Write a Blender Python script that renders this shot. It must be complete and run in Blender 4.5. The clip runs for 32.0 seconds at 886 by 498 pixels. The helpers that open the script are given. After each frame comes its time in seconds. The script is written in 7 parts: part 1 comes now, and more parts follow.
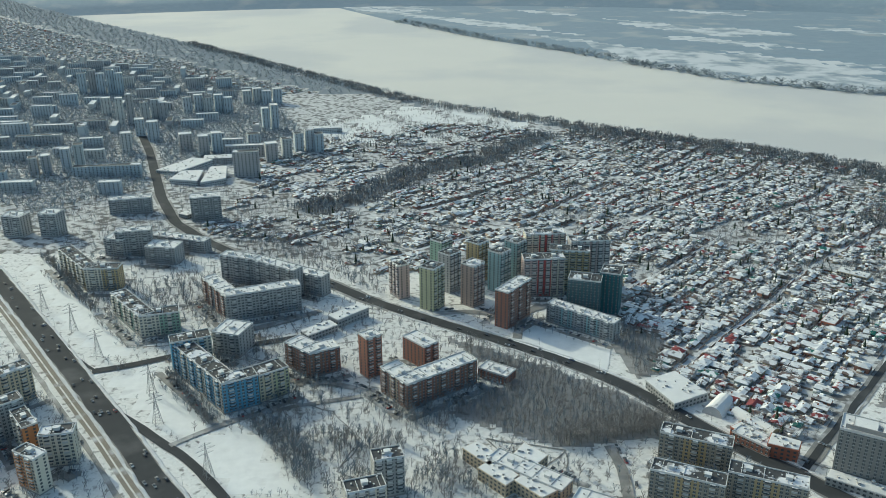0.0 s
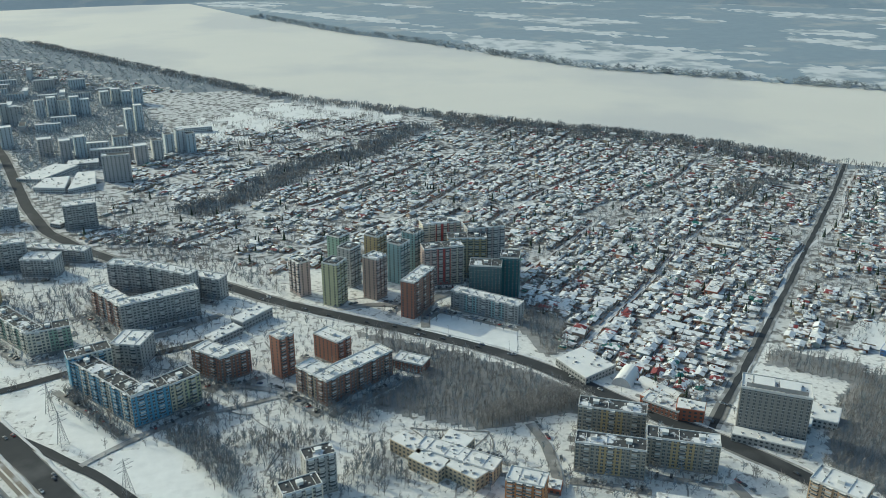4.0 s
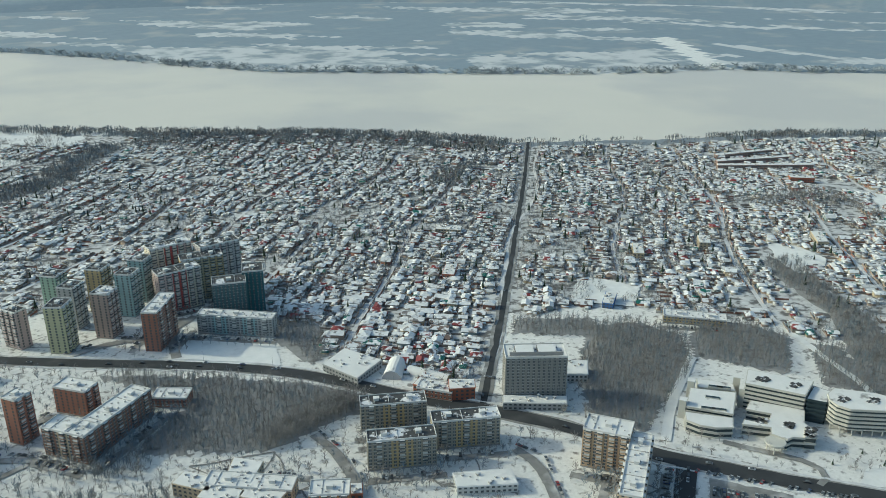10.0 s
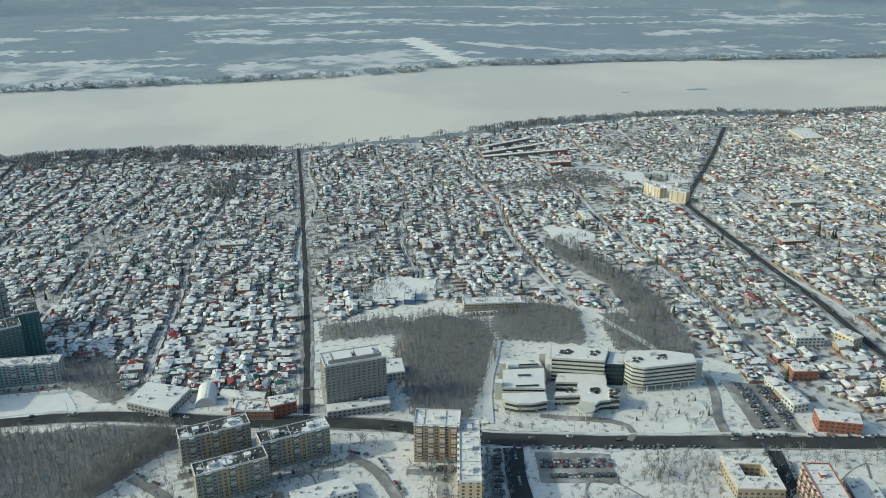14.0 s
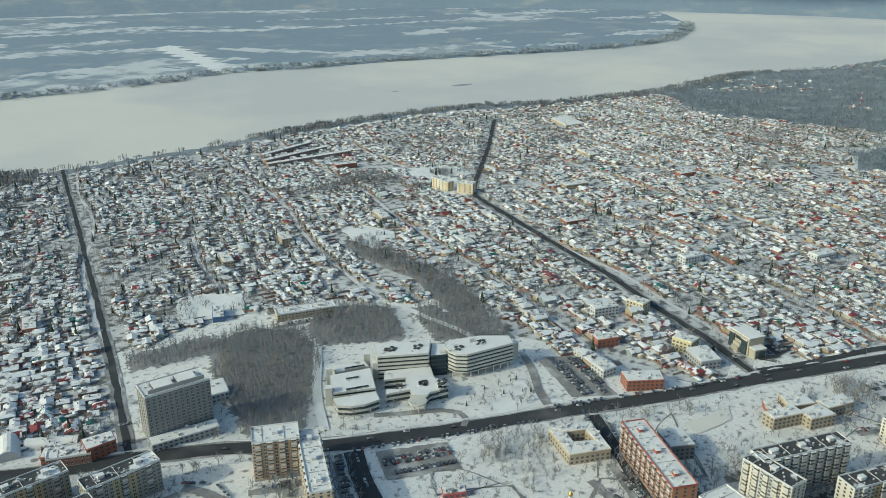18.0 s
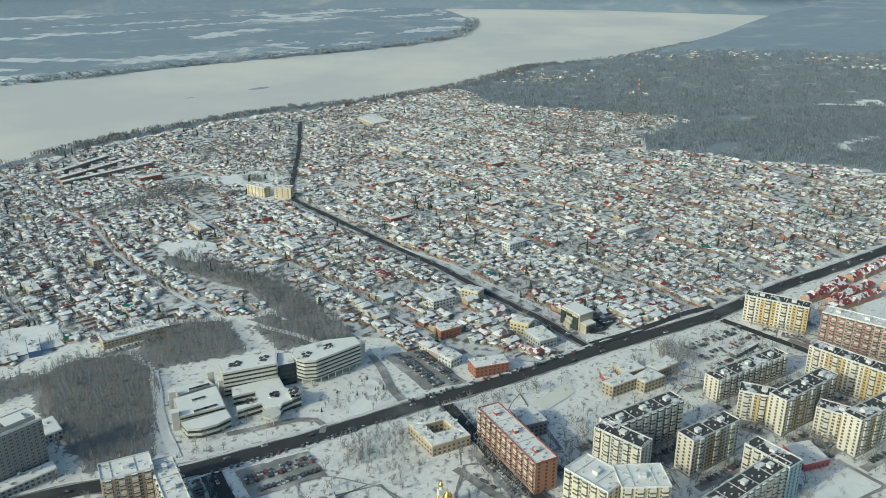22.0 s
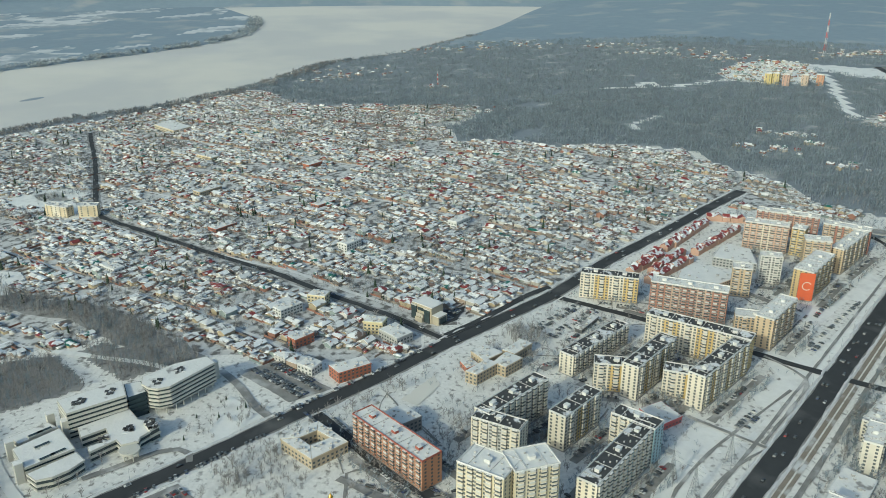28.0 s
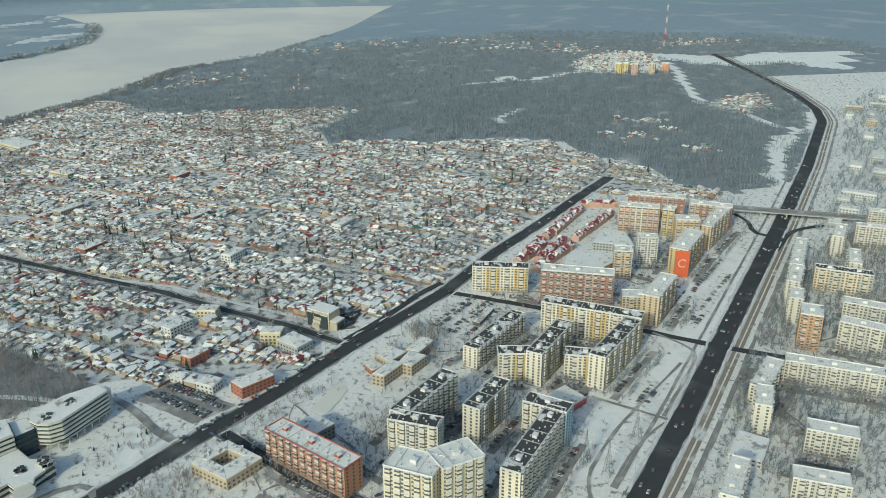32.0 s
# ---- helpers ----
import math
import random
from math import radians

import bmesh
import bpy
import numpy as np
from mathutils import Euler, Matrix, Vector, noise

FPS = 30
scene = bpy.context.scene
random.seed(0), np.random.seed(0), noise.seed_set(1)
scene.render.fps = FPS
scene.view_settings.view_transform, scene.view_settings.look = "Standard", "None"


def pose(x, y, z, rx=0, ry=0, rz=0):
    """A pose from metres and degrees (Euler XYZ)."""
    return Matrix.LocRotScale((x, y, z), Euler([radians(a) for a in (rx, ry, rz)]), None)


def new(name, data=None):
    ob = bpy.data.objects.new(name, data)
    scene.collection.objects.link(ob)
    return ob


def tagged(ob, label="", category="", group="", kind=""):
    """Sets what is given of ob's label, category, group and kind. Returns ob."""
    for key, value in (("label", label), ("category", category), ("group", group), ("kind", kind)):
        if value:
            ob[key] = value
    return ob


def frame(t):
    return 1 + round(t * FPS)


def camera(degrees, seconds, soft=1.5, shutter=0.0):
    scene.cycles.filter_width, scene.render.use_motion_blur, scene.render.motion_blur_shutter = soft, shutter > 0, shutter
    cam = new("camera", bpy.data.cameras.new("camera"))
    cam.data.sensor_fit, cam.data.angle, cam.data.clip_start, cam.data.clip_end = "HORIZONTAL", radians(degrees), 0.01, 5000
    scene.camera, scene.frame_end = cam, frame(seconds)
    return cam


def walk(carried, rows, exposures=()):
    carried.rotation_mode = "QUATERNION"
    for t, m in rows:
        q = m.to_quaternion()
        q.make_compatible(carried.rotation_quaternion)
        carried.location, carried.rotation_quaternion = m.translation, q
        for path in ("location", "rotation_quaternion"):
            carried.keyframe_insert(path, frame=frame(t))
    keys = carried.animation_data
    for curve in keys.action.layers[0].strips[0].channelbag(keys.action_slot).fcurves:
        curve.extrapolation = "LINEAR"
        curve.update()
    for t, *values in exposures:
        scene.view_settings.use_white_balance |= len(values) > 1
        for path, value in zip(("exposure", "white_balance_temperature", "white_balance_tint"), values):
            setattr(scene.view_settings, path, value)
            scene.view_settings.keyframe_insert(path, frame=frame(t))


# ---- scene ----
EXPO, KELVIN, TINT = -0.03, 5950, -10
cam = camera(55.0, 32.0, soft=0.7)
# t, x, y, z, yaw, pitch, roll
ROWS = [
    (0.0, 0.13, 0.89, 331.54, 0.026, -21.562, -0.302),
    (0.5, -4.80, -0.02, 331.35, -1.319, -21.653, -0.243),
    (1.0, -9.47, -0.63, 331.17, -2.556, -21.733, -0.194),
    (1.5, -13.90, -0.95, 331.00, -3.754, -21.800, -0.153),
    (2.0, -18.12, -1.01, 330.85, -4.892, -21.857, -0.119),
    (2.5, -22.14, -0.83, 330.70, -5.992, -21.904, -0.092),
    (4.5, -36.79, 1.97, 330.19, -11.244, -22.002, -0.041),
    (5.0, -40.18, 3.11, 330.09, -12.755, -22.009, -0.039),
    (5.5, -43.48, 4.40, 329.99, -14.280, -22.009, -0.040),
    (6.0, -46.70, 5.83, 329.90, -15.810, -22.004, -0.043),
    (6.5, -49.86, 7.39, 329.82, -17.356, -21.994, -0.049),
    (7.0, -52.97, 9.06, 329.74, -18.911, -21.980, -0.056),
    (7.5, -56.03, 10.84, 329.68, -20.832, -21.962, -0.065),
    (8.0, -59.04, 12.72, 329.61, -22.948, -21.941, -0.074),
    (8.5, -62.01, 14.69, 329.56, -25.173, -21.917, -0.084),
    (9.0, -64.94, 16.74, 329.51, -27.352, -21.891, -0.094),
    (9.5, -67.84, 18.88, 329.47, -29.532, -21.864, -0.103),
    (10.0, -70.69, 21.09, 329.44, -31.665, -21.835, -0.112),
    (10.5, -73.50, 23.36, 329.41, -33.884, -21.805, -0.120),
    (11.0, -76.28, 25.70, 329.38, -36.125, -21.774, -0.127),
    (11.5, -79.01, 28.10, 329.36, -38.331, -21.744, -0.132),
    (12.0, -81.69, 30.56, 329.35, -40.558, -21.713, -0.136),
    (12.5, -84.32, 33.07, 329.34, -42.759, -21.683, -0.138),
    (13.0, -86.90, 35.63, 329.33, -44.762, -21.654, -0.138),
    (13.5, -89.41, 38.25, 329.33, -46.640, -21.626, -0.136),
    (14.0, -91.86, 40.91, 329.34, -48.566, -21.599, -0.132),
    (14.5, -94.24, 43.62, 329.35, -50.503, -21.573, -0.126),
    (16.5, -102.89, 54.90, 329.41, -58.686, -21.490, -0.079),
    (17.0, -104.80, 57.83, 329.44, -60.638, -21.474, -0.062),
    (17.5, -106.61, 60.81, 329.46, -62.620, -21.461, -0.043),
    (18.0, -108.30, 63.82, 329.49, -64.618, -21.451, -0.023),
    (18.5, -109.87, 66.88, 329.52, -66.585, -21.443, -0.000),
    (19.0, -111.31, 69.98, 329.56, -68.414, -21.437, 0.023),
    (19.5, -112.62, 73.13, 329.59, -70.130, -21.434, 0.049),
    (20.0, -113.80, 76.31, 329.63, -71.818, -21.433, 0.075),
    (20.5, -114.83, 79.54, 329.67, -73.594, -21.434, 0.102),
    (21.0, -115.73, 82.80, 329.70, -75.328, -21.438, 0.129),
    (21.5, -116.48, 86.11, 329.74, -77.061, -21.444, 0.157),
    (22.0, -117.09, 89.45, 329.78, -78.745, -21.452, 0.184),
    (22.5, -117.55, 92.82, 329.82, -80.309, -21.462, 0.211),
    (23.0, -117.87, 96.23, 329.86, -81.651, -21.474, 0.236),
    (23.5, -118.05, 99.67, 329.90, -82.837, -21.487, 0.261),
    (24.0, -118.09, 103.14, 329.94, -84.073, -21.502, 0.283),
    (24.5, -118.00, 106.64, 329.98, -85.252, -21.518, 0.303),
    (25.0, -117.78, 110.15, 330.02, -86.260, -21.535, 0.321),
    (25.5, -117.44, 113.68, 330.06, -87.249, -21.552, 0.334),
    (27.5, -115.12, 127.86, 330.19, -91.764, -21.621, 0.344),
    (28.0, -114.37, 131.38, 330.22, -93.375, -21.636, 0.331),
    (28.5, -113.57, 134.88, 330.25, -94.957, -21.649, 0.312),
    (29.0, -112.77, 138.35, 330.27, -96.411, -21.661, 0.284),
    (29.5, -111.96, 141.77, 330.29, -97.797, -21.670, 0.248),
    (30.0, -111.19, 145.14, 330.31, -99.100, -21.676, 0.202),
    (30.5, -110.48, 148.44, 330.33, -100.291, -21.678, 0.146),
    (31.0, -109.86, 151.66, 330.34, -101.358, -21.677, 0.079),
    (31.5, -109.36, 154.79, 330.34, -102.382, -21.670, -0.000),
    (32.0, -109.01, 157.81, 330.35, -103.367, -21.659, -0.092),
]
walk(cam, [(t, pose(x, y, z, 90 + pitch, 0, yaw) @ pose(0, 0, 0, 0, 0, roll)) for t, x, y, z, yaw, pitch, roll in ROWS],
     [(0.0, EXPO + 0.12, KELVIN, TINT), (8.0, EXPO + 0.08, KELVIN, TINT), (16.0, EXPO + 0.03, KELVIN, TINT), (24.0, EXPO, KELVIN, TINT), (32.0, EXPO - 0.05, KELVIN, TINT)])

# ---- light: a low, slightly veiled winter sun ----
SUN_AZ, SUN_EL = 48.0, 27.0      # degrees left of +y, above the horizon
world = bpy.data.worlds.new("winter_sky")
scene.world = world
world.use_nodes = True
wn = world.node_tree
bg = wn.nodes["Background"]
sky = wn.nodes.new("ShaderNodeTexSky")
sky.sky_type, sky.sun_disc = "NISHITA", False
sky.sun_elevation, sky.sun_rotation = radians(SUN_EL), radians(-SUN_AZ)
sky.air_density, sky.dust_density, sky.ozone_density = 1.0, 2.5, 1.0
wn.links.new(sky.outputs[0], bg.inputs[0])
bg.inputs[1].default_value = 0.15
sun = new("sun", bpy.data.lights.new("sun", "SUN"))
sun.data.energy, sun.data.angle, sun.data.color = 2.3, radians(1.2), (1.0, 0.87, 0.70)
toward = Vector((-math.sin(radians(SUN_AZ)), math.cos(radians(SUN_AZ)), math.tan(radians(SUN_EL))))
sun.matrix_world = Matrix.Translation((0, 0, 900)) @ toward.to_track_quat("Z", "Y").to_matrix().to_4x4()


# ---- materials ----
def mat(name, a, b=None, scale=0.2, rough=0.85, bump=0.0, grain=3.0, metal=0.0, island=0.0, c=None, c_scale=0.02, c_cut=(0.45, 0.6), spec=0.3):
    """Noise between colours a and b, an optional larger patch colour c, bump from the fine grain, and a per-island or per-object change of value."""
    m = bpy.data.materials.new(name)
    m.use_nodes = True
    nt = m.node_tree
    nd, ln = nt.nodes, nt.links
    p = nd["Principled BSDF"]
    p.inputs["Roughness"].default_value, p.inputs["Metallic"].default_value = rough, metal
    p.inputs["Specular IOR Level"].default_value = spec
    tc = nd.new("ShaderNodeNewGeometry")

    def noise_at(s, detail=4.0):
        n = nd.new("ShaderNodeTexNoise")
        n.inputs["Scale"].default_value, n.inputs["Detail"].default_value = s, detail
        ln.new(tc.outputs["Position"], n.inputs["Vector"])
        return n

    def mixed(f, x, y):
        q = nd.new("ShaderNodeMix")
        q.data_type = "RGBA"
        for k, v in ((0, f), (6, x), (7, y)):
            if isinstance(v, (tuple, float, int)):
                q.inputs[k].default_value = (*v, 1) if isinstance(v, tuple) else v
            else:
                ln.new(v, q.inputs[k])
        return q.outputs[2]

    n1 = noise_at(scale)
    col = mixed(n1.outputs["Fac"], a, b or tuple(v * 0.82 for v in a))
    if c:
        n2 = noise_at(c_scale, 6.0)
        ramp = nd.new("ShaderNodeMapRange")
        ramp.inputs[1].default_value, ramp.inputs[2].default_value = c_cut
        ln.new(n2.outputs["Fac"], ramp.inputs[0])
        col = mixed(ramp.outputs[0], col, c)
    if island:
        r = nd.new("ShaderNodeHueSaturation")
        mr = nd.new("ShaderNodeMapRange")
        mr.inputs[3].default_value, mr.inputs[4].default_value = 1 - island, 1 + island
        ln.new(tc.outputs["Random Per Island"], mr.inputs[0])
        ln.new(mr.outputs[0], r.inputs["Value"])
        ln.new(col, r.inputs["Color"])
        col = r.outputs[0]
    ln.new(col, p.inputs["Base Color"])
    if bump:
        n3 = noise_at(grain, 3.0)
        bp = nd.new("ShaderNodeBump")
        bp.inputs["Strength"].default_value, bp.inputs["Distance"].default_value = bump, 0.6
        ln.new(n3.outputs["Fac"], bp.inputs["Height"])
        ln.new(bp.outputs[0], p.inputs["Normal"])
    return m


SNOW = mat("snow", (0.84, 0.83, 0.80), (0.66, 0.655, 0.635), 0.14, 0.75, 0.3, 0.35, c=(0.58, 0.57, 0.555), c_scale=0.05, c_cut=(0.56, 0.74))
ICE_SNOW = mat("river_snow", (0.70, 0.665, 0.60), (0.62, 0.60, 0.55), 0.004, 0.8, 0.15, 0.05, c=(0.56, 0.55, 0.53), c_scale=0.0018)
YARD = mat("trodden_snow", (0.74, 0.74, 0.73), (0.34, 0.33, 0.32), 0.16, 0.85, 0.6, 0.3, c=(0.14, 0.135, 0.13), c_scale=0.11, c_cut=(0.48, 0.60))
CITY_SNOW = mat("city_snow", (0.86, 0.845, 0.81), (0.56, 0.545, 0.515), 0.35, 0.85, 0.3, 0.9, c=(0.24, 0.23, 0.215), c_scale=0.2, c_cut=(0.55, 0.68))
# Floor tinted blue like the hill trees, haze put into the colour.
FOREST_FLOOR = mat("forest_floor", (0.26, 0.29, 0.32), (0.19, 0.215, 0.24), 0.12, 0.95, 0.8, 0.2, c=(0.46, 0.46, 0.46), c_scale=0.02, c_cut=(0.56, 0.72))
# Far woods: bluish pale base colour with the distance haze painted in.
HAZE_WOOD = mat("haze_blue_wood", (0.265, 0.325, 0.375), (0.21, 0.265, 0.315), 0.03, 0.95, 0.8, 0.05, c=(0.36, 0.375, 0.39), c_scale=0.006, c_cut=(0.54, 0.7))
WOOD_FLOOR = mat("wood_floor", (0.36, 0.355, 0.35), (0.21, 0.205, 0.20), 0.25, 0.95, 0.4, 0.5, c=(0.13, 0.125, 0.12), c_scale=0.12, c_cut=(0.55, 0.7))
# Paler blue twig copy: haze put into the colour of distant trees.
HAZE_PALE = mat("haze_pale_twigs", (0.30, 0.335, 0.35), (0.42, 0.45, 0.465), 0.03, 0.95, island=0.25)
# Its blue-grey patches repeat the haze tint painted into the far woods.
FAR_MEADOW = mat("flood_plain_meadow", (0.62, 0.63, 0.63), (0.48, 0.50, 0.52), 0.012, 0.9, 0.3, 0.05, c=(0.27, 0.315, 0.355), c_scale=0.012, c_cut=(0.46, 0.62))
ASPHALT = mat("asphalt", (0.042, 0.045, 0.048), (0.068, 0.07, 0.073), 0.08, 0.85, 0.1, 2.0, c=(0.11, 0.11, 0.11), c_scale=0.03, c_cut=(0.55, 0.75), spec=0.12)
SLUSH = mat("slush", (0.34, 0.33, 0.31), (0.14, 0.135, 0.13), 0.15, 0.7, 0.4, 0.8, c=(0.55, 0.54, 0.53), c_scale=0.05, c_cut=(0.5, 0.7))
BALLAST = mat("tram_bed", (0.30, 0.26, 0.21), (0.19, 0.165, 0.14), 0.3, 0.95, 0.3, 2.0, c=(0.6, 0.6, 0.6), c_scale=0.06, c_cut=(0.55, 0.7))
KERB_SNOW = mat("ploughed_snow", (0.74, 0.74, 0.74), (0.50, 0.49, 0.48), 0.3, 0.9, 0.8, 0.8)
BITUMEN = mat("bitumen_roof", (0.045, 0.047, 0.05), (0.09, 0.09, 0.09), 0.4, 0.8, 0.2, 2.0, c=(0.70, 0.70, 0.71), c_scale=0.07, c_cut=(0.56, 0.6))
ROOF_SNOW = mat("roof_snow", (0.80, 0.785, 0.755), (0.64, 0.63, 0.61), 0.12, 0.8, 0.5, 0.5, c=(0.30, 0.29, 0.28), c_scale=0.09, c_cut=(0.62, 0.7))
ROOF_SNOW_SMALL = mat("house_roof_snow", (0.76, 0.76, 0.75), (0.58, 0.58, 0.58), 0.3, 0.8, 0.5, 0.5, c=(0.20, 0.185, 0.18), c_scale=0.16, c_cut=(0.54, 0.62), island=0.24)
# Lifted towards mid grey: haze over the panes is put into the colour.
GLASS = mat("window_glass", (0.075, 0.085, 0.092), (0.13, 0.14, 0.145), 0.6, 0.15, spec=0.6)
FRAME = mat("white_frame", (0.55, 0.55, 0.53), (0.45, 0.45, 0.44), 0.5, 0.6)
METAL = mat("grey_steel", (0.24, 0.25, 0.26), (0.34, 0.35, 0.36), 0.6, 0.5, metal=0.7)
CONCRETE = mat("concrete", (0.44, 0.43, 0.41), (0.33, 0.32, 0.31), 0.15, 0.9, 0.15, 1.0)
GOLD = mat("gilding", (0.85, 0.56, 0.16), (0.75, 0.46, 0.10), 0.8, 0.22, metal=1.0)
BARK = mat("bare_twigs", (0.20, 0.185, 0.175), (0.31, 0.295, 0.28), 0.05, 0.95, island=0.3)
# Bluer than BARK: hill-forest haze painted in; also mixed into near trees.
HAZE_BLUE = mat("haze_blue_twigs", (0.20, 0.24, 0.275), (0.28, 0.325, 0.36), 0.03, 0.95, island=0.15)
HAZE_BLUE_DARK = mat("forest_twigs", (0.16, 0.19, 0.215), (0.24, 0.275, 0.30), 0.03, 0.95, island=0.2)
FIR = mat("fir_needles", (0.025, 0.045, 0.03), (0.05, 0.07, 0.045), 0.5, 0.9, island=0.3)
PAINT = {}


def paint(r, gr, b, rough=0.85):
    """A painted or plastered wall colour with weathering."""
    key = (r, gr, b, rough)
    if key not in PAINT:
        PAINT[key] = mat("wall_paint", (r, gr, b), (r * 0.86, gr * 0.86, b * 0.87), 0.15, rough, 0.1, 1.5, c=(r * 0.7, gr * 0.7, b * 0.71), c_scale=0.05, c_cut=(0.55, 0.8))
    return PAINT[key]


# ---- plan: river banks, ground ----
RIVER_Z = -126.0
NEAR_BANK = [(-2600, 4900), (-1250, 3300), (-800, 2790), (-390, 2280), (-30, 1850), (270, 1630), (520, 1470), (710, 1320), (800, 1205), (1050, 1075), (1250, 1000),
             (1440, 880), (1590, 760), (1670, 640), (1900, 465), (2220, 330), (2350, 120), (2740, -120), (3610, -480), (5400, -1300)]
FAR_BANK = [(-1000, 5400), (-210, 3920), (150, 3360), (450, 3000), (650, 2680), (840, 2450), (1070, 2300), (1260, 2160), (1510, 1990), (1770, 1850), (2010, 1780),
            (2180, 1600), (2400, 1430), (2690, 1150), (2850, 980), (3060, 810), (3300, 690), (3590, 690), (3900, 730), (4470, 1010), (5400, 1400)]


def off_line(x, y, line):
    """Signed distance from a polyline, positive on its left (the river's further side)."""
    x, y = np.asarray(x, float), np.asarray(y, float)
    best, sign = np.full(x.shape, 1e12), np.ones(x.shape)
    for (ax, ay), (bx, by) in zip(line[:-1], line[1:]):
        dx, dy = bx - ax, by - ay
        k = np.clip(((x - ax) * dx + (y - ay) * dy) / (dx * dx + dy * dy), 0, 1)
        ex, ey = x - ax - k * dx, y - ay - k * dy
        d = ex * ex + ey * ey
        s = np.where(dx * ey - dy * ex >= 0, 1.0, -1.0)
        near = d < best
        best, sign = np.where(near, d, best), np.where(near, s, sign)
    return np.sqrt(best) * sign


def height(x, y):
    """The plateau falls gently towards the river."""
    return np.maximum(-0.07 * np.maximum(0, 0.5 * np.asarray(x, float) + 0.866 * np.asarray(y, float) - 540), -52.0)


def ground_z(x, y):
    h = height(x, y)
    d = off_line(x, y, NEAR_BANK)
    k = np.clip((d + 10) / 70, 0, 1)
    k = k * k * (3 - 2 * k)
    low = RIVER_Z - 2.0 + 4.5 * np.clip(off_line(x, y, FAR_BANK) / 40, 0, 1)
    return np.maximum(h, -110) * (1 - k) + low * k


def terrain(x, y):
    """The ground with the low swells of the wooded hills."""
    x, y = np.asarray(x, float), np.asarray(y, float)
    return ground_z(x, y) + (np.sin(x / 310) * np.cos(y / 270) * 7.0 + np.sin(x / 120 + 1) * np.sin(y / 140) * 2.5) * np.clip((x - 1150) / 800, 0, 1) * (off_line(x, y, NEAR_BANK) < 0)


def zz(x, y):
    return float(terrain(x, y) if x > 1150 else height(x, y))


def inside(x, y, poly):
    x, y = np.asarray(x, float), np.asarray(y, float)
    c = np.zeros(x.shape, bool)
    for (ax, ay), (bx, by) in zip(poly, poly[1:] + poly[:1]):
        if ay != by:
            c ^= ((ay > y) != (by > y)) & (x < (bx - ax) * (y - ay) / (by - ay) + ax)
    return c


def mesh_of(name, verts, faces, mats, idx=None, smooth=False):
    me = bpy.data.meshes.new(name)
    me.from_pydata(verts, [], faces)
    for m in mats:
        me.materials.append(m)
    if idx is not None:
        me.polygons.foreach_set("material_index", np.asarray(idx, np.int32))
    if smooth:
        me.polygons.foreach_set("use_smooth", np.ones(len(faces), bool))
    me.update()
    return me


class Shape:
    """Collects boxes and faces for one mesh."""

    def __init__(self):
        self.v, self.f, self.i = [], [], []

    def face(self, pts, i=0):
        n = len(self.v)
        self.v += pts
        self.f.append(list(range(n, n + len(pts))))
        self.i.append(i)

    def box(self, x0, y0, z0, x1, y1, z1, i=0, top=None, bottom=False):
        n = len(self.v)
        self.v += [(x0, y0, z0), (x1, y0, z0), (x1, y1, z0), (x0, y1, z0), (x0, y0, z1), (x1, y0, z1), (x1, y1, z1), (x0, y1, z1)]
        for q in ((0, 1, 5, 4), (1, 2, 6, 5), (2, 3, 7, 6), (3, 0, 4, 7)):
            self.f.append([n + k for k in q])
            self.i.append(i)
        self.f.append([n + 4, n + 5, n + 6, n + 7])
        self.i.append(i if top is None else top)
        if bottom:
            self.f.append([n + 3, n + 2, n + 1, n])
            self.i.append(i)

    def rod(self, p, q, r0, r1, sides=5, i=0):
        p, q = Vector(p), Vector(q)
        d = (q - p).normalized()
        a = d.cross(Vector((0.3, 0.2, 1)) if abs(d.z) < 0.9 else Vector((1, 0, 0))).normalized()
        b = d.cross(a)
        n = len(self.v)
        for c, r in ((p, r0), (q, r1)):
            for k in range(sides):
                w = 2 * math.pi * k / sides
                self.v.append(tuple(c + a * (r * math.cos(w)) + b * (r * math.sin(w))))
        for k in range(sides):
            m = (k + 1) % sides
            self.f.append([n + k, n + m, n + sides + m, n + sides + k])
            self.i.append(i)
        self.f.append([n + sides + k for k in range(sides)])
        self.i.append(i)

    def turned(self, profile, sides=12, i=0, cx=0, cy=0):
        """A solid of revolution from (radius, z) pairs."""
        n = len(self.v)
        for r, z in profile:
            for k in range(sides):
                w = 2 * math.pi * k / sides
                self.v.append((cx + r * math.cos(w), cy + r * math.sin(w), z))
        for j in range(len(profile) - 1):
            for k in range(sides):
                m = (k + 1) % sides
                self.f.append([n + j * sides + k, n + j * sides + m, n + (j + 1) * sides + m, n + (j + 1) * sides + k])
                self.i.append(i)

    def mesh(self, name, *mats, smooth=False):
        return mesh_of(name, self.v, self.f, mats, self.i, smooth)


def part(name, shape, mats, parent, label=""):
    """Links a shape (or a finished mesh) as one mesh object under a thing or a part."""
    data = shape if isinstance(shape, bpy.types.Mesh) else shape.mesh(name, *(mats if isinstance(mats, (list, tuple)) else [mats]))
    ob = new(name, data)
    ob.parent = parent
    if label:
        ob["label"] = label
    return ob


def thing(name, x, y, rot, label, category, group="", z=None, kind=""):
    ob = new(name)
    ob.empty_display_size = 0.5
    ob.matrix_basis = pose(x, y, zz(x, y) if z is None else z, 0, 0, rot)
    return tagged(ob, label, category, group, kind)


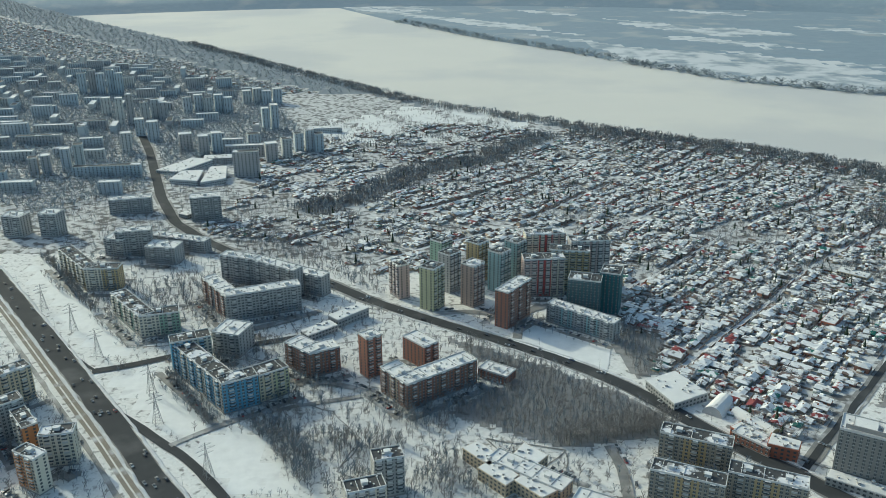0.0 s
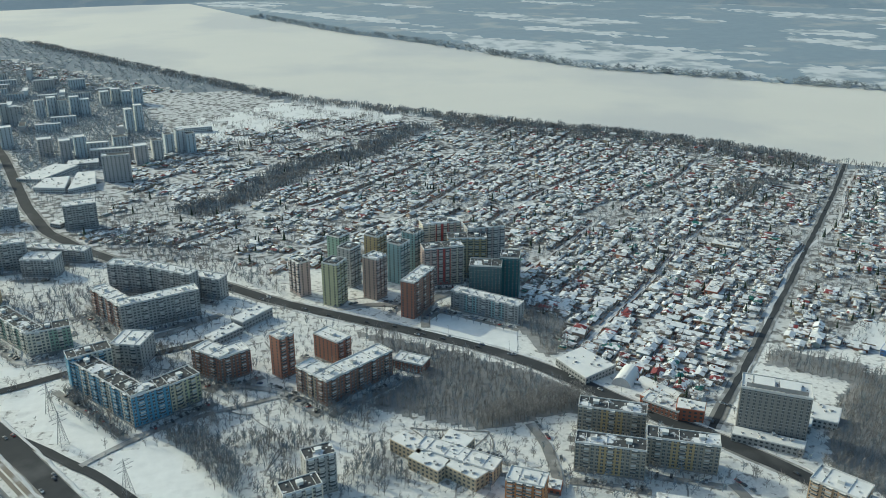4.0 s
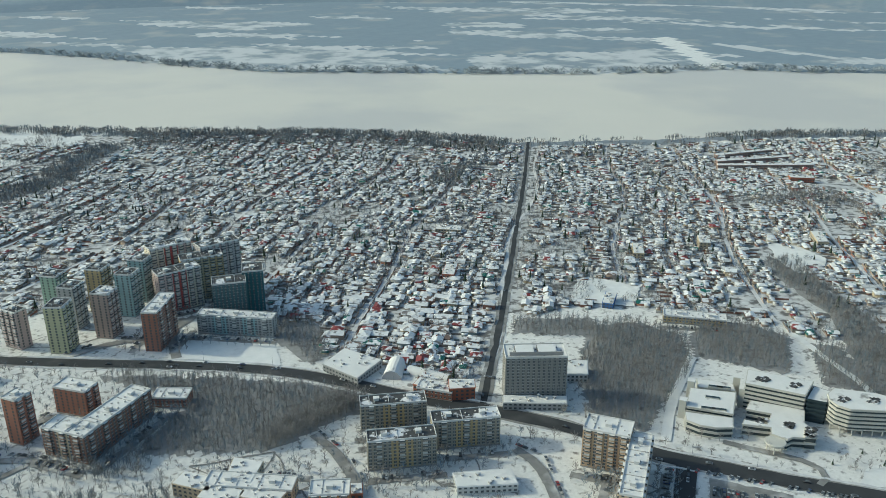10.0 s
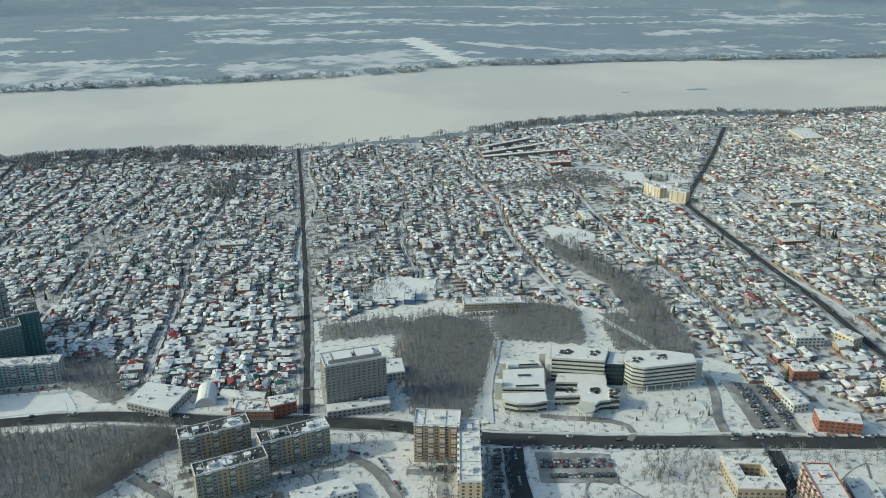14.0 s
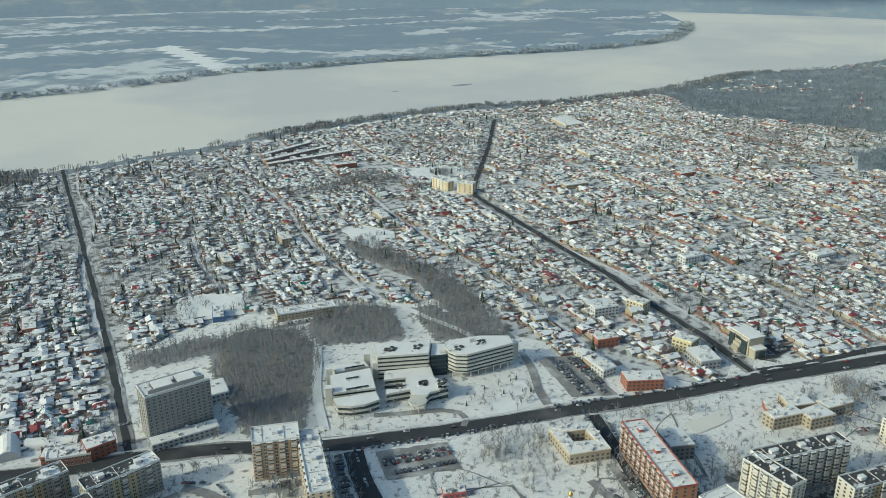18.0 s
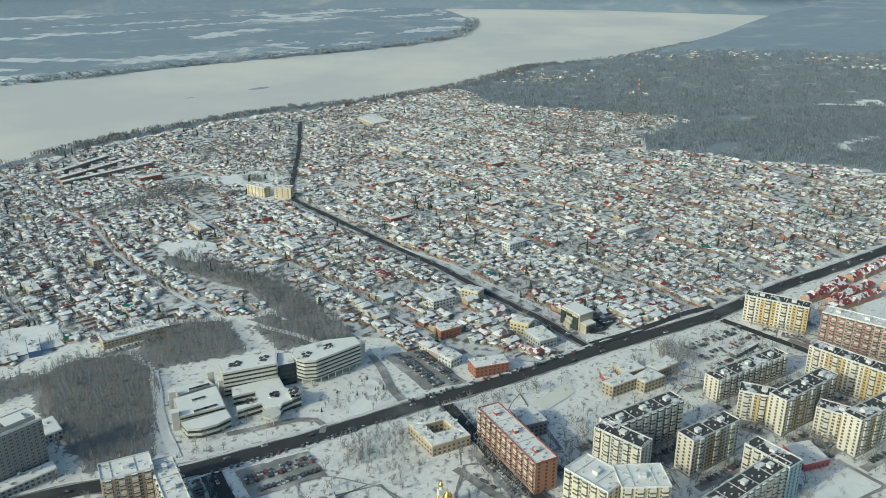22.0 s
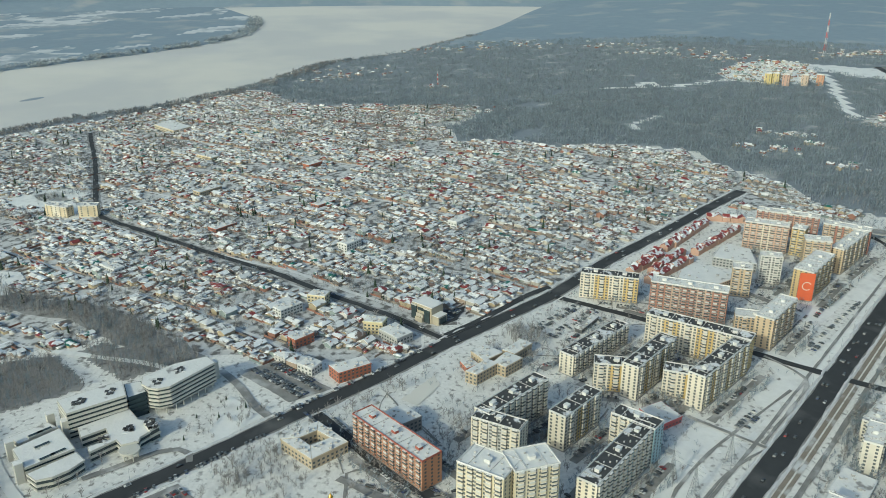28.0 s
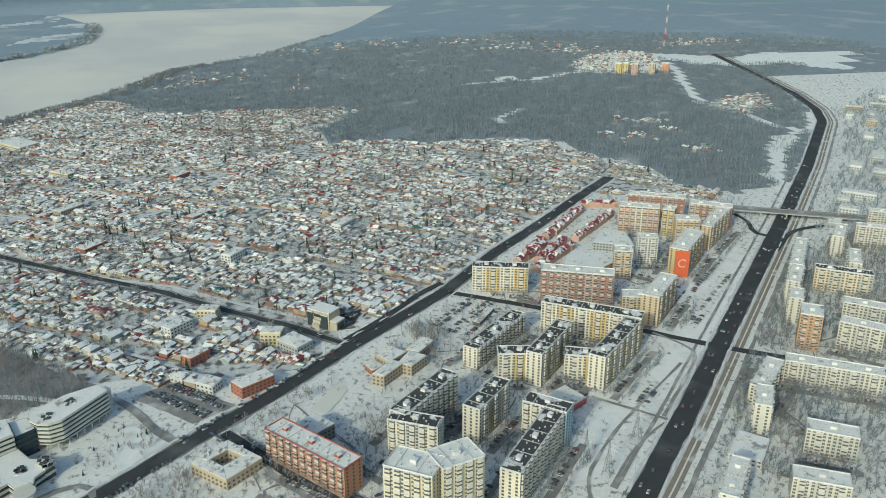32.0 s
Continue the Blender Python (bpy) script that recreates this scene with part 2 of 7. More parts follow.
def bulk(name, base_v, base_f, pos, rot, scl, mats, idx=None, label="", category="", kind="stuff", pick=None):
    """Many copies of a small mesh joined into one object. scl: (n,) or (n, 3). pick: material index per copy."""
    bv, bf = np.asarray(base_v, float), base_f
    n, k = len(pos), len(bv)
    c, s = np.cos(rot)[:, None], np.sin(rot)[:, None]
    sc = scl[:, None] * np.ones(3) if scl.ndim == 1 else scl
    v = bv[None] * sc[:, None, :]
    x, y = v[..., 0] * c - v[..., 1] * s, v[..., 0] * s + v[..., 1] * c
    v = np.stack([x, y, v[..., 2]], -1) + np.asarray(pos)[:, None, :]
    sizes = np.array([len(f) for f in bf])
    flat = np.concatenate([np.asarray(f) for f in bf])
    loops = (flat[None] + (np.arange(n) * k)[:, None]).ravel()
    tot = np.tile(sizes, n)
    me = bpy.data.meshes.new(name)
    me.vertices.add(n * k)
    me.vertices.foreach_set("co", v.ravel())
    me.loops.add(len(loops))
    me.loops.foreach_set("vertex_index", loops.astype(np.int32))
    me.polygons.add(len(tot))
    me.polygons.foreach_set("loop_start", np.r_[0, np.cumsum(tot)[:-1]].astype(np.int32))
    me.polygons.foreach_set("loop_total", tot.astype(np.int32))
    for m in mats:
        me.materials.append(m)
    mi = np.tile(np.asarray(idx if idx is not None else np.zeros(len(bf))), n)
    if pick is not None:
        mi = mi + np.repeat(pick, len(bf)) * (mi == 0)
    me.polygons.foreach_set("material_index", mi.astype(np.int32))
    me.update(calc_edges=True)
    return tagged(new(name, me), label, category, "", kind)


# ---- zones of the plan ----
HOUSES = [(170, 575), (165, 700), (170, 770), (60, 800), (-70, 800), (-200, 900), (-100, 1080), (60, 1350), (235, 1560), (520, 1430), (690, 1280), (790, 1160), (1040, 1030), (1400, 850),
          (1630, 630), (1850, 440), (1600, 300), (1552, 175), (1480, -25), (1380, 0), (1304, 55), (1180, 40), (1174, -14), (1123, -113), (1134, -168), (1120, -241), (1098, -305), (1006, -318), (953, -363), (908, -376), (846, -372), (812, -425), (788, -400), (800, -330), (842, -250), (755, -140), (690, -70), (610, 0), (530, 95), (470, 150), (485, 225),
          (500, 300), (545, 360), (500, 470), (440, 545), (345, 575), (250, 480), (215, 500)]
HOUSES_LEFT = [(-300, 930), (-200, 900), (-100, 1080), (60, 1350), (160, 1580), (-20, 1640), (-240, 1500), (-300, 1300), (-250, 1100)]
WOOD_ROAD = [(0, 640), (50, 612), (110, 565), (172, 508), (150, 492), (80, 476), (0, 522), (48, 560)]
WOOD_HOTEL = [(385, 515), (421, 503), (435, 459), (406, 422), (361, 395), (303, 365), (279, 396), (326, 462)]
WOOD_STRIP = [(481, 474), (505, 440), (506, 406), (450, 362), (430, 392), (412, 424), (440, 455)]
WOOD_BEND = [(513, 393), (527, 374), (502, 334), (482, 306), (458, 340)]
WOOD_BELT = [(341, 563), (399, 525), (370, 500), (316, 537)]
RAVINE = [(478, 292), (491, 310), (537, 353), (594, 411), (624, 473), (670, 544)]
RAVINE_LEFT = [(-170, 1010), (-95, 1120), (-40, 1260), (70, 1350), (110, 1450), (200, 1545)]
SCRUB = [(-130, 500), (-60, 530), (0, 500), (30, 450), (-20, 425), (-70, 440)]
FOREST = [(1862, 440), (1605, 290), (1562, 165), (1490, -35), (1374, -15), (1300, 45), (1190, 30), (1183, -14), (1133, -113), (1144, -168), (1130, -245), (1108, -310), (1010, -328), (955, -372), (908, -386), (840, -385), (800, -440),
          (815, -525), (968, -660), (1091, -760), (1183, -822), (1260, -848), (1500, -930), (1750, -1400), (2600, -1900), (4300, -2500), (4300, -640), (2740, -150), (2350, 90), (2200, 310)]
# open snow and settlements in the forest
SETTLE = [(1729, -578), (1874, -678), (1917, -785), (1870, -839), (1631, -778), (1583, -701), (1610, -635), (1643, -571)]
FIELD_EAST = [(1873, -825), (1745, -995), (1793, -1100), (1791, -1253), (1773, -1347), (1541, -1171), (1589, -1111), (1648, -1080), (1625, -924), (1673, -868), (1745, -821)]
VILLAGE = [(1264, -656), (1332, -740), (1348, -820), (1240, -780), (1201, -695)]
CLEARING = [(1041, -646), (1066, -702), (1031, -693), (990, -643), (923, -588), (816, -522), (783, -511), (797, -497), (843, -511), (928, -563), (983, -595)]
CUTS = (([(1600, -291), (1595, -365), (1648, -400), (1592, -414), (1616, -497), (1652, -561), (1640, -600)], 9), ([(1701, -806), (1552, -757), (1465, -720), (1358, -685), (1295, -669)], 10), ([(1139, -689), (1096, -702), (1064, -711), (1061, -727), (1122, -776), (1187, -814)], 8),
        ([(1330, -330), (1280, -275), (1230, -260)], 7), ([(1201, -695), (1130, -690), (1060, -690)], 5), ([(1480, 150), (1420, 70), (1390, 20)], 12))
CHANNEL = [(1960, 1690), (2095, 1946), (2336, 2349)]
CITY = [(-1300, 2400), (-700, 2380), (-420, 2080), (-250, 1500), (-330, 1200), (-200, 950), (-30, 700), (60, 600), (200, 455), (300, 300), (500, 80), (600, -30), (850, -300), (880, -380), (1200, -860), (900, -1500), (-600, -300), (-1600, 1400)]


def fbm(x, y, s, o=3):
    return noise.fractal(Vector((x / s, y / s, 3.3)), 1.0, 2.0, o)


def meadow(x, y):
    """Open snow strips among the woods of the far bank, drawn out along the river."""
    u, v = 0.72 * x - 0.69 * y, 0.69 * x + 0.72 * y
    return fbm(u / 3.6, v, 190.0, 4)


WOODS_WEST = [(-2600, 4850), (-1250, 3250), (-800, 2740), (-420, 2240), (-160, 1960), (-260, 1930), (-500, 2180), (-950, 2650), (-1450, 3180), (-2600, 4500)]
LOW_WEST = [(-2600, 4450), (-1450, 3150), (-950, 2620), (-500, 2150), (-300, 1950), (-420, 1900), (-780, 2300), (-1300, 2500), (-2000, 2900), (-2600, 3600)]
WOOD_FIELD = [(140, 632), (168, 690), (186, 640), (172, 585), (150, 572)]
FAR_CITY = [(-1320, 2500), (-780, 2300), (-420, 1950), (-260, 1560), (-330, 1250), (-480, 960), (-700, 1100), (-900, 1600)]
VERGES = ([(-437, 808), (-346, 690), (-282, 606), (-246, 604), (-271, 640), (-405, 805)], [(-262, 578), (-182, 489), (-165, 513), (-225, 590)], [(-178, 480), (-140, 510), (-132, 504), (-115, 474), (-92, 432), (-135, 432)], [(290, -35), (345, -75), (430, -190), (565, -300), (620, -345), (640, -330), (560, -240), (470, -165), (425, -150), (405, -120), (350, -45), (300, -12)])
FIELDS = [(-230, 1640), (-20, 1840), (220, 1660), (10, 1480), (-220, 1460)]
gx = np.concatenate([np.arange(-2600, -600, 40), np.arange(-600, 2050, 15), np.arange(2050, 5251, 40)])
gy = np.concatenate([np.arange(-3600, -1200, 75), np.arange(-1200, 1650, 16), np.arange(1650, 5251, 36)])
X, Y = np.meshgrid(gx, gy)
Z = terrain(X, Y)
nx, ny = len(gx), len(gy)
cx, cy = ((X[:-1, :-1] + X[1:, 1:]) / 2).ravel(), ((Y[:-1, :-1] + Y[1:, 1:]) / 2).ravel()
jig = np.array([noise.noise_vector(Vector((x / 45, y / 45, 0.4))) for x, y in zip(cx, cy)])
wx_, wy_ = cx + 22 * jig[:, 0], cy + 22 * jig[:, 1]
d_near, d_far = off_line(cx, cy, NEAR_BANK), off_line(cx, cy, FAR_BANK)
zone = np.zeros(len(cx), int)
zone[inside(cx, cy, CITY)] = 4
zone[inside(wx_, wy_, HOUSES) | inside(wx_, wy_, HOUSES_LEFT)] = 1
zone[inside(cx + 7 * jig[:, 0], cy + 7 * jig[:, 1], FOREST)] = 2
zone[(np.abs(d_near) < 45)] = 2
zone[(zone == 0) & (d_near < 0) & (cx < 1500) & ((cy < 1400) | (cx < -420))] = 4
zone[inside(wx_, wy_, FAR_CITY)] = 4
for poly in VERGES:
    zone[inside(cx, cy, poly)] = 0
zone[((zone == 4) | (zone == 0)) & (cy > 830) & (cx < 600) & (d_near < 0)] = 1
zone[inside(wx_, wy_, WOODS_WEST)] = 2
beyond = (cx > 1150) & (d_near < 0) & (zone == 0)
zone[beyond] = 2
# The most distant hill forest takes the haze-painted wood colour.
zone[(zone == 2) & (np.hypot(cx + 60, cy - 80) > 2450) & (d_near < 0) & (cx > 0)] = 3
for poly in (SETTLE, FIELD_EAST, CLEARING):
    zone[inside(cx + 5 * jig[:, 0], cy + 5 * jig[:, 1], poly)] = 0
for line, half in CUTS:
    zone[np.abs(off_line(cx, cy, line)) < half] = 0
zone[inside(wx_, wy_, VILLAGE)] = 1
zone[inside(wx_, wy_, FIELDS) & (np.abs(np.sin(cx / 37 + cy / 61)) > 0.25)] = 0
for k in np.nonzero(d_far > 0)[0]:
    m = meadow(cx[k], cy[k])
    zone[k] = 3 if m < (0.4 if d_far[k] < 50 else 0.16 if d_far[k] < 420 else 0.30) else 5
for poly in ([(1496, 2397), (2041, 1947), (1929, 1774), (1744, 1858), (1437, 2016), (1377, 2220)], [(600, 3187), (981, 2881), (896, 2710), (550, 2736)], [(908, 2673), (1240, 2608), (1298, 2225), (1159, 2249), (935, 2445)]):
    zone[inside(wx_, wy_, poly) & (d_far > 0)] = 5
for line, half in (([(2387, 2124), (2498, 1671), (2690, 1469), (2989, 1287)], 34), ([(834, 3810), (1125, 3443)], 60), ([(902, 3342), (1195, 3178)], 40), ([(2185, 2725), (2375, 2627)], 45), ([(1026, 2921), (1467, 2630)], 30), ([(2595, 2789), (2891, 2341)], 45), ([(3086, 1685), (3276, 1602)], 60)):
    zone[(np.abs(off_line(wx_, wy_, line)) < half) & (d_far > 0)] = 5
zone[(np.abs(off_line(cx, cy, CHANNEL)) < 40) & (d_far > 0)] = 0
i = (np.arange(ny - 1)[:, None] * nx + np.arange(nx - 1)[None]).ravel()
quads = np.stack([i, i + 1, i + nx + 1, i + nx], 1)
ground = new("ground", mesh_of("ground", np.stack([X, Y, Z], -1).reshape(-1, 3).tolist(), quads.tolist(), [SNOW, YARD, FOREST_FLOOR, HAZE_WOOD, CITY_SNOW, FAR_MEADOW], zone, True))
tagged(ground, "snow-covered city plateau, wooded hills and river flood plain", "ground", "", "structure")
# Ridge ring added to close off the far view; haze is in its colour.
ridge = Shape()
RN = 180
for k in range(RN):
    a = 2 * math.pi * k / RN
    for r, z in ((4480, -135), (4640, -100 + 26 * noise.noise(Vector((math.cos(a) * 9, math.sin(a) * 9, 0)))), (4800, -62 + 22 * noise.noise(Vector((math.cos(a) * 7, math.sin(a) * 7, 4)))), (4860, -140)):
        ridge.v.append((-60 + r * math.cos(a), 80 + r * math.sin(a), z))
for k in range(RN):
    for j in range(3):
        p, q = 4 * k + j, 4 * ((k + 1) % RN) + j
        ridge.f.append([p, p + 1, q + 1, q])
        ridge.i.append(0)
tagged(new("backdrop", ridge.mesh("backdrop", HAZE_WOOD, smooth=True)), "added backdrop ring of low wooded hills, haze put into its colour", "hills", "", "structure")
ice = Shape()
ice.face([(-2600, -900, RIVER_Z), (5250, -3500, RIVER_Z), (5250, 5250, RIVER_Z), (-2600, 5250, RIVER_Z)])
for wx, wy, ww in ((2124, 1063, 34), (1960, 1190, 12)):
    ice.face([(wx + ww * (0.8 * math.cos(a) - 0.25 * math.sin(a)), wy + ww * (-0.6 * math.cos(a) - 0.3 * math.sin(a)), RIVER_Z + 0.3) for a in np.arange(0, 6.28, 0.35)], 1)
river = new("water", ice.mesh("water", ICE_SNOW, HAZE_WOOD))
tagged(river, "wide frozen river under flat windblown snow", "river", "", "structure")


# ---- roads ----
def strip(name, line, width, mater, lift, label, category="road", kind="structure", off=0.0, step=12.0, rag=0.0):
    """A ribbon along a line, draped over the ground."""
    pts = []
    for (ax, ay), (bx, by) in zip(line[:-1], line[1:]):
        n = max(1, int(math.hypot(bx - ax, by - ay) / step))
        pts += [(ax + (bx - ax) * k / n, ay + (by - ay) * k / n) for k in range(n)]
    pts.append(line[-1])
    p = np.array(pts, float)
    for _ in range(2):
        p[1:-1] = 0.25 * p[:-2] + 0.5 * p[1:-1] + 0.25 * p[2:]
    d = np.gradient(p, axis=0)
    d /= np.hypot(d[:, 0], d[:, 1])[:, None] + 1e-9
    nrm = np.stack([-d[:, 1], d[:, 0]], 1)
    v, f = [], []
    for k, (q, m) in enumerate(zip(p, nrm)):
        w0 = w1 = width / 2
        if rag:
            w0 += rag * noise.noise(Vector((q[0] / 9, q[1] / 9, 1.0)))
            w1 += rag * noise.noise(Vector((q[0] / 9, q[1] / 9, 7.0)))
        for s in (off - w0, off + w1):
            x, y = q + m * s
            v.append((x, y, zz(x, y) + lift))
        if k:
            n = 2 * k
            f.append([n - 2, n - 1, n + 1, n][::-1])
    ob = new(name, mesh_of(name, v, f, [mater]))
    tagged(ob, label, category, "", kind)
    return ob


MAIN = [(-592, 1618), (-474, 1340), (-369, 1063), (-317, 950), (-259, 878), (-205, 825), (-126, 775), (-76, 726), (-44, 700), (7, 663), (50, 634), (97, 599), (135, 562), (165, 521),
        (192, 482), (222, 450), (260, 400), (290, 340), (340, 278), (392, 219), (451, 149), (508, 89), (556, 33), (594, -11), (675, -82), (744, -154), (838, -246), (900, -310)]
HIGHWAY = [(-1500, 2050), (-900, 1310), (-432, 762), (-355, 666), (-279, 570), (-218, 493), (-183, 446), (-80, 318), (275, -57), (336, -113), (437, -203), (547, -301), (696, -434), (895, -608),
           (1117, -791), (1200, -838), (1325, -879), (1800, -980)]
STREET = [(226, 449), (316, 555), (457, 728), (642, 956), (820, 1180)]
AVENUE = [(508, 89), (558, 135), (600, 187), (731, 325), (860, 455), (905, 500), (979, 527), (1209, 602), (1446, 688)]
CROSS = [(594, -11), (542, -83), (480, -152), (437, -203), (410, -240), (369, -306)]
strip("road", HIGHWAY[:9], 21, SLUSH, 0.22, "slushy verges of a wide highway", rag=3.0)
strip("road", HIGHWAY[8:], 19, SLUSH, 0.22, "slushy verges of the highway past the panel blocks", rag=3.0)
strip("road", HIGHWAY[:9], 15.5, ASPHALT, 0.45, "wide wet asphalt highway with ploughed snow edges", rag=1.2)
strip("road", HIGHWAY[8:], 15, ASPHALT, 0.45, "wet asphalt highway past the panel blocks", rag=1.2)
strip("road", HIGHWAY, 3.0, BALLAST, 0.5, "brown tram bed beside the highway", off=-12.5)
strip("road", HIGHWAY, 2.6, BALLAST, 0.5, "second brown tram bed beside the highway", off=-16.5)
strip("pavement", HIGHWAY[8:14], 2.4, SLUSH, 0.55, "straight dark footpath along the highway", "paving", off=17.0, rag=0.6)
strip("road", HIGHWAY, 3.6, SLUSH, 0.5, "slushy side lane beside the tram bed", off=-23.5, rag=1.0)
strip("road", MAIN, 20, SLUSH, 0.22, "slushy shoulders of the main road", rag=2.5)
strip("road", MAIN, 13.2, ASPHALT, 0.45, "dark wet asphalt main road between snow banks", rag=0.8)
strip("road", AVENUE, 12, SLUSH, 0.25, "slushy shoulders of the avenue", rag=2.0)
strip("road", AVENUE, 6.8, ASPHALT, 0.48, "dark asphalt avenue down through the small houses", rag=2.0)
strip("road", STREET, 11, SLUSH, 0.25, "slushy shoulders of a straight street", rag=2.0)
strip("road", STREET, 5, ASPHALT, 0.48, "long straight dark street towards the river", rag=1.8)
strip("road", CROSS, 8, ASPHALT, 0.6, "asphalt cross street between two main roads", rag=1.0)
strip("road", [(-302, 673), (-275, 687), (-234, 704)], 5, SLUSH, 0.6, "narrow slushy lane across the snow field", rag=1.0)
strip("road", [(-274, 583), (-244, 593), (-221, 607), (-169, 622), (-120, 640)], 8, ASPHALT, 0.6, "asphalt side street off the highway", rag=1.0)
strip("road", [(-184, 483), (-169, 497), (-146, 515), (-109, 531), (-60, 545)], 4.5, SLUSH, 0.6, "narrow slushy lane across the snow field", rag=1.0)
strip("road", [(-445, 789), (-388, 712), (-329, 647), (-291, 600), (-272, 584)], 2.6, ASPHALT, 0.5, "narrow dark footpath beside the highway", rag=0.6)
strip("road", [(-238, 526), (-219, 514), (-196, 490), (-176, 476), (-148, 446), (-135, 428), (-60, 335)], 7, ASPHALT, 0.5, "narrow service lane beside the highway", rag=0.8)
strip("road", [(305, 330), (277, 306), (256, 285), (205, 235)], 13, ASPHALT, 0.62, "broad asphalt side street", rag=1.5)
strip("road", [(409, 193), (340, 142), (270, 75)], 9, ASPHALT, 0.62, "side street lined with parked cars", rag=1.0)


# ---- apartment blocks ----
def slab(ax, ay, bx, by, depth, h, colours, name="apartment_building", roof=0, balcony=None, stacks=1, ends=True, plinth=(0.33, 0.32, 0.31), label="", window=(1.7, 1.5),
         every=3.1, heads=True, group="", lift=0.0, category="building", trim=(0.66, 0.65, 0.63)):
    """A block whose long face runs from a to b, with its depth away from the camera's ground. colours: the wall sections in turn."""
    if (-(by - ay)) * ((ax + bx) / 2 + 60) + (bx - ax) * ((ay + by) / 2 - 70) < 0:
        ax, ay, bx, by = bx, by, ax, ay
    mx, my, L = (ax + bx) / 2, (ay + by) / 2, math.hypot(bx - ax, by - ay)
    x0, x1 = -L / 2, L / 2
    base = thing(name, mx, my, math.degrees(math.atan2(by - ay, bx - ax)), label or "multi-storey panel apartment building with snow on its roof", category, group, z=zz(mx, my) + lift)
    h += 0.13 * (int(abs(ax) + abs(by)) % 6)
    balcony = balcony or tuple(0.85 * v + 0.06 for v in colours[0])
    floors = max(1, round((h - 1.2) / 2.55))
    fh = (h - 1.2) / floors
    n = max(1, round(L / 13)) if len(colours) > 1 else max(1, round(L / 24))
    for k in range(n):
        s = Shape()
        s.box(x0 + L * k / n, 0.12 * (k % 2), -3.0, x0 + L * (k + 1) / n, depth - 0.12 * (k % 2), h - 0.15)
        part("wall_section", s, paint(*colours[k % len(colours)]), base)
    if every < 5:
        s = Shape()
        s.box(x0 - 0.12, -0.12, -3.0, x1 + 0.12, depth + 0.12, 0.9)
        part("plinth", s, paint(*plinth), base)
    s = Shape()
    s.box(x0 + 0.25, 0.37, h - 0.3, x1 - 0.25, depth - 0.37, h)
    part("roof", s, BITUMEN if roof else ROOF_SNOW, base, "bitumen roof with patches of snow" if roof else "flat roof under snow")
    s = Shape()
    for q in ((x0 - 0.1, -0.1, x1 + 0.1, 0.32), (x0 - 0.1, depth - 0.32, x1 + 0.1, depth + 0.1), (x0 - 0.1, 0.32, x0 + 0.3, depth - 0.32), (x1 - 0.3, 0.32, x1 + 0.1, depth - 0.32)):
        s.box(q[0], q[1], h - 0.6, q[2], q[3], h + 0.75)
    part("parapet", s, [paint(*trim), ROOF_SNOW], base)
    row, glass_w, glass_h = Shape(), *window
    cols = max(1, int(L / every))
    for k in range(cols):
        xc = x0 + L * (k + 0.5) / cols
        for y, e in ((-0.06, -1), (depth + 0.06, 1)):
            row.face([(xc - e * -glass_w / 2, y, 0), (xc - e * glass_w / 2, y, 0), (xc - e * glass_w / 2, y, glass_h), (xc - e * -glass_w / 2, y, glass_h)], 0)
            yo, a, b = y + e * 0.05, xc - e * 0.07, xc + e * 0.07
            row.face([(b, yo, 0), (a, yo, 0), (a, yo, glass_h), (b, yo, glass_h)], 1)
            yo, a, b = y + e * 0.16, xc - e * (glass_w / 2 + 0.1), xc + e * (glass_w / 2 + 0.1)
            row.face([(b, yo, -0.16), (a, yo, -0.16), (a, yo, 0), (b, yo, 0)], 1)
            row.face([(b, yo, 0), (a, yo, 0), (a, y, 0), (b, y, 0)], 1)
    if ends:
        rows_d = max(1, int(depth / 4.2))
        for k in range(rows_d):
            yc = depth * (k + 0.5) / rows_d
            for x, e in ((x0 - 0.06, 1), (x1 + 0.06, -1)):
                row.face([(x, yc + e * 0.8, 0), (x, yc - e * 0.8, 0), (x, yc - e * 0.8, glass_h), (x, yc + e * 0.8, glass_h)], 0)
    if every >= 5:
        one, row = row, Shape()
        for k in range(floors):
            n0 = len(row.v)
            row.v += [(x, y, z + k * fh) for x, y, z in one.v]
            row.f += [[n0 + j for j in f] for f in one.f]
            row.i += one.i
        floors = 1
    row = row.mesh("glazing", GLASS, FRAME)
    for k in range(floors):
        ob = part("glazing", row, None, base)
        ob.location = (0, 0, 1.2 + k * fh + 0.85)
        ob["kind"] = "stuff"
    if stacks and floors > 3:
        st = Shape()
        for k in range(1, floors):
            z = 1.2 + k * fh
            st.box(-1.7, -1.15, z, 1.7, -0.1, z + 1.05, 0, bottom=True)
            st.box(-1.6, -1.08, z + 1.05, 1.6, -0.16, z + fh - 0.25, 1 if (k * 7) % 3 else 2)
            st.box(-1.7, -1.2, z + fh - 0.25, 1.7, -0.1, z + fh - 0.1, 3)
        st = st.mesh("loggia", paint(*balcony), GLASS, FRAME, ROOF_SNOW)
        m = max(2, round(L / (13 / stacks)))
        for k in range(m):
            xc = x0 + L * (k + 0.5) / m
            a = part("loggia", st, None, base)
            a["kind"] = "stuff"
            a.location = (xc, 0, 0)
            b = part("loggia", st, None, base)
            b["kind"] = "stuff"
            b.matrix_basis = pose(xc, depth, 0, 0, 0, 180)
    if heads:
        m = max(1, round(L / 24))
        for k in range(m):
            xc = x0 + L * (k + 0.5) / m
            s = Shape()
            s.box(xc - 1.9, depth * 0.38, h, xc + 1.9, depth * 0.38 + 3.0, h + 2.1, 0, 1)
            s.box(xc - 2.1, depth * 0.38 - 0.2, h + 2.1, xc + 2.1, depth * 0.38 + 3.2, h + 2.3, 1)
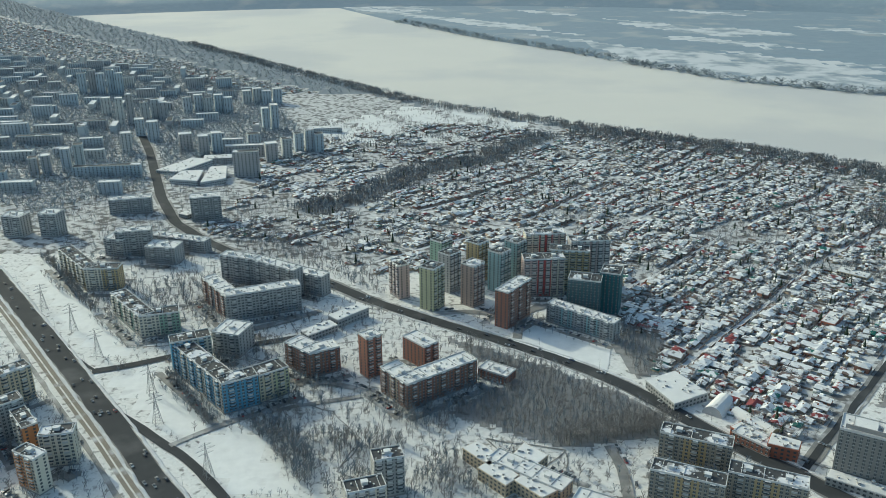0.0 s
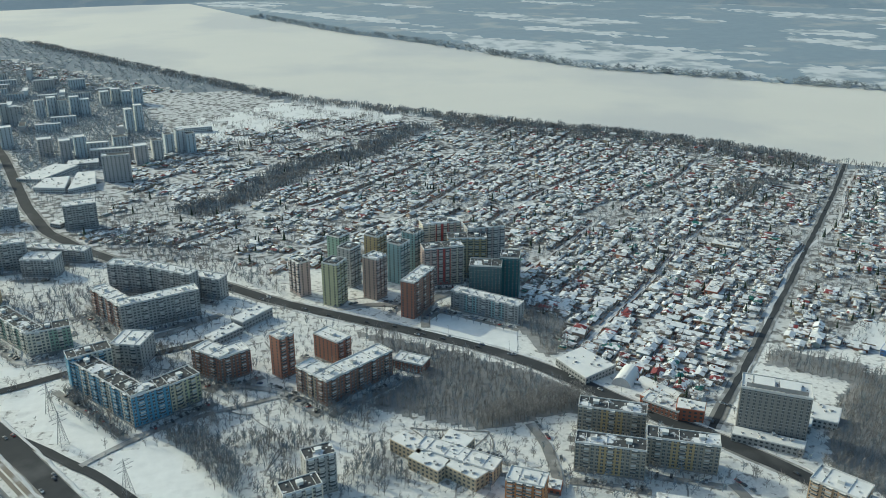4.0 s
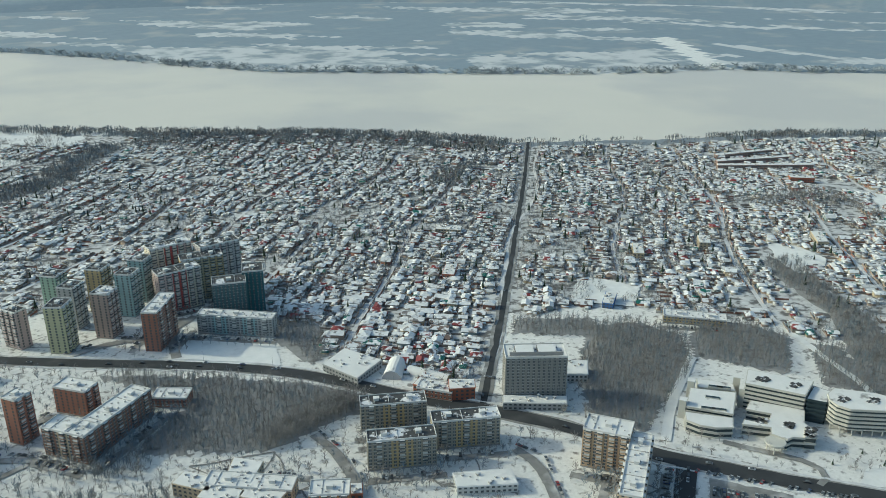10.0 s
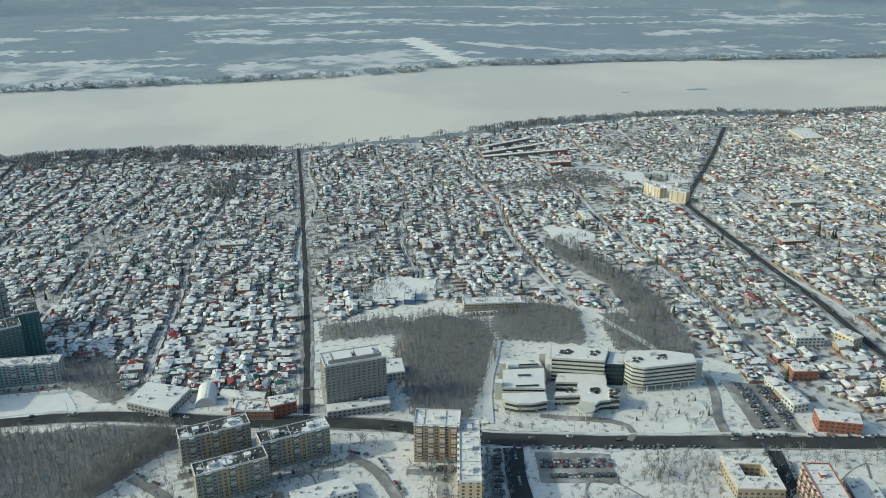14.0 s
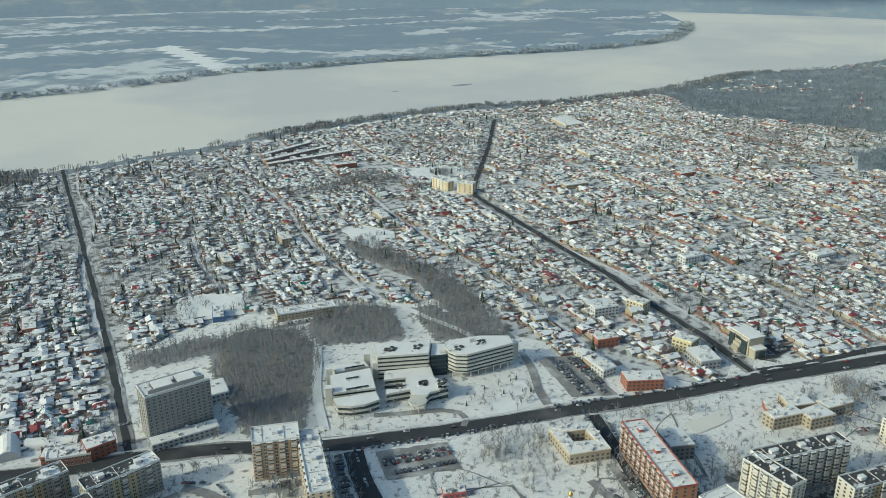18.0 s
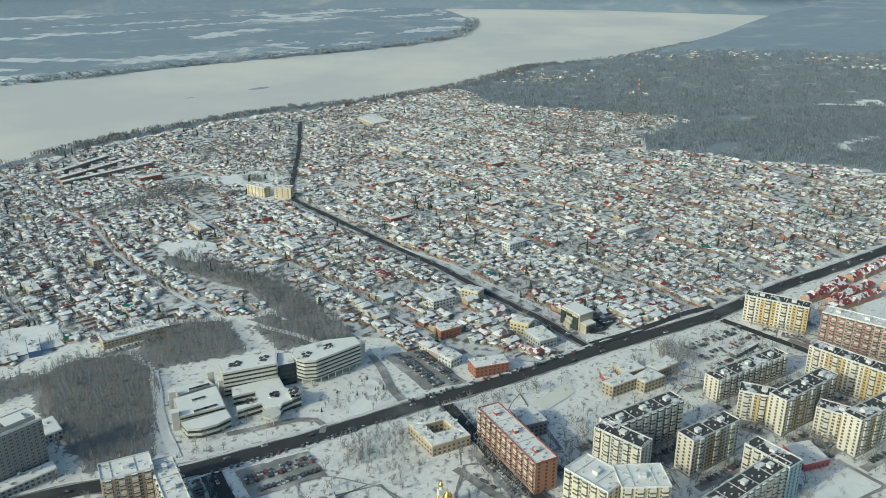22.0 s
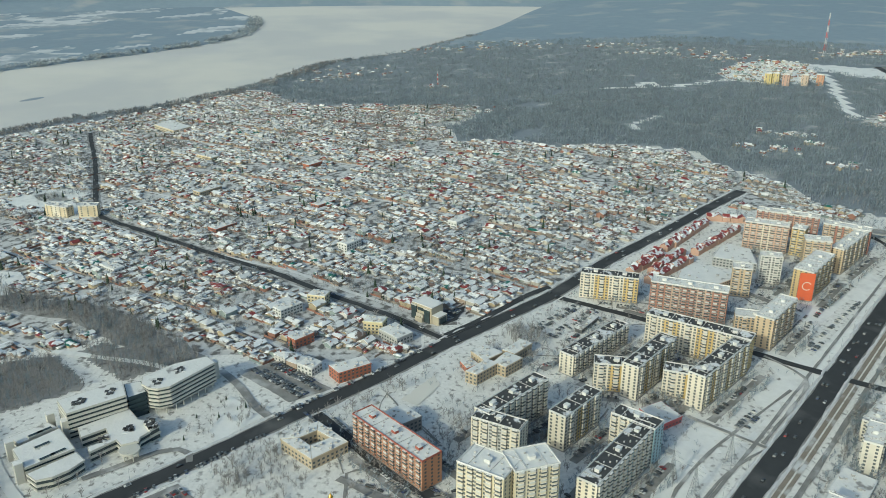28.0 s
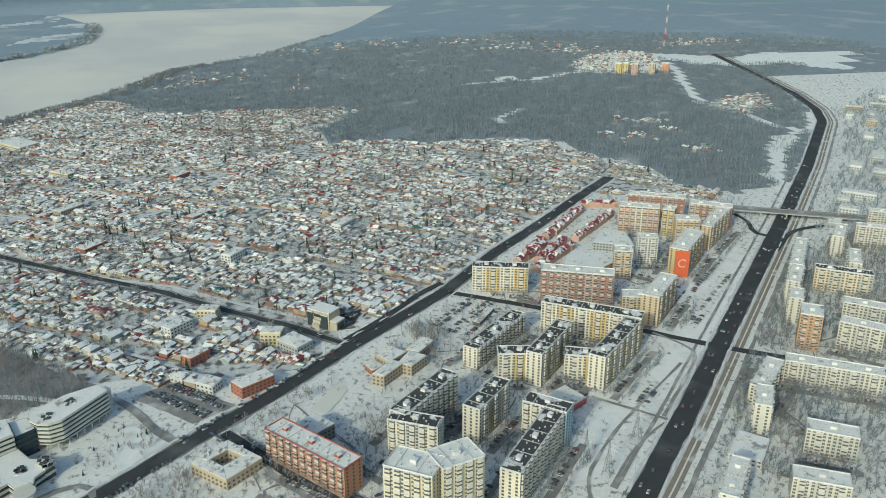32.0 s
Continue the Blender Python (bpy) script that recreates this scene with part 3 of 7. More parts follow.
            part("stair_head", s, [paint(*trim), ROOF_SNOW], base)
        s = Shape()
        for k in range(int(L / 2.6)):
            xc = x0 + 1.5 + k * 2.6 + 1.0 * noise.noise(Vector((mx + k, my, 0)))
            yc = depth * (0.14 + 0.72 * ((k * 37) % 10) / 10)
            e = 0.35 + 0.5 * abs(noise.noise(Vector((mx, my + k, 3.7))))
            s.box(xc - e, yc - 0.4, h, xc + e, yc + 0.4, h + 0.5 + e, 0, 1)
            if k % 5 == 2:
                s.box(xc - 0.15, 0.4, h, xc + 0.15, depth - 0.4, h + 0.45, 0, 1)
        part("roof_vents", s, [CONCRETE, ROOF_SNOW], base)["kind"] = "stuff"
    return base


CREAM, WHITE_P, YELLOW, OCHRE = (0.66, 0.56, 0.39), (0.70, 0.645, 0.53), (0.60, 0.45, 0.20), (0.52, 0.40, 0.22)
BRICK, BRICK_DARK, ORANGE, RED = (0.33, 0.16, 0.115), (0.29, 0.165, 0.12), (0.54, 0.26, 0.12), (0.42, 0.08, 0.07)
BLUE, TEAL, GREEN, GREY, PINK, TAN = (0.14, 0.32, 0.46), (0.36, 0.50, 0.50), (0.34, 0.46, 0.36), (0.43, 0.425, 0.41), (0.56, 0.44, 0.40), (0.44, 0.37, 0.29)
BUFF, KHAKI, LIME = (0.58, 0.455, 0.31), (0.36, 0.33, 0.27), (0.55, 0.53, 0.34)
slab(-51, 739, -41, 723, 11, 34.0, [PINK, WHITE_P], roof=1, stacks=2, label="slim pink and white residential tower")
slab(-9, 695, 1, 710, 15, 41.0, [LIME, YELLOW], roof=1, stacks=2, label="yellow-green residential tower with glazed loggias")
slab(27, 707, 38, 719, 15, 41.0, [(0.42, 0.33, 0.29), (0.47, 0.45, 0.43)], roof=1, stacks=2, label="dark brown and grey residential tower")
slab(-2, 779, 9, 791, 15, 40.0, [GREEN], roof=1, stacks=2, label="green residential tower among others")
slab(6, 742, 17, 754, 15, 39.0, [GREY], roof=1, stacks=2, label="blue-grey residential tower among others")
slab(34, 771, 45, 783, 15, 42.0, [OCHRE, YELLOW], roof=1, stacks=2, label="ochre residential tower with loggias")
slab(54, 746, 65, 758, 15, 41.0, [TEAL, WHITE_P], roof=1, stacks=2, label="pale teal residential tower with loggias")
slab(72, 777, 83, 789, 15, 42.0, [TEAL], roof=1, stacks=2, label="pale teal residential tower behind others")
slab(82, 788, 122, 792, 16, 48.0, [WHITE_P, (0.50, 0.12, 0.11), PINK], roof=1, stacks=2, label="tall white, red and grey residential block")
slab(76, 739, 115, 742, 16, 38.4, [PINK, (0.50, 0.12, 0.11), WHITE_P], roof=1, stacks=2, label="white residential block with a red centre")
slab(102, 759, 140, 754, 16, 42.0, [OCHRE, CREAM], roof=1, stacks=2, label="tan and cream residential block")
slab(124, 770, 163, 773, 16, 48.0, [(0.52, 0.48, 0.46), (0.50, 0.38, 0.36)], roof=1, stacks=2, label="grey-brown residential block with loggias")
slab(55, 660, 78, 691, 13, 35.5, [BRICK], stacks=1, label="red-brick residential tower with a white roof edge")
slab(111, 696, 139, 688, 18, 36.0, [(0.10, 0.17, 0.18)], stacks=0, label="unfinished block wrapped in dark green netting", roof=1)
slab(141, 704, 158, 698, 20, 39.5, [(0.07, 0.17, 0.18)], stacks=0, label="unfinished tower wrapped in dark teal netting", roof=1)
slab(91, 680, 142, 638, 12, 17.4, [GREY, TEAL], label="long low teal and grey block beside a snowy yard")
slab(-58, 569, -47, 577, 12, 34.0, [BRICK, BRICK_DARK], stacks=2, label="dark red-brick residential tower with snowy roof")
slab(-15, 582, -4, 592, 26, 20.4, [BRICK, BRICK_DARK], stacks=2, label="dark red-brick residential tower with snowy roof")
slab(-47, 551, -26, 525, 16, 20.9, [BRICK_DARK, BUFF], stacks=1, label="red-brown brick residential block with stepped snowy roof")
slab(-26, 525, 25, 562, 16, 20.9, [BRICK_DARK, BRICK], stacks=1, label="red-brown brick residential block with stepped snowy roof")
slab(26, 572, 47, 558, 14, 7.8, [BRICK], stacks=0, label="four-storey brick block with snowy roof")
slab(-124, 590, -102, 571, 16, 20.9, [BRICK_DARK, BRICK], stacks=1, label="red-brown brick residential block with stepped snowy roof")
slab(-102, 571, -80, 583, 16, 20.9, [BRICK_DARK, BRICK], stacks=1, label="red-brown brick residential block with stepped snowy roof")
slab(-209, 582, -156, 521, 14, 24.5, [BLUE, WHITE_P], roof=1, label="blue and white panel apartment block")
slab(-156, 521, -133, 534, 14, 24.5, [BLUE, (0.16, 0.36, 0.50)], roof=1, label="blue and white panel apartment block")
slab(-133, 536, -114, 550, 16, 21.8, [CREAM, LIME], roof=1, label="blue and white panel apartment block")
slab(-208, 577, -180, 589, 14, 27.0, [BLUE, WHITE_P], roof=1, label="blue and white panel apartment block")
slab(-186, 611, -163, 604, 24, 19.5, [GREY], label="grey panel apartment block with snowy roof")
slab(-295, 687, -254, 639, 14, 19.8, [WHITE_P, GREEN], roof=1, label="white panel block with green bands")
slab(-254, 639, -223, 648, 14, 19.8, [WHITE_P, GREEN], roof=1, label="white panel block with green bands")
slab(-384, 789, -337, 735, 14, 22.3, [WHITE_P, OCHRE], roof=1, label="white panel block with ochre panels")
slab(-337, 735, -305, 736, 14, 22.3, [WHITE_P, OCHRE], roof=1, label="white panel block with ochre panels")
slab(-220, 712, -188, 669, 14, 23.6, [BRICK, GREY], label="red-brown and grey apartment block")
slab(-188, 669, -127, 693, 14, 23.6, [GREY], label="grey panel apartment block with snowy roof")
slab(-215, 760, -181, 748, 13, 27.0, [GREY], label="grey panel apartment block with snowy roof")
slab(-181, 748, -138, 721, 13, 27.0, [GREY], label="grey panel apartment block with snowy roof")
slab(-142, 740, -113, 724, 13, 20.0, [GREY], label="grey panel apartment block with snowy roof")
slab(-339, 823, -304, 830, 13, 27.0, [GREY], label="grey panel apartment block with snowy roof")
slab(-304, 807, -272, 802, 20, 17.7, [GREY], label="grey panel apartment block with snowy roof")
slab(-353, 827, -331, 821, 20, 18.5, [GREY], label="grey panel apartment block with snowy roof")
slab(-316, 862, -253, 840, 13, 12.7, [GREY], label="grey panel apartment block with snowy roof")
slab(-487, 885, -464, 880, 18, 23.1, [GREY], label="grey panel apartment block with snowy roof")
slab(-446, 885, -425, 882, 18, 26.4, [GREY], label="grey panel apartment block with snowy roof")
slab(-404, 977, -356, 988, 14, 19.1, [GREY], label="grey panel apartment block with snowy roof")
slab(-299, 957, -265, 966, 18, 29.0, [GREY], label="grey panel apartment block with snowy roof")
slab(139, 467, 180, 449, 13, 19.8, [KHAKI, OCHRE, KHAKI], roof=1, label="grey-brown panel block with yellow panels")
slab(123, 425, 163, 408, 13, 21.3, [KHAKI, OCHRE, KHAKI], roof=1, label="grey-brown panel block with yellow panels")
slab(169, 423, 210, 405, 13, 20.9, [KHAKI, OCHRE, KHAKI], roof=1, label="grey-brown panel block with yellow panels")
hotel = slab(243, 446, 281, 424, 20, 35.7, [(0.30, 0.29, 0.27)], stacks=0, name="hotel", every=3.6, window=(1.5, 1.6), label="grey slab hotel with rows of small windows")
slab(193, 486, 211, 466, 14, 6.6, [BRICK], stacks=0, name="shop", label="low red-brick shop building")
slab(240, 359, 258, 336, 18, 28.1, [(0.52, 0.38, 0.25), (0.48, 0.34, 0.23)], stacks=2, label="tan brick apartment tower with glazed balconies")
slab(369, 162, 314, 118, 16, 22.3, [(0.42, 0.22, 0.135), (0.36, 0.17, 0.105)], stacks=2, trim=(0.36, 0.12, 0.09), label="long orange-brick block with red roof trim")
slab(278, 100, 261, 76, 20, 48.0, [(0.66, 0.59, 0.44), (0.60, 0.53, 0.37)], stacks=2, label="tall cream residential tower with loggias")
slab(266, 69, 273, 43, 20, 48.0, [(0.66, 0.59, 0.44), (0.60, 0.53, 0.37)], stacks=2, label="tall cream residential tower with loggias")
slab(353, 85, 335, 56, 13, 28.0, [WHITE_P, (0.56,0.56,0.55)], roof=1, stacks=2, label="white panel apartment block with a dark roof")
slab(354, 73, 398, 27, 13, 28.0, [WHITE_P, (0.56,0.56,0.55)], roof=1, stacks=2, label="white panel apartment block with a dark roof")
slab(351, 24, 382, -7, 13, 26.3, [WHITE_P, YELLOW], roof=1, stacks=1, label="white panel block with yellow panels and a dark roof")
slab(278, 20, 337, -31, 13, 28.0, [WHITE_P, (0.36,0.50,0.55)], roof=1, stacks=2, label="stepped white and pale blue panel block")
slab(353, -6, 332, -29, 13, 28.0, [WHITE_P, (0.36,0.50,0.55)], roof=1, stacks=2, label="stepped white and pale blue panel block")
slab(446, -1, 498, -57, 13, 17.7, [WHITE_P, (0.56,0.56,0.55)], roof=1, stacks=2, label="white panel apartment block with a dark roof")
slab(427, -12, 420, -44, 13, 22.7, [WHITE_P, YELLOW], roof=1, stacks=1, label="white panel block with yellow panels and a dark roof")
slab(410, -40, 455, -82, 13, 28.0, [WHITE_P, YELLOW], roof=1, stacks=1, label="white panel block with yellow panels and a dark roof")
slab(418, -61, 406, -89, 13, 21.0, [WHITE_P, YELLOW], roof=1, stacks=1, label="white panel block with yellow panels and a dark roof")
slab(394, -83, 445, -136, 13, 28.0, [WHITE_P, YELLOW], roof=1, stacks=1, label="white panel block with yellow panels and a dark roof")
slab(496, -70, 447, -137, 13, 28.0, [WHITE_P, YELLOW], roof=1, stacks=1, label="white panel block with yellow panels and a dark roof")
slab(590, -36, 573, -85, 13, 24.6, [WHITE_P, YELLOW], roof=1, stacks=1, label="white panel block with yellow panels and a dark roof")
slab(557, -91, 529, -150, 15, 29.3, [(0.38, 0.21, 0.16), (0.50, 0.38, 0.30)], stacks=2, label="long red-brown brick residential block")
slab(510, -150, 499, -180, 15, 18.3, [BUFF, CREAM], label="buff brick residential block with loggias")
slab(480, -169, 519, -206, 15, 28.0, [BUFF, CREAM], label="buff brick residential block with loggias")
slab(570, -244, 613, -285, 18, 28.6, [OCHRE, CREAM], label="residential block with an orange-red end wall")
PINK_TAN, RED_BROWN = (0.60, 0.42, 0.32), (0.44, 0.22, 0.17)
slab(615, -214, 609, -233, 13, 28.0, [(0.70, 0.68, 0.64)], label="slim white residential tower beside the mall")
slab(587, -176, 581, -192, 14, 28.0, [BUFF, WHITE_P], label="buff residential tower with pale loggias")
slab(706, -234, 686, -273, 14, 30.0, [PINK_TAN, WHITE_P, PINK_TAN], stacks=2, label="pink and white brick residential block")
slab(684, -275, 676, -285, 14, 30.0, [(0.62, 0.48, 0.24)], label="yellow brick residential tower")
slab(753, -267, 722, -323, 13, 26.0, [RED_BROWN, PINK_TAN], stacks=2, label="long red-brown brick residential block")
slab(707, -320, 680, -357, 13, 26.0, [(0.56, 0.42, 0.30), RED_BROWN], stacks=2, label="tan and red brick residential block")
slab(630, -303, 676, -352, 13, 26.0, [BUFF, CREAM], label="buff brick residential block with loggias")
slab(640, -268, 632, -291, 15, 34.0, [BUFF, PINK_TAN], stacks=2, label="tall buff brick residential tower")
slab(420, -261, 410, -275, 22, 31.1, [(0.50, 0.31, 0.18)], label="orange-brick residential tower beside the highway")
slab(376, -220, 338, -276, 13, 17.9, [(0.60, 0.565, 0.48), (0.50, 0.485, 0.44)], label="pale panel apartment block with snowy roof")
slab(345, -186, 378, -221, 13, 16.4, [(0.60, 0.565, 0.48), (0.50, 0.485, 0.44)], label="pale panel apartment block with snowy roof")
slab(292, -179, 274, -205, 14, 18.3, [(0.60, 0.565, 0.48), (0.50, 0.485, 0.44)], label="pale panel apartment block with snowy roof")
slab(253, -143, 236, -171, 14, 15.0, [(0.60, 0.565, 0.48), (0.50, 0.485, 0.44)], label="pale panel apartment block with snowy roof")
slab(444, -320, 423, -344, 13, 24.0, [(0.60, 0.565, 0.48), (0.50, 0.485, 0.44)], label="pale panel apartment block with snowy roof")
slab(413, -293, 389, -316, 13, 24.0, [(0.60, 0.565, 0.48), (0.50, 0.485, 0.44)], label="pale panel apartment block with snowy roof")
slab(-290, 489, -272, 468, 10, 24.0, [WHITE_P, ORANGE], roof=1, label="white panel block with orange ends")
slab(-258, 459, -237, 463, 12, 24.0, [WHITE_P, WHITE_P, ORANGE], roof=1, label="white panel block with orange ends")
slab(-265, 441, -248, 431, 10, 26.0, [ORANGE, WHITE_P], roof=1, label="panel block with an orange end wall")
slab(27, 453, 70, 420, 14, 9.8, [BUFF], stacks=0, name="school", label="three-storey pale school wing")
slab(442, 487, 480, 450, 14, 6.2, [OCHRE], stacks=0, label="long low ochre building before the houses")
slab(-42, 426, -24, 431, 12, 27, [GREY], roof=1, stacks=2, label="grey panel tower with a dark roof")
slab(-55, 396, -33, 403, 12, 27, [GREY, WHITE_P], roof=1, stacks=2, label="grey and white panel tower")
slab(72, 398, 92, 387, 14, 20, [ORANGE], stacks=2, label="orange-brick apartment house with snowy roof")
slab(219, 303, 268, 345, 13, 24, [BUFF, (0.46, 0.27, 0.19)], stacks=2, label="long beige block with a stepped snowy roof")
slab(-345, 500, -300, 545, 13, 27, [CREAM], roof=1, label="pale panel block beside the highway")
slab(-330, 460, -285, 500, 13, 27, [GREY], roof=1, label="grey panel block beside the highway")


# ---- small houses ----
import itertools
def scatter(poly, spacing, seed, jit=0.5):
    r = np.random.default_rng(seed)
    q = np.array(poly)
    xs, ys = np.meshgrid(np.arange(q[:, 0].min(), q[:, 0].max(), spacing), np.arange(q[:, 1].min(), q[:, 1].max(), spacing))
    p = np.stack([xs.ravel(), ys.ravel()], 1)
    p = p + r.uniform(-jit, jit, p.shape) * spacing
    w = p + 9 * np.array([noise.noise_vector(Vector((x / 32, y / 32, 1.7)))[:2] for x, y in p])
    return p[inside(w[:, 0], w[:, 1], poly)]


def in_town(x, y):
    return inside(np.array([x]), np.array([y]), HOUSES)[0]


rng = np.random.default_rng(7)
U, V = np.array((0.645, 0.764)), np.array((0.764, -0.645))
LANE = 58.0


def bend(a, b):
    """How far a lane sways from its straight line."""
    return 20 * noise.noise(Vector((a / 300, b / 5, 0.5))) + 3 * noise.noise(Vector((a / 60, b * 1.7, 2.5)))


# four rows of plots to a lane: houses along it, smaller ones and sheds behind; every other lane is a mere path, built over
lots = []
for b in range(-36, 52):
    for off, back in ((-11.5, 0), (11.5, 0), (-22.5, 1), (22.5, 1)) + (((0.5, 1),) if b % 2 else ()):
        a = -1300.0
        while a < 2100:
            a += rng.uniform(9.5, 14.0) if not back else rng.uniform(10.0, 18.0)
            p = np.array((230.0, 450.0)) + U * a + V * (b * LANE + off + rng.uniform(-2.6, 2.6) * (1 + back) + bend(a, b))
            lots.append((p[0], p[1], math.copysign(1, off), back))
lots, plot = np.array(lots)[:, :2], np.array(lots)[:, 2:]
warp = lots + 14 * np.array([noise.noise_vector(Vector((x / 60, y / 60, 2.2)))[:2] for x, y in lots]) * (np.hypot(lots[:, 0] - 560, lots[:, 1] - 60) > 130)[:, None]
left = inside(warp[:, 0], warp[:, 1], HOUSES_LEFT) & (np.array([fbm(x, y, 80.0, 3) for x, y in lots]) > -0.12)
keep = inside(warp[:, 0], warp[:, 1], HOUSES) | left
for line, gap in ((MAIN, 17), (AVENUE, 12), (STREET, 12), (RAVINE, 22), (RAVINE_LEFT, 30)):
    keep &= np.abs(off_line(lots[:, 0], lots[:, 1], line)) > gap
for ex, ey, er in ((690, 545, 40), (465, 478, 24), (432, 546, 16), (450, 572, 36), (1010, 600, 50), (925, 540, 30), (430, 600, 24), (590, 202, 10), (553, 86, 22), (532, 150, 16), (517, 133, 17), (468, 172, 20), (467, 200, 12), (511, 210, 10), (567, 227, 12)):
    keep &= np.hypot(lots[:, 0] - ex, lots[:, 1] - ey) > er
keep &= rng.random(len(lots)) > 0.06
keep &= np.array([fbm(x, y, 45.0, 2) + 0.5 * fbm(x + 900, y, 210.0, 2) for x, y in lots]) > -0.34
lots, plot = lots[keep], plot[keep]
order = np.argsort(np.hypot(lots[:, 0] + 50, lots[:, 1] - 80))
lots, plot = lots[order], plot[order]
for b in range(-36, 52):
    run = [np.array((230.0, 450.0)) + U * k + V * (b * LANE + bend(k, b)) for k in range(-900, 1600, 14)]
    ok = [in_town(*p) for p in run]
    for on, seg in itertools.groupby(range(len(run)), key=lambda k: ok[k]):
        seg = list(seg)
        if on and len(seg) > 6 and b % 2 == 0:
            strip("road", [tuple(run[k]) for k in seg], 4.2, KERB_SNOW, 0.3, "narrow snowy lane between rows of houses", rag=1.0)
NEAR_HOUSES = 260
tilt = np.arctan2(U[1], U[0]) + rng.choice([0, math.pi / 2], len(lots), p=[0.35, 0.65]) + rng.normal(0, 0.03, len(lots))
WALLS = [paint(0.30, 0.16, 0.12), paint(0.46, 0.43, 0.37), paint(0.58, 0.56, 0.53), paint(0.24, 0.21, 0.18), paint(0.42, 0.35, 0.24), paint(0.28, 0.33, 0.32), paint(0.38, 0.30, 0.24)]
ROOFS = [ROOF_SNOW_SMALL, ROOF_SNOW_SMALL, ROOF_SNOW_SMALL, ROOF_SNOW_SMALL, mat("red_sheet_roof", (0.25, 0.05, 0.05), (0.18, 0.045, 0.045), 0.3, 0.6, c=(0.75, 0.75, 0.75), c_scale=0.15, c_cut=(0.48, 0.54)),
         mat("green_sheet_roof", (0.03, 0.16, 0.13), (0.03, 0.12, 0.10), 0.3, 0.6, c=(0.75, 0.75, 0.75), c_scale=0.15, c_cut=(0.46, 0.52)),
         mat("brown_sheet_roof", (0.14, 0.10, 0.085), (0.20, 0.15, 0.13), 0.3, 0.7, c=(0.75, 0.75, 0.75), c_scale=0.15, c_cut=(0.44, 0.5))]


def gabled(w, d, h, rise, over=0.5):
    """Walls with gables, and the two roof slopes with thickness."""
    wall, roof = Shape(), Shape()
    wall.box(-w / 2, -d / 2, -2.0, w / 2, d / 2, h)
    for s in (-1, 1):
        wall.face([(s * w / 2, -d / 2, h), (s * w / 2, d / 2, h), (s * w / 2, 0, h + rise)])
    k = rise / (d / 2)
    for s in (-1, 1):
        a, b = (w / 2 + over), (d / 2 + over)
        q = [(-a, s * b, h - over * k), (a, s * b, h - over * k), (a, 0, h + rise), (-a, 0, h + rise)]
        t = [(x, y, z + 0.45) for x, y, z in q]
        q, t = (q, t) if s < 0 else (q[::-1], t[::-1])
        roof.face(t)
        for m in range(4):
            roof.face([q[m], q[(m + 1) % 4], t[(m + 1) % 4], t[m]])
    return wall, roof


def hipped(w, d, h, rise, over=0.5):
    wall, roof = Shape(), Shape()
    wall.box(-w / 2, -d / 2, -2.0, w / 2, d / 2, h)
    a, b, r = w / 2 + over, d / 2 + over, max(0.3, w / 2 - d / 2)
    e = [(-a, -b, h), (a, -b, h), (a, b, h), (-a, b, h)]
    p, q = (-r, 0, h + rise), (r, 0, h + rise)
    for f in ([e[0], e[1], q, p], [e[1], e[2], q], [e[2], e[3], p, q], [e[3], e[0], p]):
        roof.face(f)
    roof.box(-a, -b, h - 0.25, a, b, h - 0.01)
    return wall, roof


SIZES = [(10, 7.5, 2.7, 1.3, 0), (11, 8.5, 4.8, 2.0, 0), (9, 7.5, 2.7, 1.7, 0), (11, 9.5, 4.8, 1.5, 1), (9, 6.0, 2.5, 0.8, 0), (14, 7.5, 2.8, 1.0, 0), (10, 9, 4.6, 1.7, 1)]
variants = []
for w, d, h, rise, hip in SIZES:
    wall, roof = (hipped if hip else gabled)(w, d, h, rise)
    variants.append((w, d, h, rise, wall, roof))
chimney = Shape()
chimney.box(-0.4, -0.4, 0, 0.4, 0.4, 2.0, 0, 1)
CHIMNEY = chimney.mesh("chimney", paint(0.30, 0.14, 0.10), ROOF_SNOW)
panes = {}
for k, (w, d, h, rise, wall, roof) in enumerate(variants):
    s = Shape()
    for z in ([1.0] if h < 4 else [1.0, 3.8]):
        for m in (-0.3, 0, 0.3):
            for e in (-1, 1):
                xc = m * w
                s.face([(xc + e * -0.6 * -1, e * (d / 2 + 0.04), z), (xc + e * -0.6, e * (d / 2 + 0.04), z), (xc + e * -0.6, e * (d / 2 + 0.04), z + 1.3), (xc + e * 0.6, e * (d / 2 + 0.04), z + 1.3)])
                s.box(xc - 0.75, e * (d / 2 + 0.02) - 0.08, z - 0.15, xc + 0.75, e * (d / 2 + 0.02) + 0.08, z - 0.02, 1)
    panes[k] = s.mesh("windows", GLASS, FRAME)
meshes = {}
WALL_WORD = ["red-brick", "cream", "white", "dark timber", "ochre", "blue-grey", "brown"]
ROOF_WORD = ["snow-covered roof", "snow-covered roof", "snow-covered roof", "snow-covered roof", "red sheet roof partly under snow", "green sheet roof partly under snow", "brown sheet roof partly under snow"]
vk, wk = rng.integers(0, len(variants), len(lots)), rng.integers(0, len(WALLS), len(lots))
vk = np.where(plot[:, 1] > 0, rng.choice((0, 2, 4, 4, 5), len(lots)), vk)
rk = rng.choice(len(ROOFS), len(lots), p=[0.18, 0.18, 0.17, 0.17, 0.10, 0.05, 0.15])
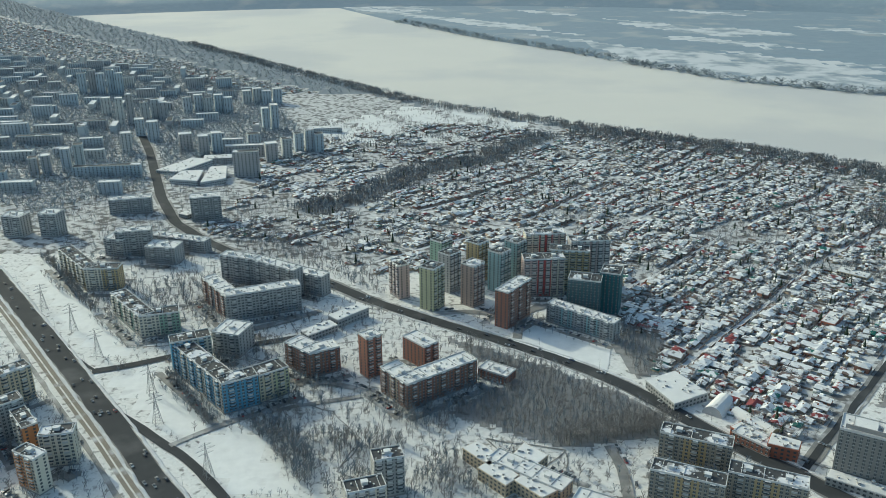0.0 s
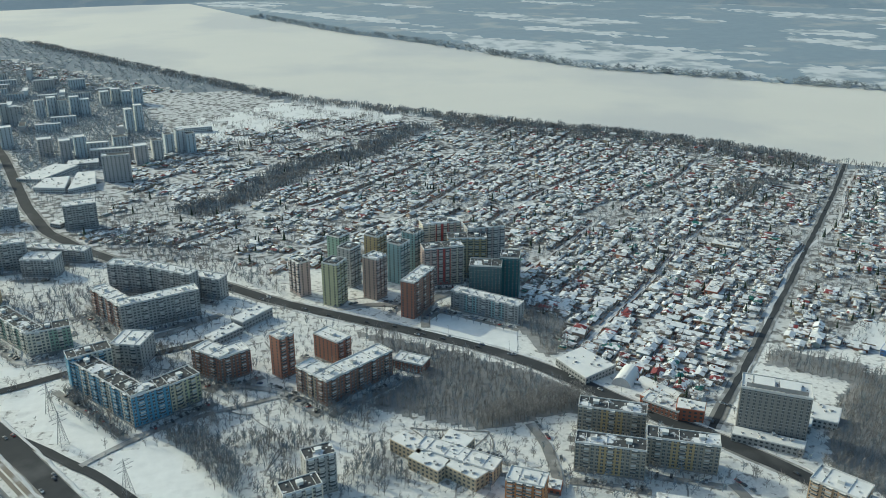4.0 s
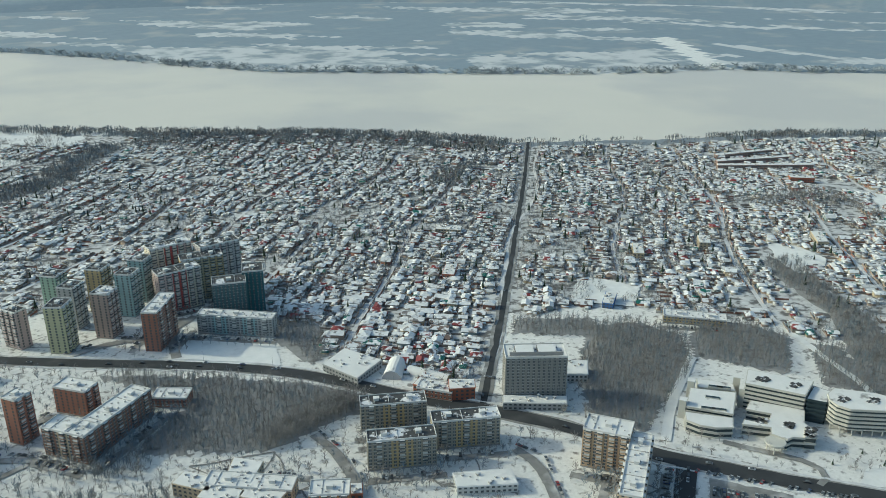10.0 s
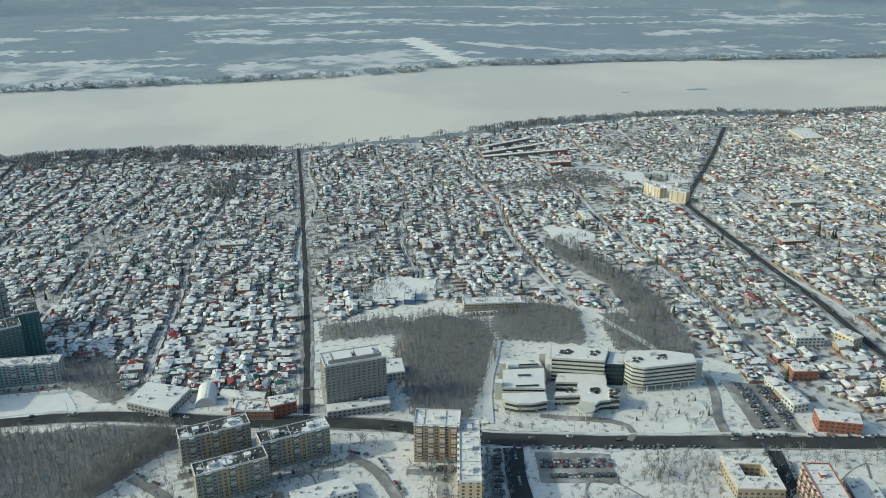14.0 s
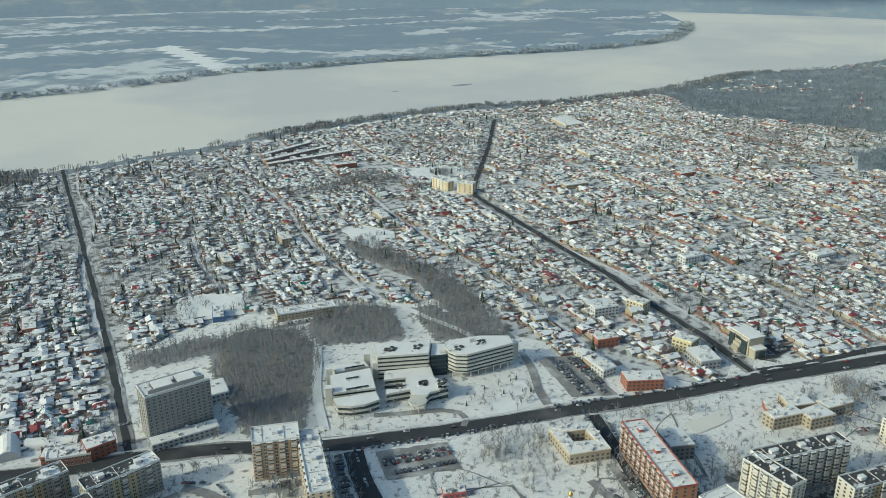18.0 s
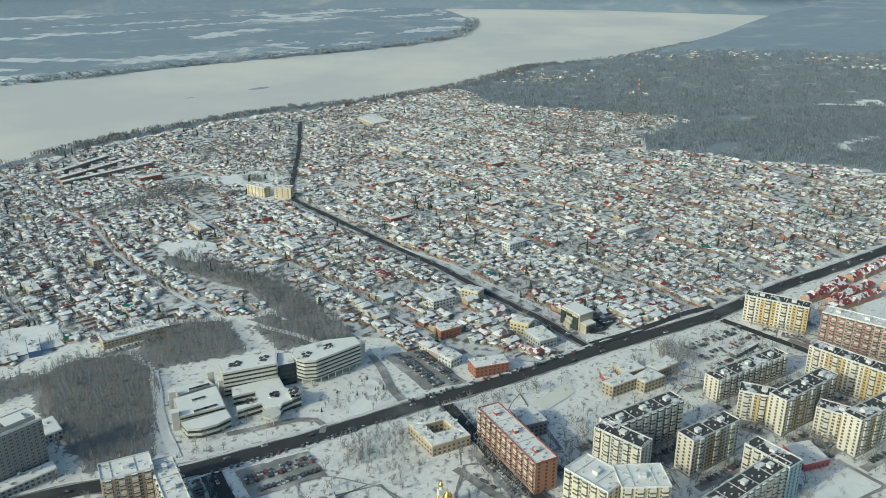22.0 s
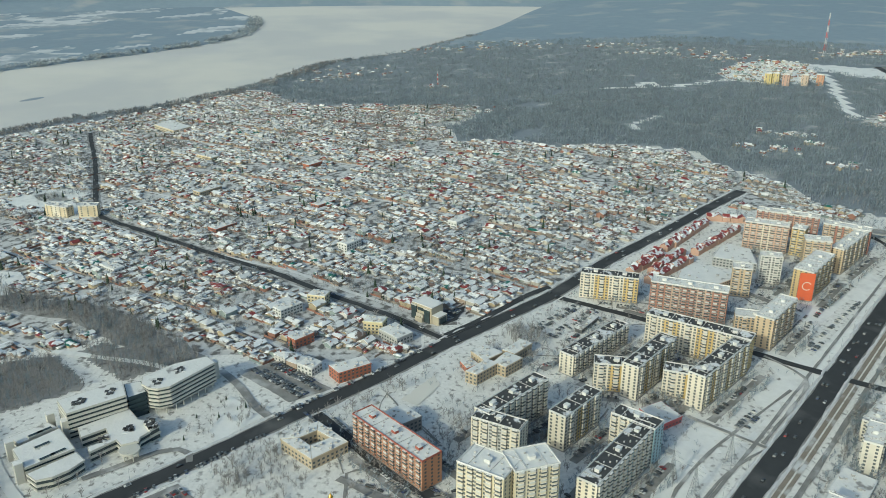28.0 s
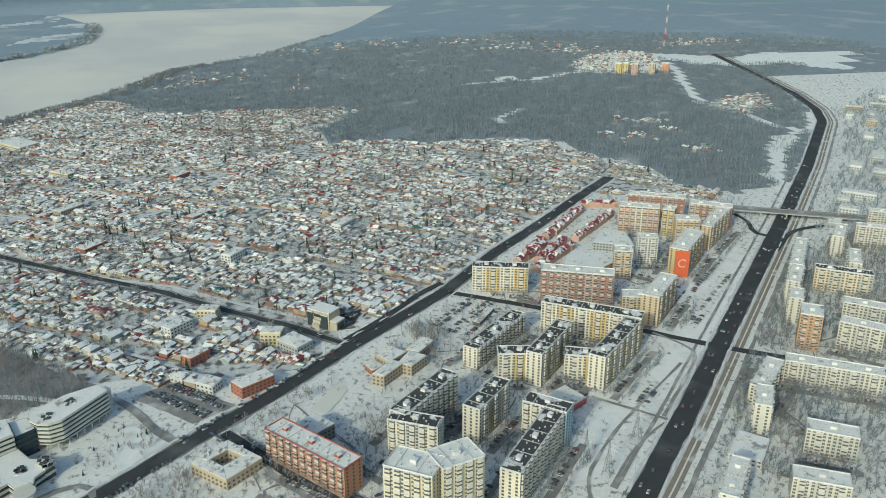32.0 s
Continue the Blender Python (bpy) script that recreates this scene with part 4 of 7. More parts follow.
for k in range(min(NEAR_HOUSES, len(lots))):
    x, y = lots[k]
    w, d, h, rise, wall, roof = variants[vk[k]]
    ob = thing("house", x, y, math.degrees(tilt[k]), f"{WALL_WORD[wk[k]]} private house with a {ROOF_WORD[rk[k]]}", "house", "private houses of the low quarter")
    ob.scale = [0.82 + 0.34 * ((k * 37) % 11) / 11] * 3
    for nm, shp, mats, key in (("wall", wall, WALLS, (0, vk[k], wk[k])), ("roof", roof, ROOFS, (1, vk[k], rk[k]))):
        if key not in meshes:
            meshes[key] = shp.mesh(nm, mats[key[2]])
        part(nm, meshes[key], None, ob)
    if k > 50:
        continue
    part("glazing", panes[vk[k]], None, ob)["kind"] = "stuff"
    c = part("chimney", CHIMNEY, None, ob)
    c.location = (w * 0.22, d * 0.12, h + rise * 0.6)
west = scatter(LOW_WEST, 21, 47)
hamlet = np.concatenate([west, scatter(SETTLE, 17, 49), scatter(VILLAGE, 19, 50)] + [np.array((hx, hy)) + rng.normal(0, hr, (hn, 2)) * np.array((0.7, 1.0)) for hx, hy, hr, hn in (
    (1190, -495, 24, 20), (1104, -420, 24, 14), (1121, -517, 10, 6), (1001, -501, 14, 9), (1440, 0, 32, 34), (1392, 48, 22, 22), (1557, 179, 26, 24), (2002, 234, 60, 40), (2096, 329, 40, 26),
    (1754, 35, 14, 8), (2357, -6, 50, 30), (2373, -218, 70, 34), (2233, -489, 60, 30), (2068, -567, 70, 50), (1968, -670, 50, 36), (1996, -1045, 60, 60))])
first = len(lots)
lots = np.concatenate([lots, hamlet])
tilt = np.concatenate([tilt, rng.uniform(0, 3, len(hamlet))])
vk, wk, rk = (np.concatenate([q, rng.integers(0, 7, len(hamlet))]) for q in (vk, wk, rk))
rest = np.arange(NEAR_HOUSES, len(lots))
for v in range(len(variants)):
    sel = rest[vk[rest] == v]
    w, d, h, rise, wall, roof = variants[v]
    pos = np.stack([lots[sel, 0], lots[sel, 1], np.where(lots[sel, 0] > 1150, terrain(lots[sel, 0], lots[sel, 1]), height(lots[sel, 0], lots[sel, 1]))], 1)
    scl = (0.66 + 0.36 * rng.random((len(sel), 1)) ** 1.3) * np.ones(3)
    bulk("houses", wall.v, wall.f, pos, tilt[sel], scl, WALLS, label="walls of many small private houses", category="houses", pick=wk[sel])
    bulk("house_roofs", roof.v, roof.f, pos, tilt[sel], scl, ROOFS, label="snowy gabled and hipped roofs of many houses", category="roofs", pick=rk[sel])
# sheds and fences in the yards
lots, tilt = lots[:first], tilt[:first]
n = len(lots)
for j in range(2):
    sw, sr = Shape(), Shape()
    sw.box(-2.5, -2, -0.6, 2.5, 2, 2.2)
    sr.box(-2.7, -2.2, 2.2, 2.7, 2.2, 2.55)
    off = (rng.uniform(5.5, 8.0, n) * (1 if j else -1))[:, None] * U + (rng.uniform(-1, 5, n) * plot[:, 0])[:, None] * V
    p = lots + off
    pos = np.stack([p[:, 0], p[:, 1], height(p[:, 0], p[:, 1])], 1)
    scl = rng.uniform(0.6, 1.15, (n, 3)) * np.array((1.3, 0.95, 1.0))
    bulk("sheds", sw.v, sw.f, pos, tilt + 0.1, scl, WALLS, label="small sheds and garages in the yards", category="sheds", pick=rng.integers(0, len(WALLS), n))
    bulk("shed_roofs", sr.v, sr.f, pos, tilt + 0.1, scl, ROOFS, label="snow-covered shed roofs", category="roofs", pick=rng.choice(len(ROOFS), n, p=[0.25, 0.25, 0.2, 0.2, 0.02, 0.02, 0.06]))
fence = Shape()
fence.face([(-7, 0, -0.4), (7, 0, -0.4), (7, 0, 1.9), (-7, 0, 1.9)])
fence.face([(-7, 0.1, -0.4), (-7, 0.1, 1.9), (7, 0.1, 1.9), (7, 0.1, -0.4)])
fence.face([(-7, 0, 1.9), (7, 0, 1.9), (7, 0.1, 1.9), (-7, 0.1, 1.9)])
front = plot[:, 1] == 0
for at, length, turn, pick, lab in ((lots[front] + U * 6.2 + V * plot[front, :1] * 6.0, 1.65, V, (0, 3, 3, 6, 5), "plank and sheet fences between the yards"), (lots[front] - V * plot[front, :1] * 7.6, 0.85, U, (0, 3, 3, 6), "dark plank fences along the lanes"),
                                (lots[~front] + V * plot[~front, :1] * 5.6, 0.9, U, (3, 3, 6, 5), "dark fences behind the gardens")):
    m = len(at)
    bulk("fences", fence.v, fence.f, np.stack([at[:, 0], at[:, 1], height(at[:, 0], at[:, 1])], 1), np.full(m, math.atan2(turn[1], turn[0])) + rng.normal(0, 0.02, m), np.ones((m, 1)) * np.array((length, 1.0, 1.0)), WALLS, label=lab, category="fence", pick=rng.choice(pick, m))


# ---- trees ----
def bare_tree(seed, limbs, twigs, spread=0.34, width=0.05):
    """A bare winter tree one metre tall: trunk, limbs and thin twigs."""
    r = random.Random(seed)
    trunk, crown = Shape(), Shape()
    trunk.rod((0, 0, -0.05), (0.01, 0, 0.45), 0.022, 0.014, 5)
    trunk.rod((0.01, 0, 0.45), (0.0, 0.015, 0.9), 0.014, 0.003, 4)
    tips = []
    for k in range(limbs):
        z = 0.25 + 0.5 * k / limbs
        a = k * 2.4 + r.uniform(-0.4, 0.4)
        ln = spread * (1.15 - 0.75 * abs(z - 0.45) * 1.6) * r.uniform(0.75, 1.1)
        e = (ln * math.cos(a), ln * math.sin(a), z + ln * r.uniform(0.7, 1.1))
        crown.rod((0, 0, z), e, 0.010, 0.003, 3)
        tips.append(((0, 0, z), e))
    for k in range(twigs):
        p, e = tips[k % len(tips)]
        f = r.uniform(0.35, 1.0)
        s = [p[m] + (e[m] - p[m]) * f for m in range(3)]
        a, ln = r.uniform(0, 6.28), r.uniform(0.10, 0.2)
        q = (s[0] + ln * 0.75 * math.cos(a), s[1] + ln * 0.75 * math.sin(a), s[2] + ln * r.uniform(0.3, 1.0))
        b = a + 1.57
        w = width * r.uniform(0.5, 1.0) * 0.5
        crown.face([(s[0] - w * math.cos(b), s[1] - w * math.sin(b), s[2]), (s[0] + w * math.cos(b), s[1] + w * math.sin(b), s[2]), q])
    return trunk, crown


def light_tree(seed, limbs, twigs, spread=0.3, width=0.03, steep=1.0):
    """A cheaper bare tree: a tapering trunk and flat, pointed branches."""
    r = random.Random(seed)
    s = Shape()
    base = [(0.02 * math.cos(a), 0.02 * math.sin(a), -0.04) for a in (0, 2.1, 4.2)]
    s.v += base + [(0, 0, 0.92)]
    for k in range(3):
        s.f.append([k, (k + 1) % 3, 3])
        s.i.append(0)
    arms = []
    for k in range(limbs + twigs):
        if k < limbs:
            z, a = 0.18 + 0.5 * k / limbs, k * 2.4 + r.uniform(-0.5, 0.5)
            p, ln, up = (0.0, 0.0, z), spread * (1.2 - z * 0.7) * r.uniform(0.8, 1.1), r.uniform(0.8, 1.3)
        else:
            o, e = arms[k % limbs]
            f, a = r.uniform(0.3, 0.9), r.uniform(0, 6.28)
            p, ln, up = tuple(o[m] + (e[m] - o[m]) * f for m in range(3)), r.uniform(0.1, 0.2), r.uniform(0.3, 1.3)
        q = (p[0] + ln * math.cos(a), p[1] + ln * math.sin(a), min(1.0, p[2] + ln * up * steep))
        arms.append((p, q))
        b, w = a + 1.57 + r.uniform(-0.5, 0.5), width * r.uniform(0.35, 0.65)
        s.face([(p[0] - w * math.cos(b), p[1] - w * math.sin(b), p[2] - w * 0.5), (p[0] + w * math.cos(b), p[1] + w * math.sin(b), p[2] + w * 0.5), q])
    return s


def thicket(seed, stems=5, twigs=6):
    """A stand of slim bare trees a little over one metre across and one metre tall."""
    r = random.Random(seed)
    s = Shape()
    for k in range(stems):
        a, d, h = k * 2.4 + r.uniform(-0.5, 0.5), 0.62 * math.sqrt((k + 0.4) / stems), r.uniform(0.65, 1.0)
        x, y = d * math.cos(a), d * math.sin(a)
        b = r.uniform(0, 3.14)
        u, v = 0.035 * math.cos(b), 0.035 * math.sin(b)
        s.face([(x - u, y - v, -0.05), (x + u, y + v, -0.05), (x, y, h)])
        for j in range(twigs):
            z, c, ln = h * r.uniform(0.3, 0.75), r.uniform(0, 6.28), r.uniform(0.16, 0.3)
            c2, wd = c + 1.57 + r.uniform(-0.4, 0.4), r.uniform(0.03, 0.055)
            s.face([(x - wd * math.cos(c2), y - wd * math.sin(c2), z - 0.02), (x + wd * math.cos(c2), y + wd * math.sin(c2), z + 0.02), (x + ln * math.cos(c), y + ln * math.sin(c), min(h, z + ln * r.uniform(0.7, 1.4)))])
    return s


def joined(*shapes):
    s = Shape()
    for o in shapes:
        n = len(s.v)
        s.v += o.v
        s.f += [[n + k for k in f] for f in o.f]
        s.i += o.i
    return s


def fir(layers=5, sides=7):
    s, t = Shape(), Shape()
    t.rod((0, 0, -0.05), (0, 0, 0.2), 0.02, 0.018, 5)
    r = random.Random(3)
    for k in range(layers):
        z, w = 0.10 + 0.17 * k, 0.19 * (1 - k / (layers + 0.4))
        n = len(s.v)
        s.v.append((0, 0, z + 0.27))
        for j in range(sides):
            a = 6.283 * j / sides + k
            m = w * r.uniform(0.7, 1.15)
            s.v.append((m * math.cos(a), m * math.sin(a), z + r.uniform(-0.02, 0.02)))
        for j in range(sides):
            s.f.append([n, n + 1 + j, n + 1 + (j + 1) % sides])
            s.i.append(0)
    return t, s


def along(line, half, spacing, seed):
    r = np.random.default_rng(seed)
    out = []
    for (ax, ay), (bx, by) in zip(line[:-1], line[1:]):
        L = math.hypot(bx - ax, by - ay)
        n = int(L * 2 * half / (spacing * spacing))
        k, o = r.random(n), r.uniform(-half, half, n)
        out.append(np.stack([ax + (bx - ax) * k - (by - ay) / L * o, ay + (by - ay) * k + (bx - ax) / L * o], 1))
    return np.concatenate(out)


ROADS = ((HIGHWAY, 24), (MAIN, 13), (AVENUE, 8), (STREET, 7), (CROSS, 8))


def free(p, blocks=True):
    """Which of the points lie off the roads and off the buildings."""
    k = np.ones(len(p), bool)
    for line, gap in ROADS:
        k &= np.abs(off_line(p[:, 0], p[:, 1], line)) > gap
    if blocks:
        for c, (ux, uy), hx, hy in FOOT:
            dx, dy = p[:, 0] - c[0], p[:, 1] - c[1]
            k &= ~((np.abs(dx * ux + dy * uy) < hx) & (np.abs(-dx * uy + dy * ux) < hy))
        for poly in PLOTS:
            k &= ~inside(p[:, 0], p[:, 1], poly)
    return k


def clear(p, blocks=True):
    return p[free(p, blocks)]


FOOT, PLOTS = [], []
for ob in list(scene.objects):
    if ob.parent is None and ob.get("category") == "building":
        secs = [c for c in ob.children if c.name.startswith("wall_section")]
        if secs:
            xs = [v.co.x for c in secs for v in c.data.vertices]
            ys = [v.co.y for c in secs for v in c.data.vertices]
            m = ob.matrix_basis
            c = m @ Vector(((min(xs) + max(xs)) / 2, (min(ys) + max(ys)) / 2, 0))
            u = (m.to_3x3() @ Vector((1, 0, 0)))
            FOOT.append(((c.x, c.y), (u.x, u.y), (max(xs) - min(xs)) / 2 + 2.5, (max(ys) - min(ys)) / 2 + 2.5))



# ---- prisms and special buildings ----
def prism(pts, z0, z1, i=0, cap=None, s=None):
    s = s or Shape()
    area = sum(a[0] * b[1] - b[0] * a[1] for a, b in zip(pts, pts[1:] + pts[:1]))
    pts = pts if area > 0 else pts[::-1]
    n, k = len(s.v), len(pts)
    s.v += [(x, y, z0) for x, y in pts] + [(x, y, z1) for x, y in pts]
    for j in range(k):
        m = (j + 1) % k
        s.f.append([n + j, n + m, n + k + m, n + k + j])
        s.i.append(i)
    s.f.append([n + k + j for j in range(k)])
    s.i.append(i if cap is None else cap)
    return s


def inset(pts, d):
    """The polygon drawn in by d towards its middle along both axes of each corner."""
    area = sum(a[0] * b[1] - b[0] * a[1] for a, b in zip(pts, pts[1:] + pts[:1]))
    pts = pts if area > 0 else pts[::-1]
    out = []
    for p, q, r in zip(pts[-1:] + pts[:-1], pts, pts[1:] + pts[:1]):
        a, b = Vector((q[0] - p[0], q[1] - p[1])).normalized(), Vector((r[0] - q[0], r[1] - q[1])).normalized()
        n = Vector((-a.y, a.x)) + Vector((-b.y, b.x))
        n = n / max(0.3, n.length_squared / 2)
        out.append((q[0] + n.x * d, q[1] + n.y * d))
    return out


def local(pts):
    c = (sum(p[0] for p in pts) / len(pts), sum(p[1] for p in pts) / len(pts))
    return c, [(x - c[0], y - c[1]) for x, y in pts]


SHELL = paint(0.58, 0.56, 0.50)
DARK_GLASS = mat("dark_glazing", (0.03, 0.045, 0.05), (0.06, 0.08, 0.085), 0.2, 0.12, spec=0.6)


def banded(name, pts, h, floors, label, shell=None, group="", category="building", base=0.0, light=True):
    """Continuous window bands between pale parapet bands, with a snowy flat roof."""
    c, q = local(pts)
    PLOTS.append(inset(pts, -2.5))
    shell = shell or SHELL
    ob = thing(name, *c, 0, label, category, group)
    part("glazing", prism(inset(q, 0.7), base - 2 * (base == 0), h - 0.6), DARK_GLASS, ob, "dark glazing between pale bands")
    fh = (h - base) / floors
    for k in range(floors + 1):
        z = base + k * fh
        part("band", prism(q, z - (0.9 if k else 0.0), z + (0.75 if k < floors else 0.5)), shell, ob)
    part("roof", prism(inset(q, 0.6), h - 0.2, h + 0.62), ROOF_SNOW, ob, "flat roof under smooth snow")
    if base:
        u = Vector((q[1][0] - q[0][0], q[1][1] - q[0][1]))
        for k in range(len(q)):
            a, b = q[k], q[(k + 1) % len(q)]
            n = int(math.hypot(b[0] - a[0], b[1] - a[1]) / 6)
            for j in range(n):
                s = Shape()
                x, y = (a[0] + (b[0] - a[0]) * (j + 0.5) / n) * 0.96, (a[1] + (b[1] - a[1]) * (j + 0.5) / n) * 0.96
                s.rod((x, y, -2), (x, y, base), 0.45, 0.45, 8)
                part("column", s, shell, ob)
    if light:
        s = Shape()
        (ex, ey) = max(((b[0] - a[0], b[1] - a[1]) for a, b in zip(q, q[1:] + q[:1])), key=lambda d: math.hypot(*d))
        for k in range(14):
            f, a = (-0.26, 0.2, 0.24)[k % 3], 1.3 * k
            x, y = f * ex + math.cos(a) * 3.4, f * ey + math.sin(a) * 2.4
            s.box(x - 1.5, y - 1.2, h + 0.5, x + 1.3, y + 1.2, h + 0.9 + 0.12 * (k % 5))
        part("roof_plant", s, BITUMEN, ob, "dark roof plant")["kind"] = "stuff"
    return ob


CENTRE = "pale office centre"
banded("office_building", [(381, 351), (403, 318), (424, 327), (398, 363)], 20, 6, "pale office block with continuous window bands", group=CENTRE)
banded("office_building", [(446, 266), (456, 274), (446, 295), (428, 314), (418, 312), (412, 306), (410, 299), (413, 291)], 20, 5, "pale office block on columns with a rounded end", group=CENTRE, base=4.5)
banded("office_link", [(404, 318), (412, 307), (427, 315), (423, 326)], 17, 5, "glazed link between two pale office blocks", shell=DARK_GLASS, group=CENTRE, light=False)
banded("office_hall", [(383, 346), (405, 318), (391, 308), (389, 299), (379, 294), (370, 301), (365, 301), (361, 311), (367, 316), (354, 329), (360, 332), (368, 320), (381, 327), (371, 340)], 8, 2, "low pale entrance hall round a court with a snowy roof", group=CENTRE)
banded("office_hall", [(384, 303), (390, 298), (381, 291), (375, 296)], 9.5, 2, "pale corner pavilion of the entrance hall", group=CENTRE)
banded("parking_garage", [(372, 386), (389, 367), (382, 358), (364, 377)], 9, 3, "pale parking garage with open decks", group=CENTRE, light=False)
banded("parking_garage", [(357, 378), (380, 356), (356, 338), (336, 362)], 10, 3, "pale parking garage with open decks and a snowy roof", group=CENTRE, light=False)
banded("parking_garage", [(333, 360), (355, 337), (346, 329), (336, 335), (329, 343), (326, 352)], 8, 2, "low pale curved front of the parking garage", group=CENTRE, light=False)
for gx0, gy0 in ((373, 369), (377, 365), (347, 352), (352, 347), (360, 360)):
    ob = thing("roof_light", gx0, gy0, 134, "sunken dark light well on the garage roof", "roof light", CENTRE, z=zz(gx0, gy0) + 9.9)
    s = Shape()
    s.box(-5, -1.4, 0, 5, 1.4, 1.3)
    part("kerb", s, SHELL, ob)
    s = Shape()
    s.box(-4.7, -1.1, 1.3, 4.7, 1.1, 1.5)
    part("glazing", s, DARK_GLASS, ob)
for cx0, cy0 in ((361, 381), (337, 366), (384, 354), (393, 367), (459, 270)):
    ob = thing("stair_tower", cx0, cy0, 35, "square pale stair tower of the garage", "tower", CENTRE)
    s = Shape()
    s.box(-2.4, -2.4, -2, 2.4, 2.4, 14)
    part("wall", s, SHELL, ob)
    s = Shape()
    s.box(-2.6, -2.6, 14, 2.6, 2.6, 14.5)
    part("roof", s, ROOF_SNOW, ob)
canopy = thing("entrance_canopy", 358, 305, 0, "round pale entrance canopy on slim columns", "canopy")
s = Shape()
s.turned([(0.1, 6.0), (6.5, 6.0), (6.8, 7.4), (6.5, 7.6), (0.1, 7.8)], 20)
part("slab", s, [SHELL], canopy)
for k in range(5):
    s = Shape()
    s.rod((4.8 * math.cos(k * 1.257), 4.8 * math.sin(k * 1.257), -1), (4.8 * math.cos(k * 1.257), 4.8 * math.sin(k * 1.257), 6.0), 0.35, 0.35, 8)
    part("column", s, SHELL, canopy)


def flat_hall(name, pts, h, wall, label, roof=None, category="building", rim=0.35):
    """A low flat-roofed hall on any footprint, with a cornice and a strip of windows on each side."""
    c, q = local(pts)
    PLOTS.append(inset(pts, -2.5))
    ob = thing(name, *c, 0, label, category)
    part("wall", prism(q, -3, h - 0.2), paint(*wall), ob)
    part("cornice", prism(inset(q, -rim), h - 0.5, h + 0.1), paint(*(min(0.7, v * 1.25) for v in wall)), ob)
    part("roof", prism(inset(q, 0.2), h, h + 0.45), roof or ROOF_SNOW, ob, "flat snowy roof")
    vents = Shape()
    for k in range(9):
        f, e = (k * 0.37) % 0.8, 0.35 + 0.3 * ((k * 7) % 3)
        a, b = q[k % len(q)], q[(k + 1) % len(q)]
        x, y = (a[0] + (b[0] - a[0]) * f) * (0.3 + 0.06 * k), (a[1] + (b[1] - a[1]) * f) * (0.3 + 0.06 * k)
        vents.box(x - e, y - e, h + 0.3, x + e, y + e, h + 0.9 + e, 0, 1)
    part("roof_vents", vents, [CONCRETE, ROOF_SNOW], ob)["kind"] = "stuff"
    area = sum(a[0] * b[1] - b[0] * a[1] for a, b in zip(q, q[1:] + q[:1]))
    q = q if area > 0 else q[::-1]
    for a, b in zip(q, q[1:] + q[:1]):
        d = Vector((b[0] - a[0], b[1] - a[1]))
        L = d.length
        if L < 6:
            continue
        d /= L
        o = Vector((d.y, -d.x)) * 0.06
        s = Shape()
        for z in np.arange(1.0, h - 1.9, 3.0):
            n = int(L / 3.2)
            for k in range(n):
                p = Vector(a) + d * (L * (k + 0.5) / n) + o
                e = d * 0.9
                s.face([(p.x - e.x, p.y - e.y, z), (p.x + e.x, p.y + e.y, z), (p.x + e.x, p.y + e.y, z + 1.5), (p.x - e.x, p.y - e.y, z + 1.5)])
        if s.f:
            part("glazing", s, GLASS, ob)["kind"] = "stuff"
    return ob


WHITE_W, BRICK_W, GREY_W, TAN_W, BLUE_W = (0.58, 0.58, 0.56), (0.36, 0.14, 0.09), (0.40, 0.40, 0.39), (0.44, 0.37, 0.27), (0.06, 0.13, 0.30)
flat_hall("sports_hall", [(176, 570), (192, 538), (164, 523), (151, 556)], 7, GREY_W, "wide low hall under a clean white roof")
flat_hall("hotel_podium", [(242, 446), (280, 421), (273, 413), (236, 438)], 6, GREY_W, "low hotel podium with a snowy canopy roof")
flat_hall("hotel_annex", [(300, 470), (325, 452), (312, 436), (288, 452)], 7, WHITE_W, "low white annex with a snowy roof")
flat_hall("hotel_annex", [(262, 470), (300, 446), (292, 436), (254, 462)], 6, GREY_W, "low grey service wing behind the hotel")
flat_hall("shop", [(194, 492), (210, 468), (218, 474), (203, 498)], 7, BRICK_W, "low red-brick shop with a snowy roof")
flat_hall("shop", [(210, 468), (227, 460), (233, 470), (217, 480)], 10, BRICK_W, "red-brick corner shop building")
flat_hall("school", [(12, 466), (28, 447), (38, 455), (22, 474)], 9, TAN_W, "pale school wing with a white snowy roof")
flat_hall("school", [(21, 445), (37, 427), (47, 436), (31, 455)], 9, TAN_W, "pale school front wing with a snowy roof")
flat_hall("school", [(42, 433), (58, 415), (68, 422), (50, 442)], 9, TAN_W, "pale school long wing with a snowy roof")
flat_hall("school", [(40, 452), (52, 470), (66, 456), (52, 440)], 10, TAN_W, "pale school hall with a snowy roof")
flat_hall("kindergarten", [(158, 376), (191, 359), (196, 374), (163, 389)], 6, WHITE_W, "low white kindergarten with a snowy roof")
flat_hall("annex", [(98, 408), (108, 403), (112, 412), (102, 417)], 4, BRICK_W, "small brick transformer house with a snowy roof")
flat_hall("office", [(446, 176), (460, 152), (472, 158), (458, 184)], 9, BRICK_W, "red-brick three-storey office with a snowy roof")
flat_hall("office", [(466, 209), (457, 197), (468, 190), (477, 201)], 7, WHITE_W, "white three-storey office building")
flat_hall("apartment_house", [(528, 160), (524, 144), (535, 140), (540, 156)], 11, (0.60, 0.52, 0.33), "small cream-yellow apartment house")
flat_hall("warehouse", [(519, 147), (531, 133), (512, 119), (501, 132)], 8, GREY_W, "grey hall with a clean snowy roof")
flat_hall("apartment_house", [(586, 212), (581, 196), (592, 192), (598, 207)], 10, (0.58, 0.50, 0.34), "cream apartment house among small houses")
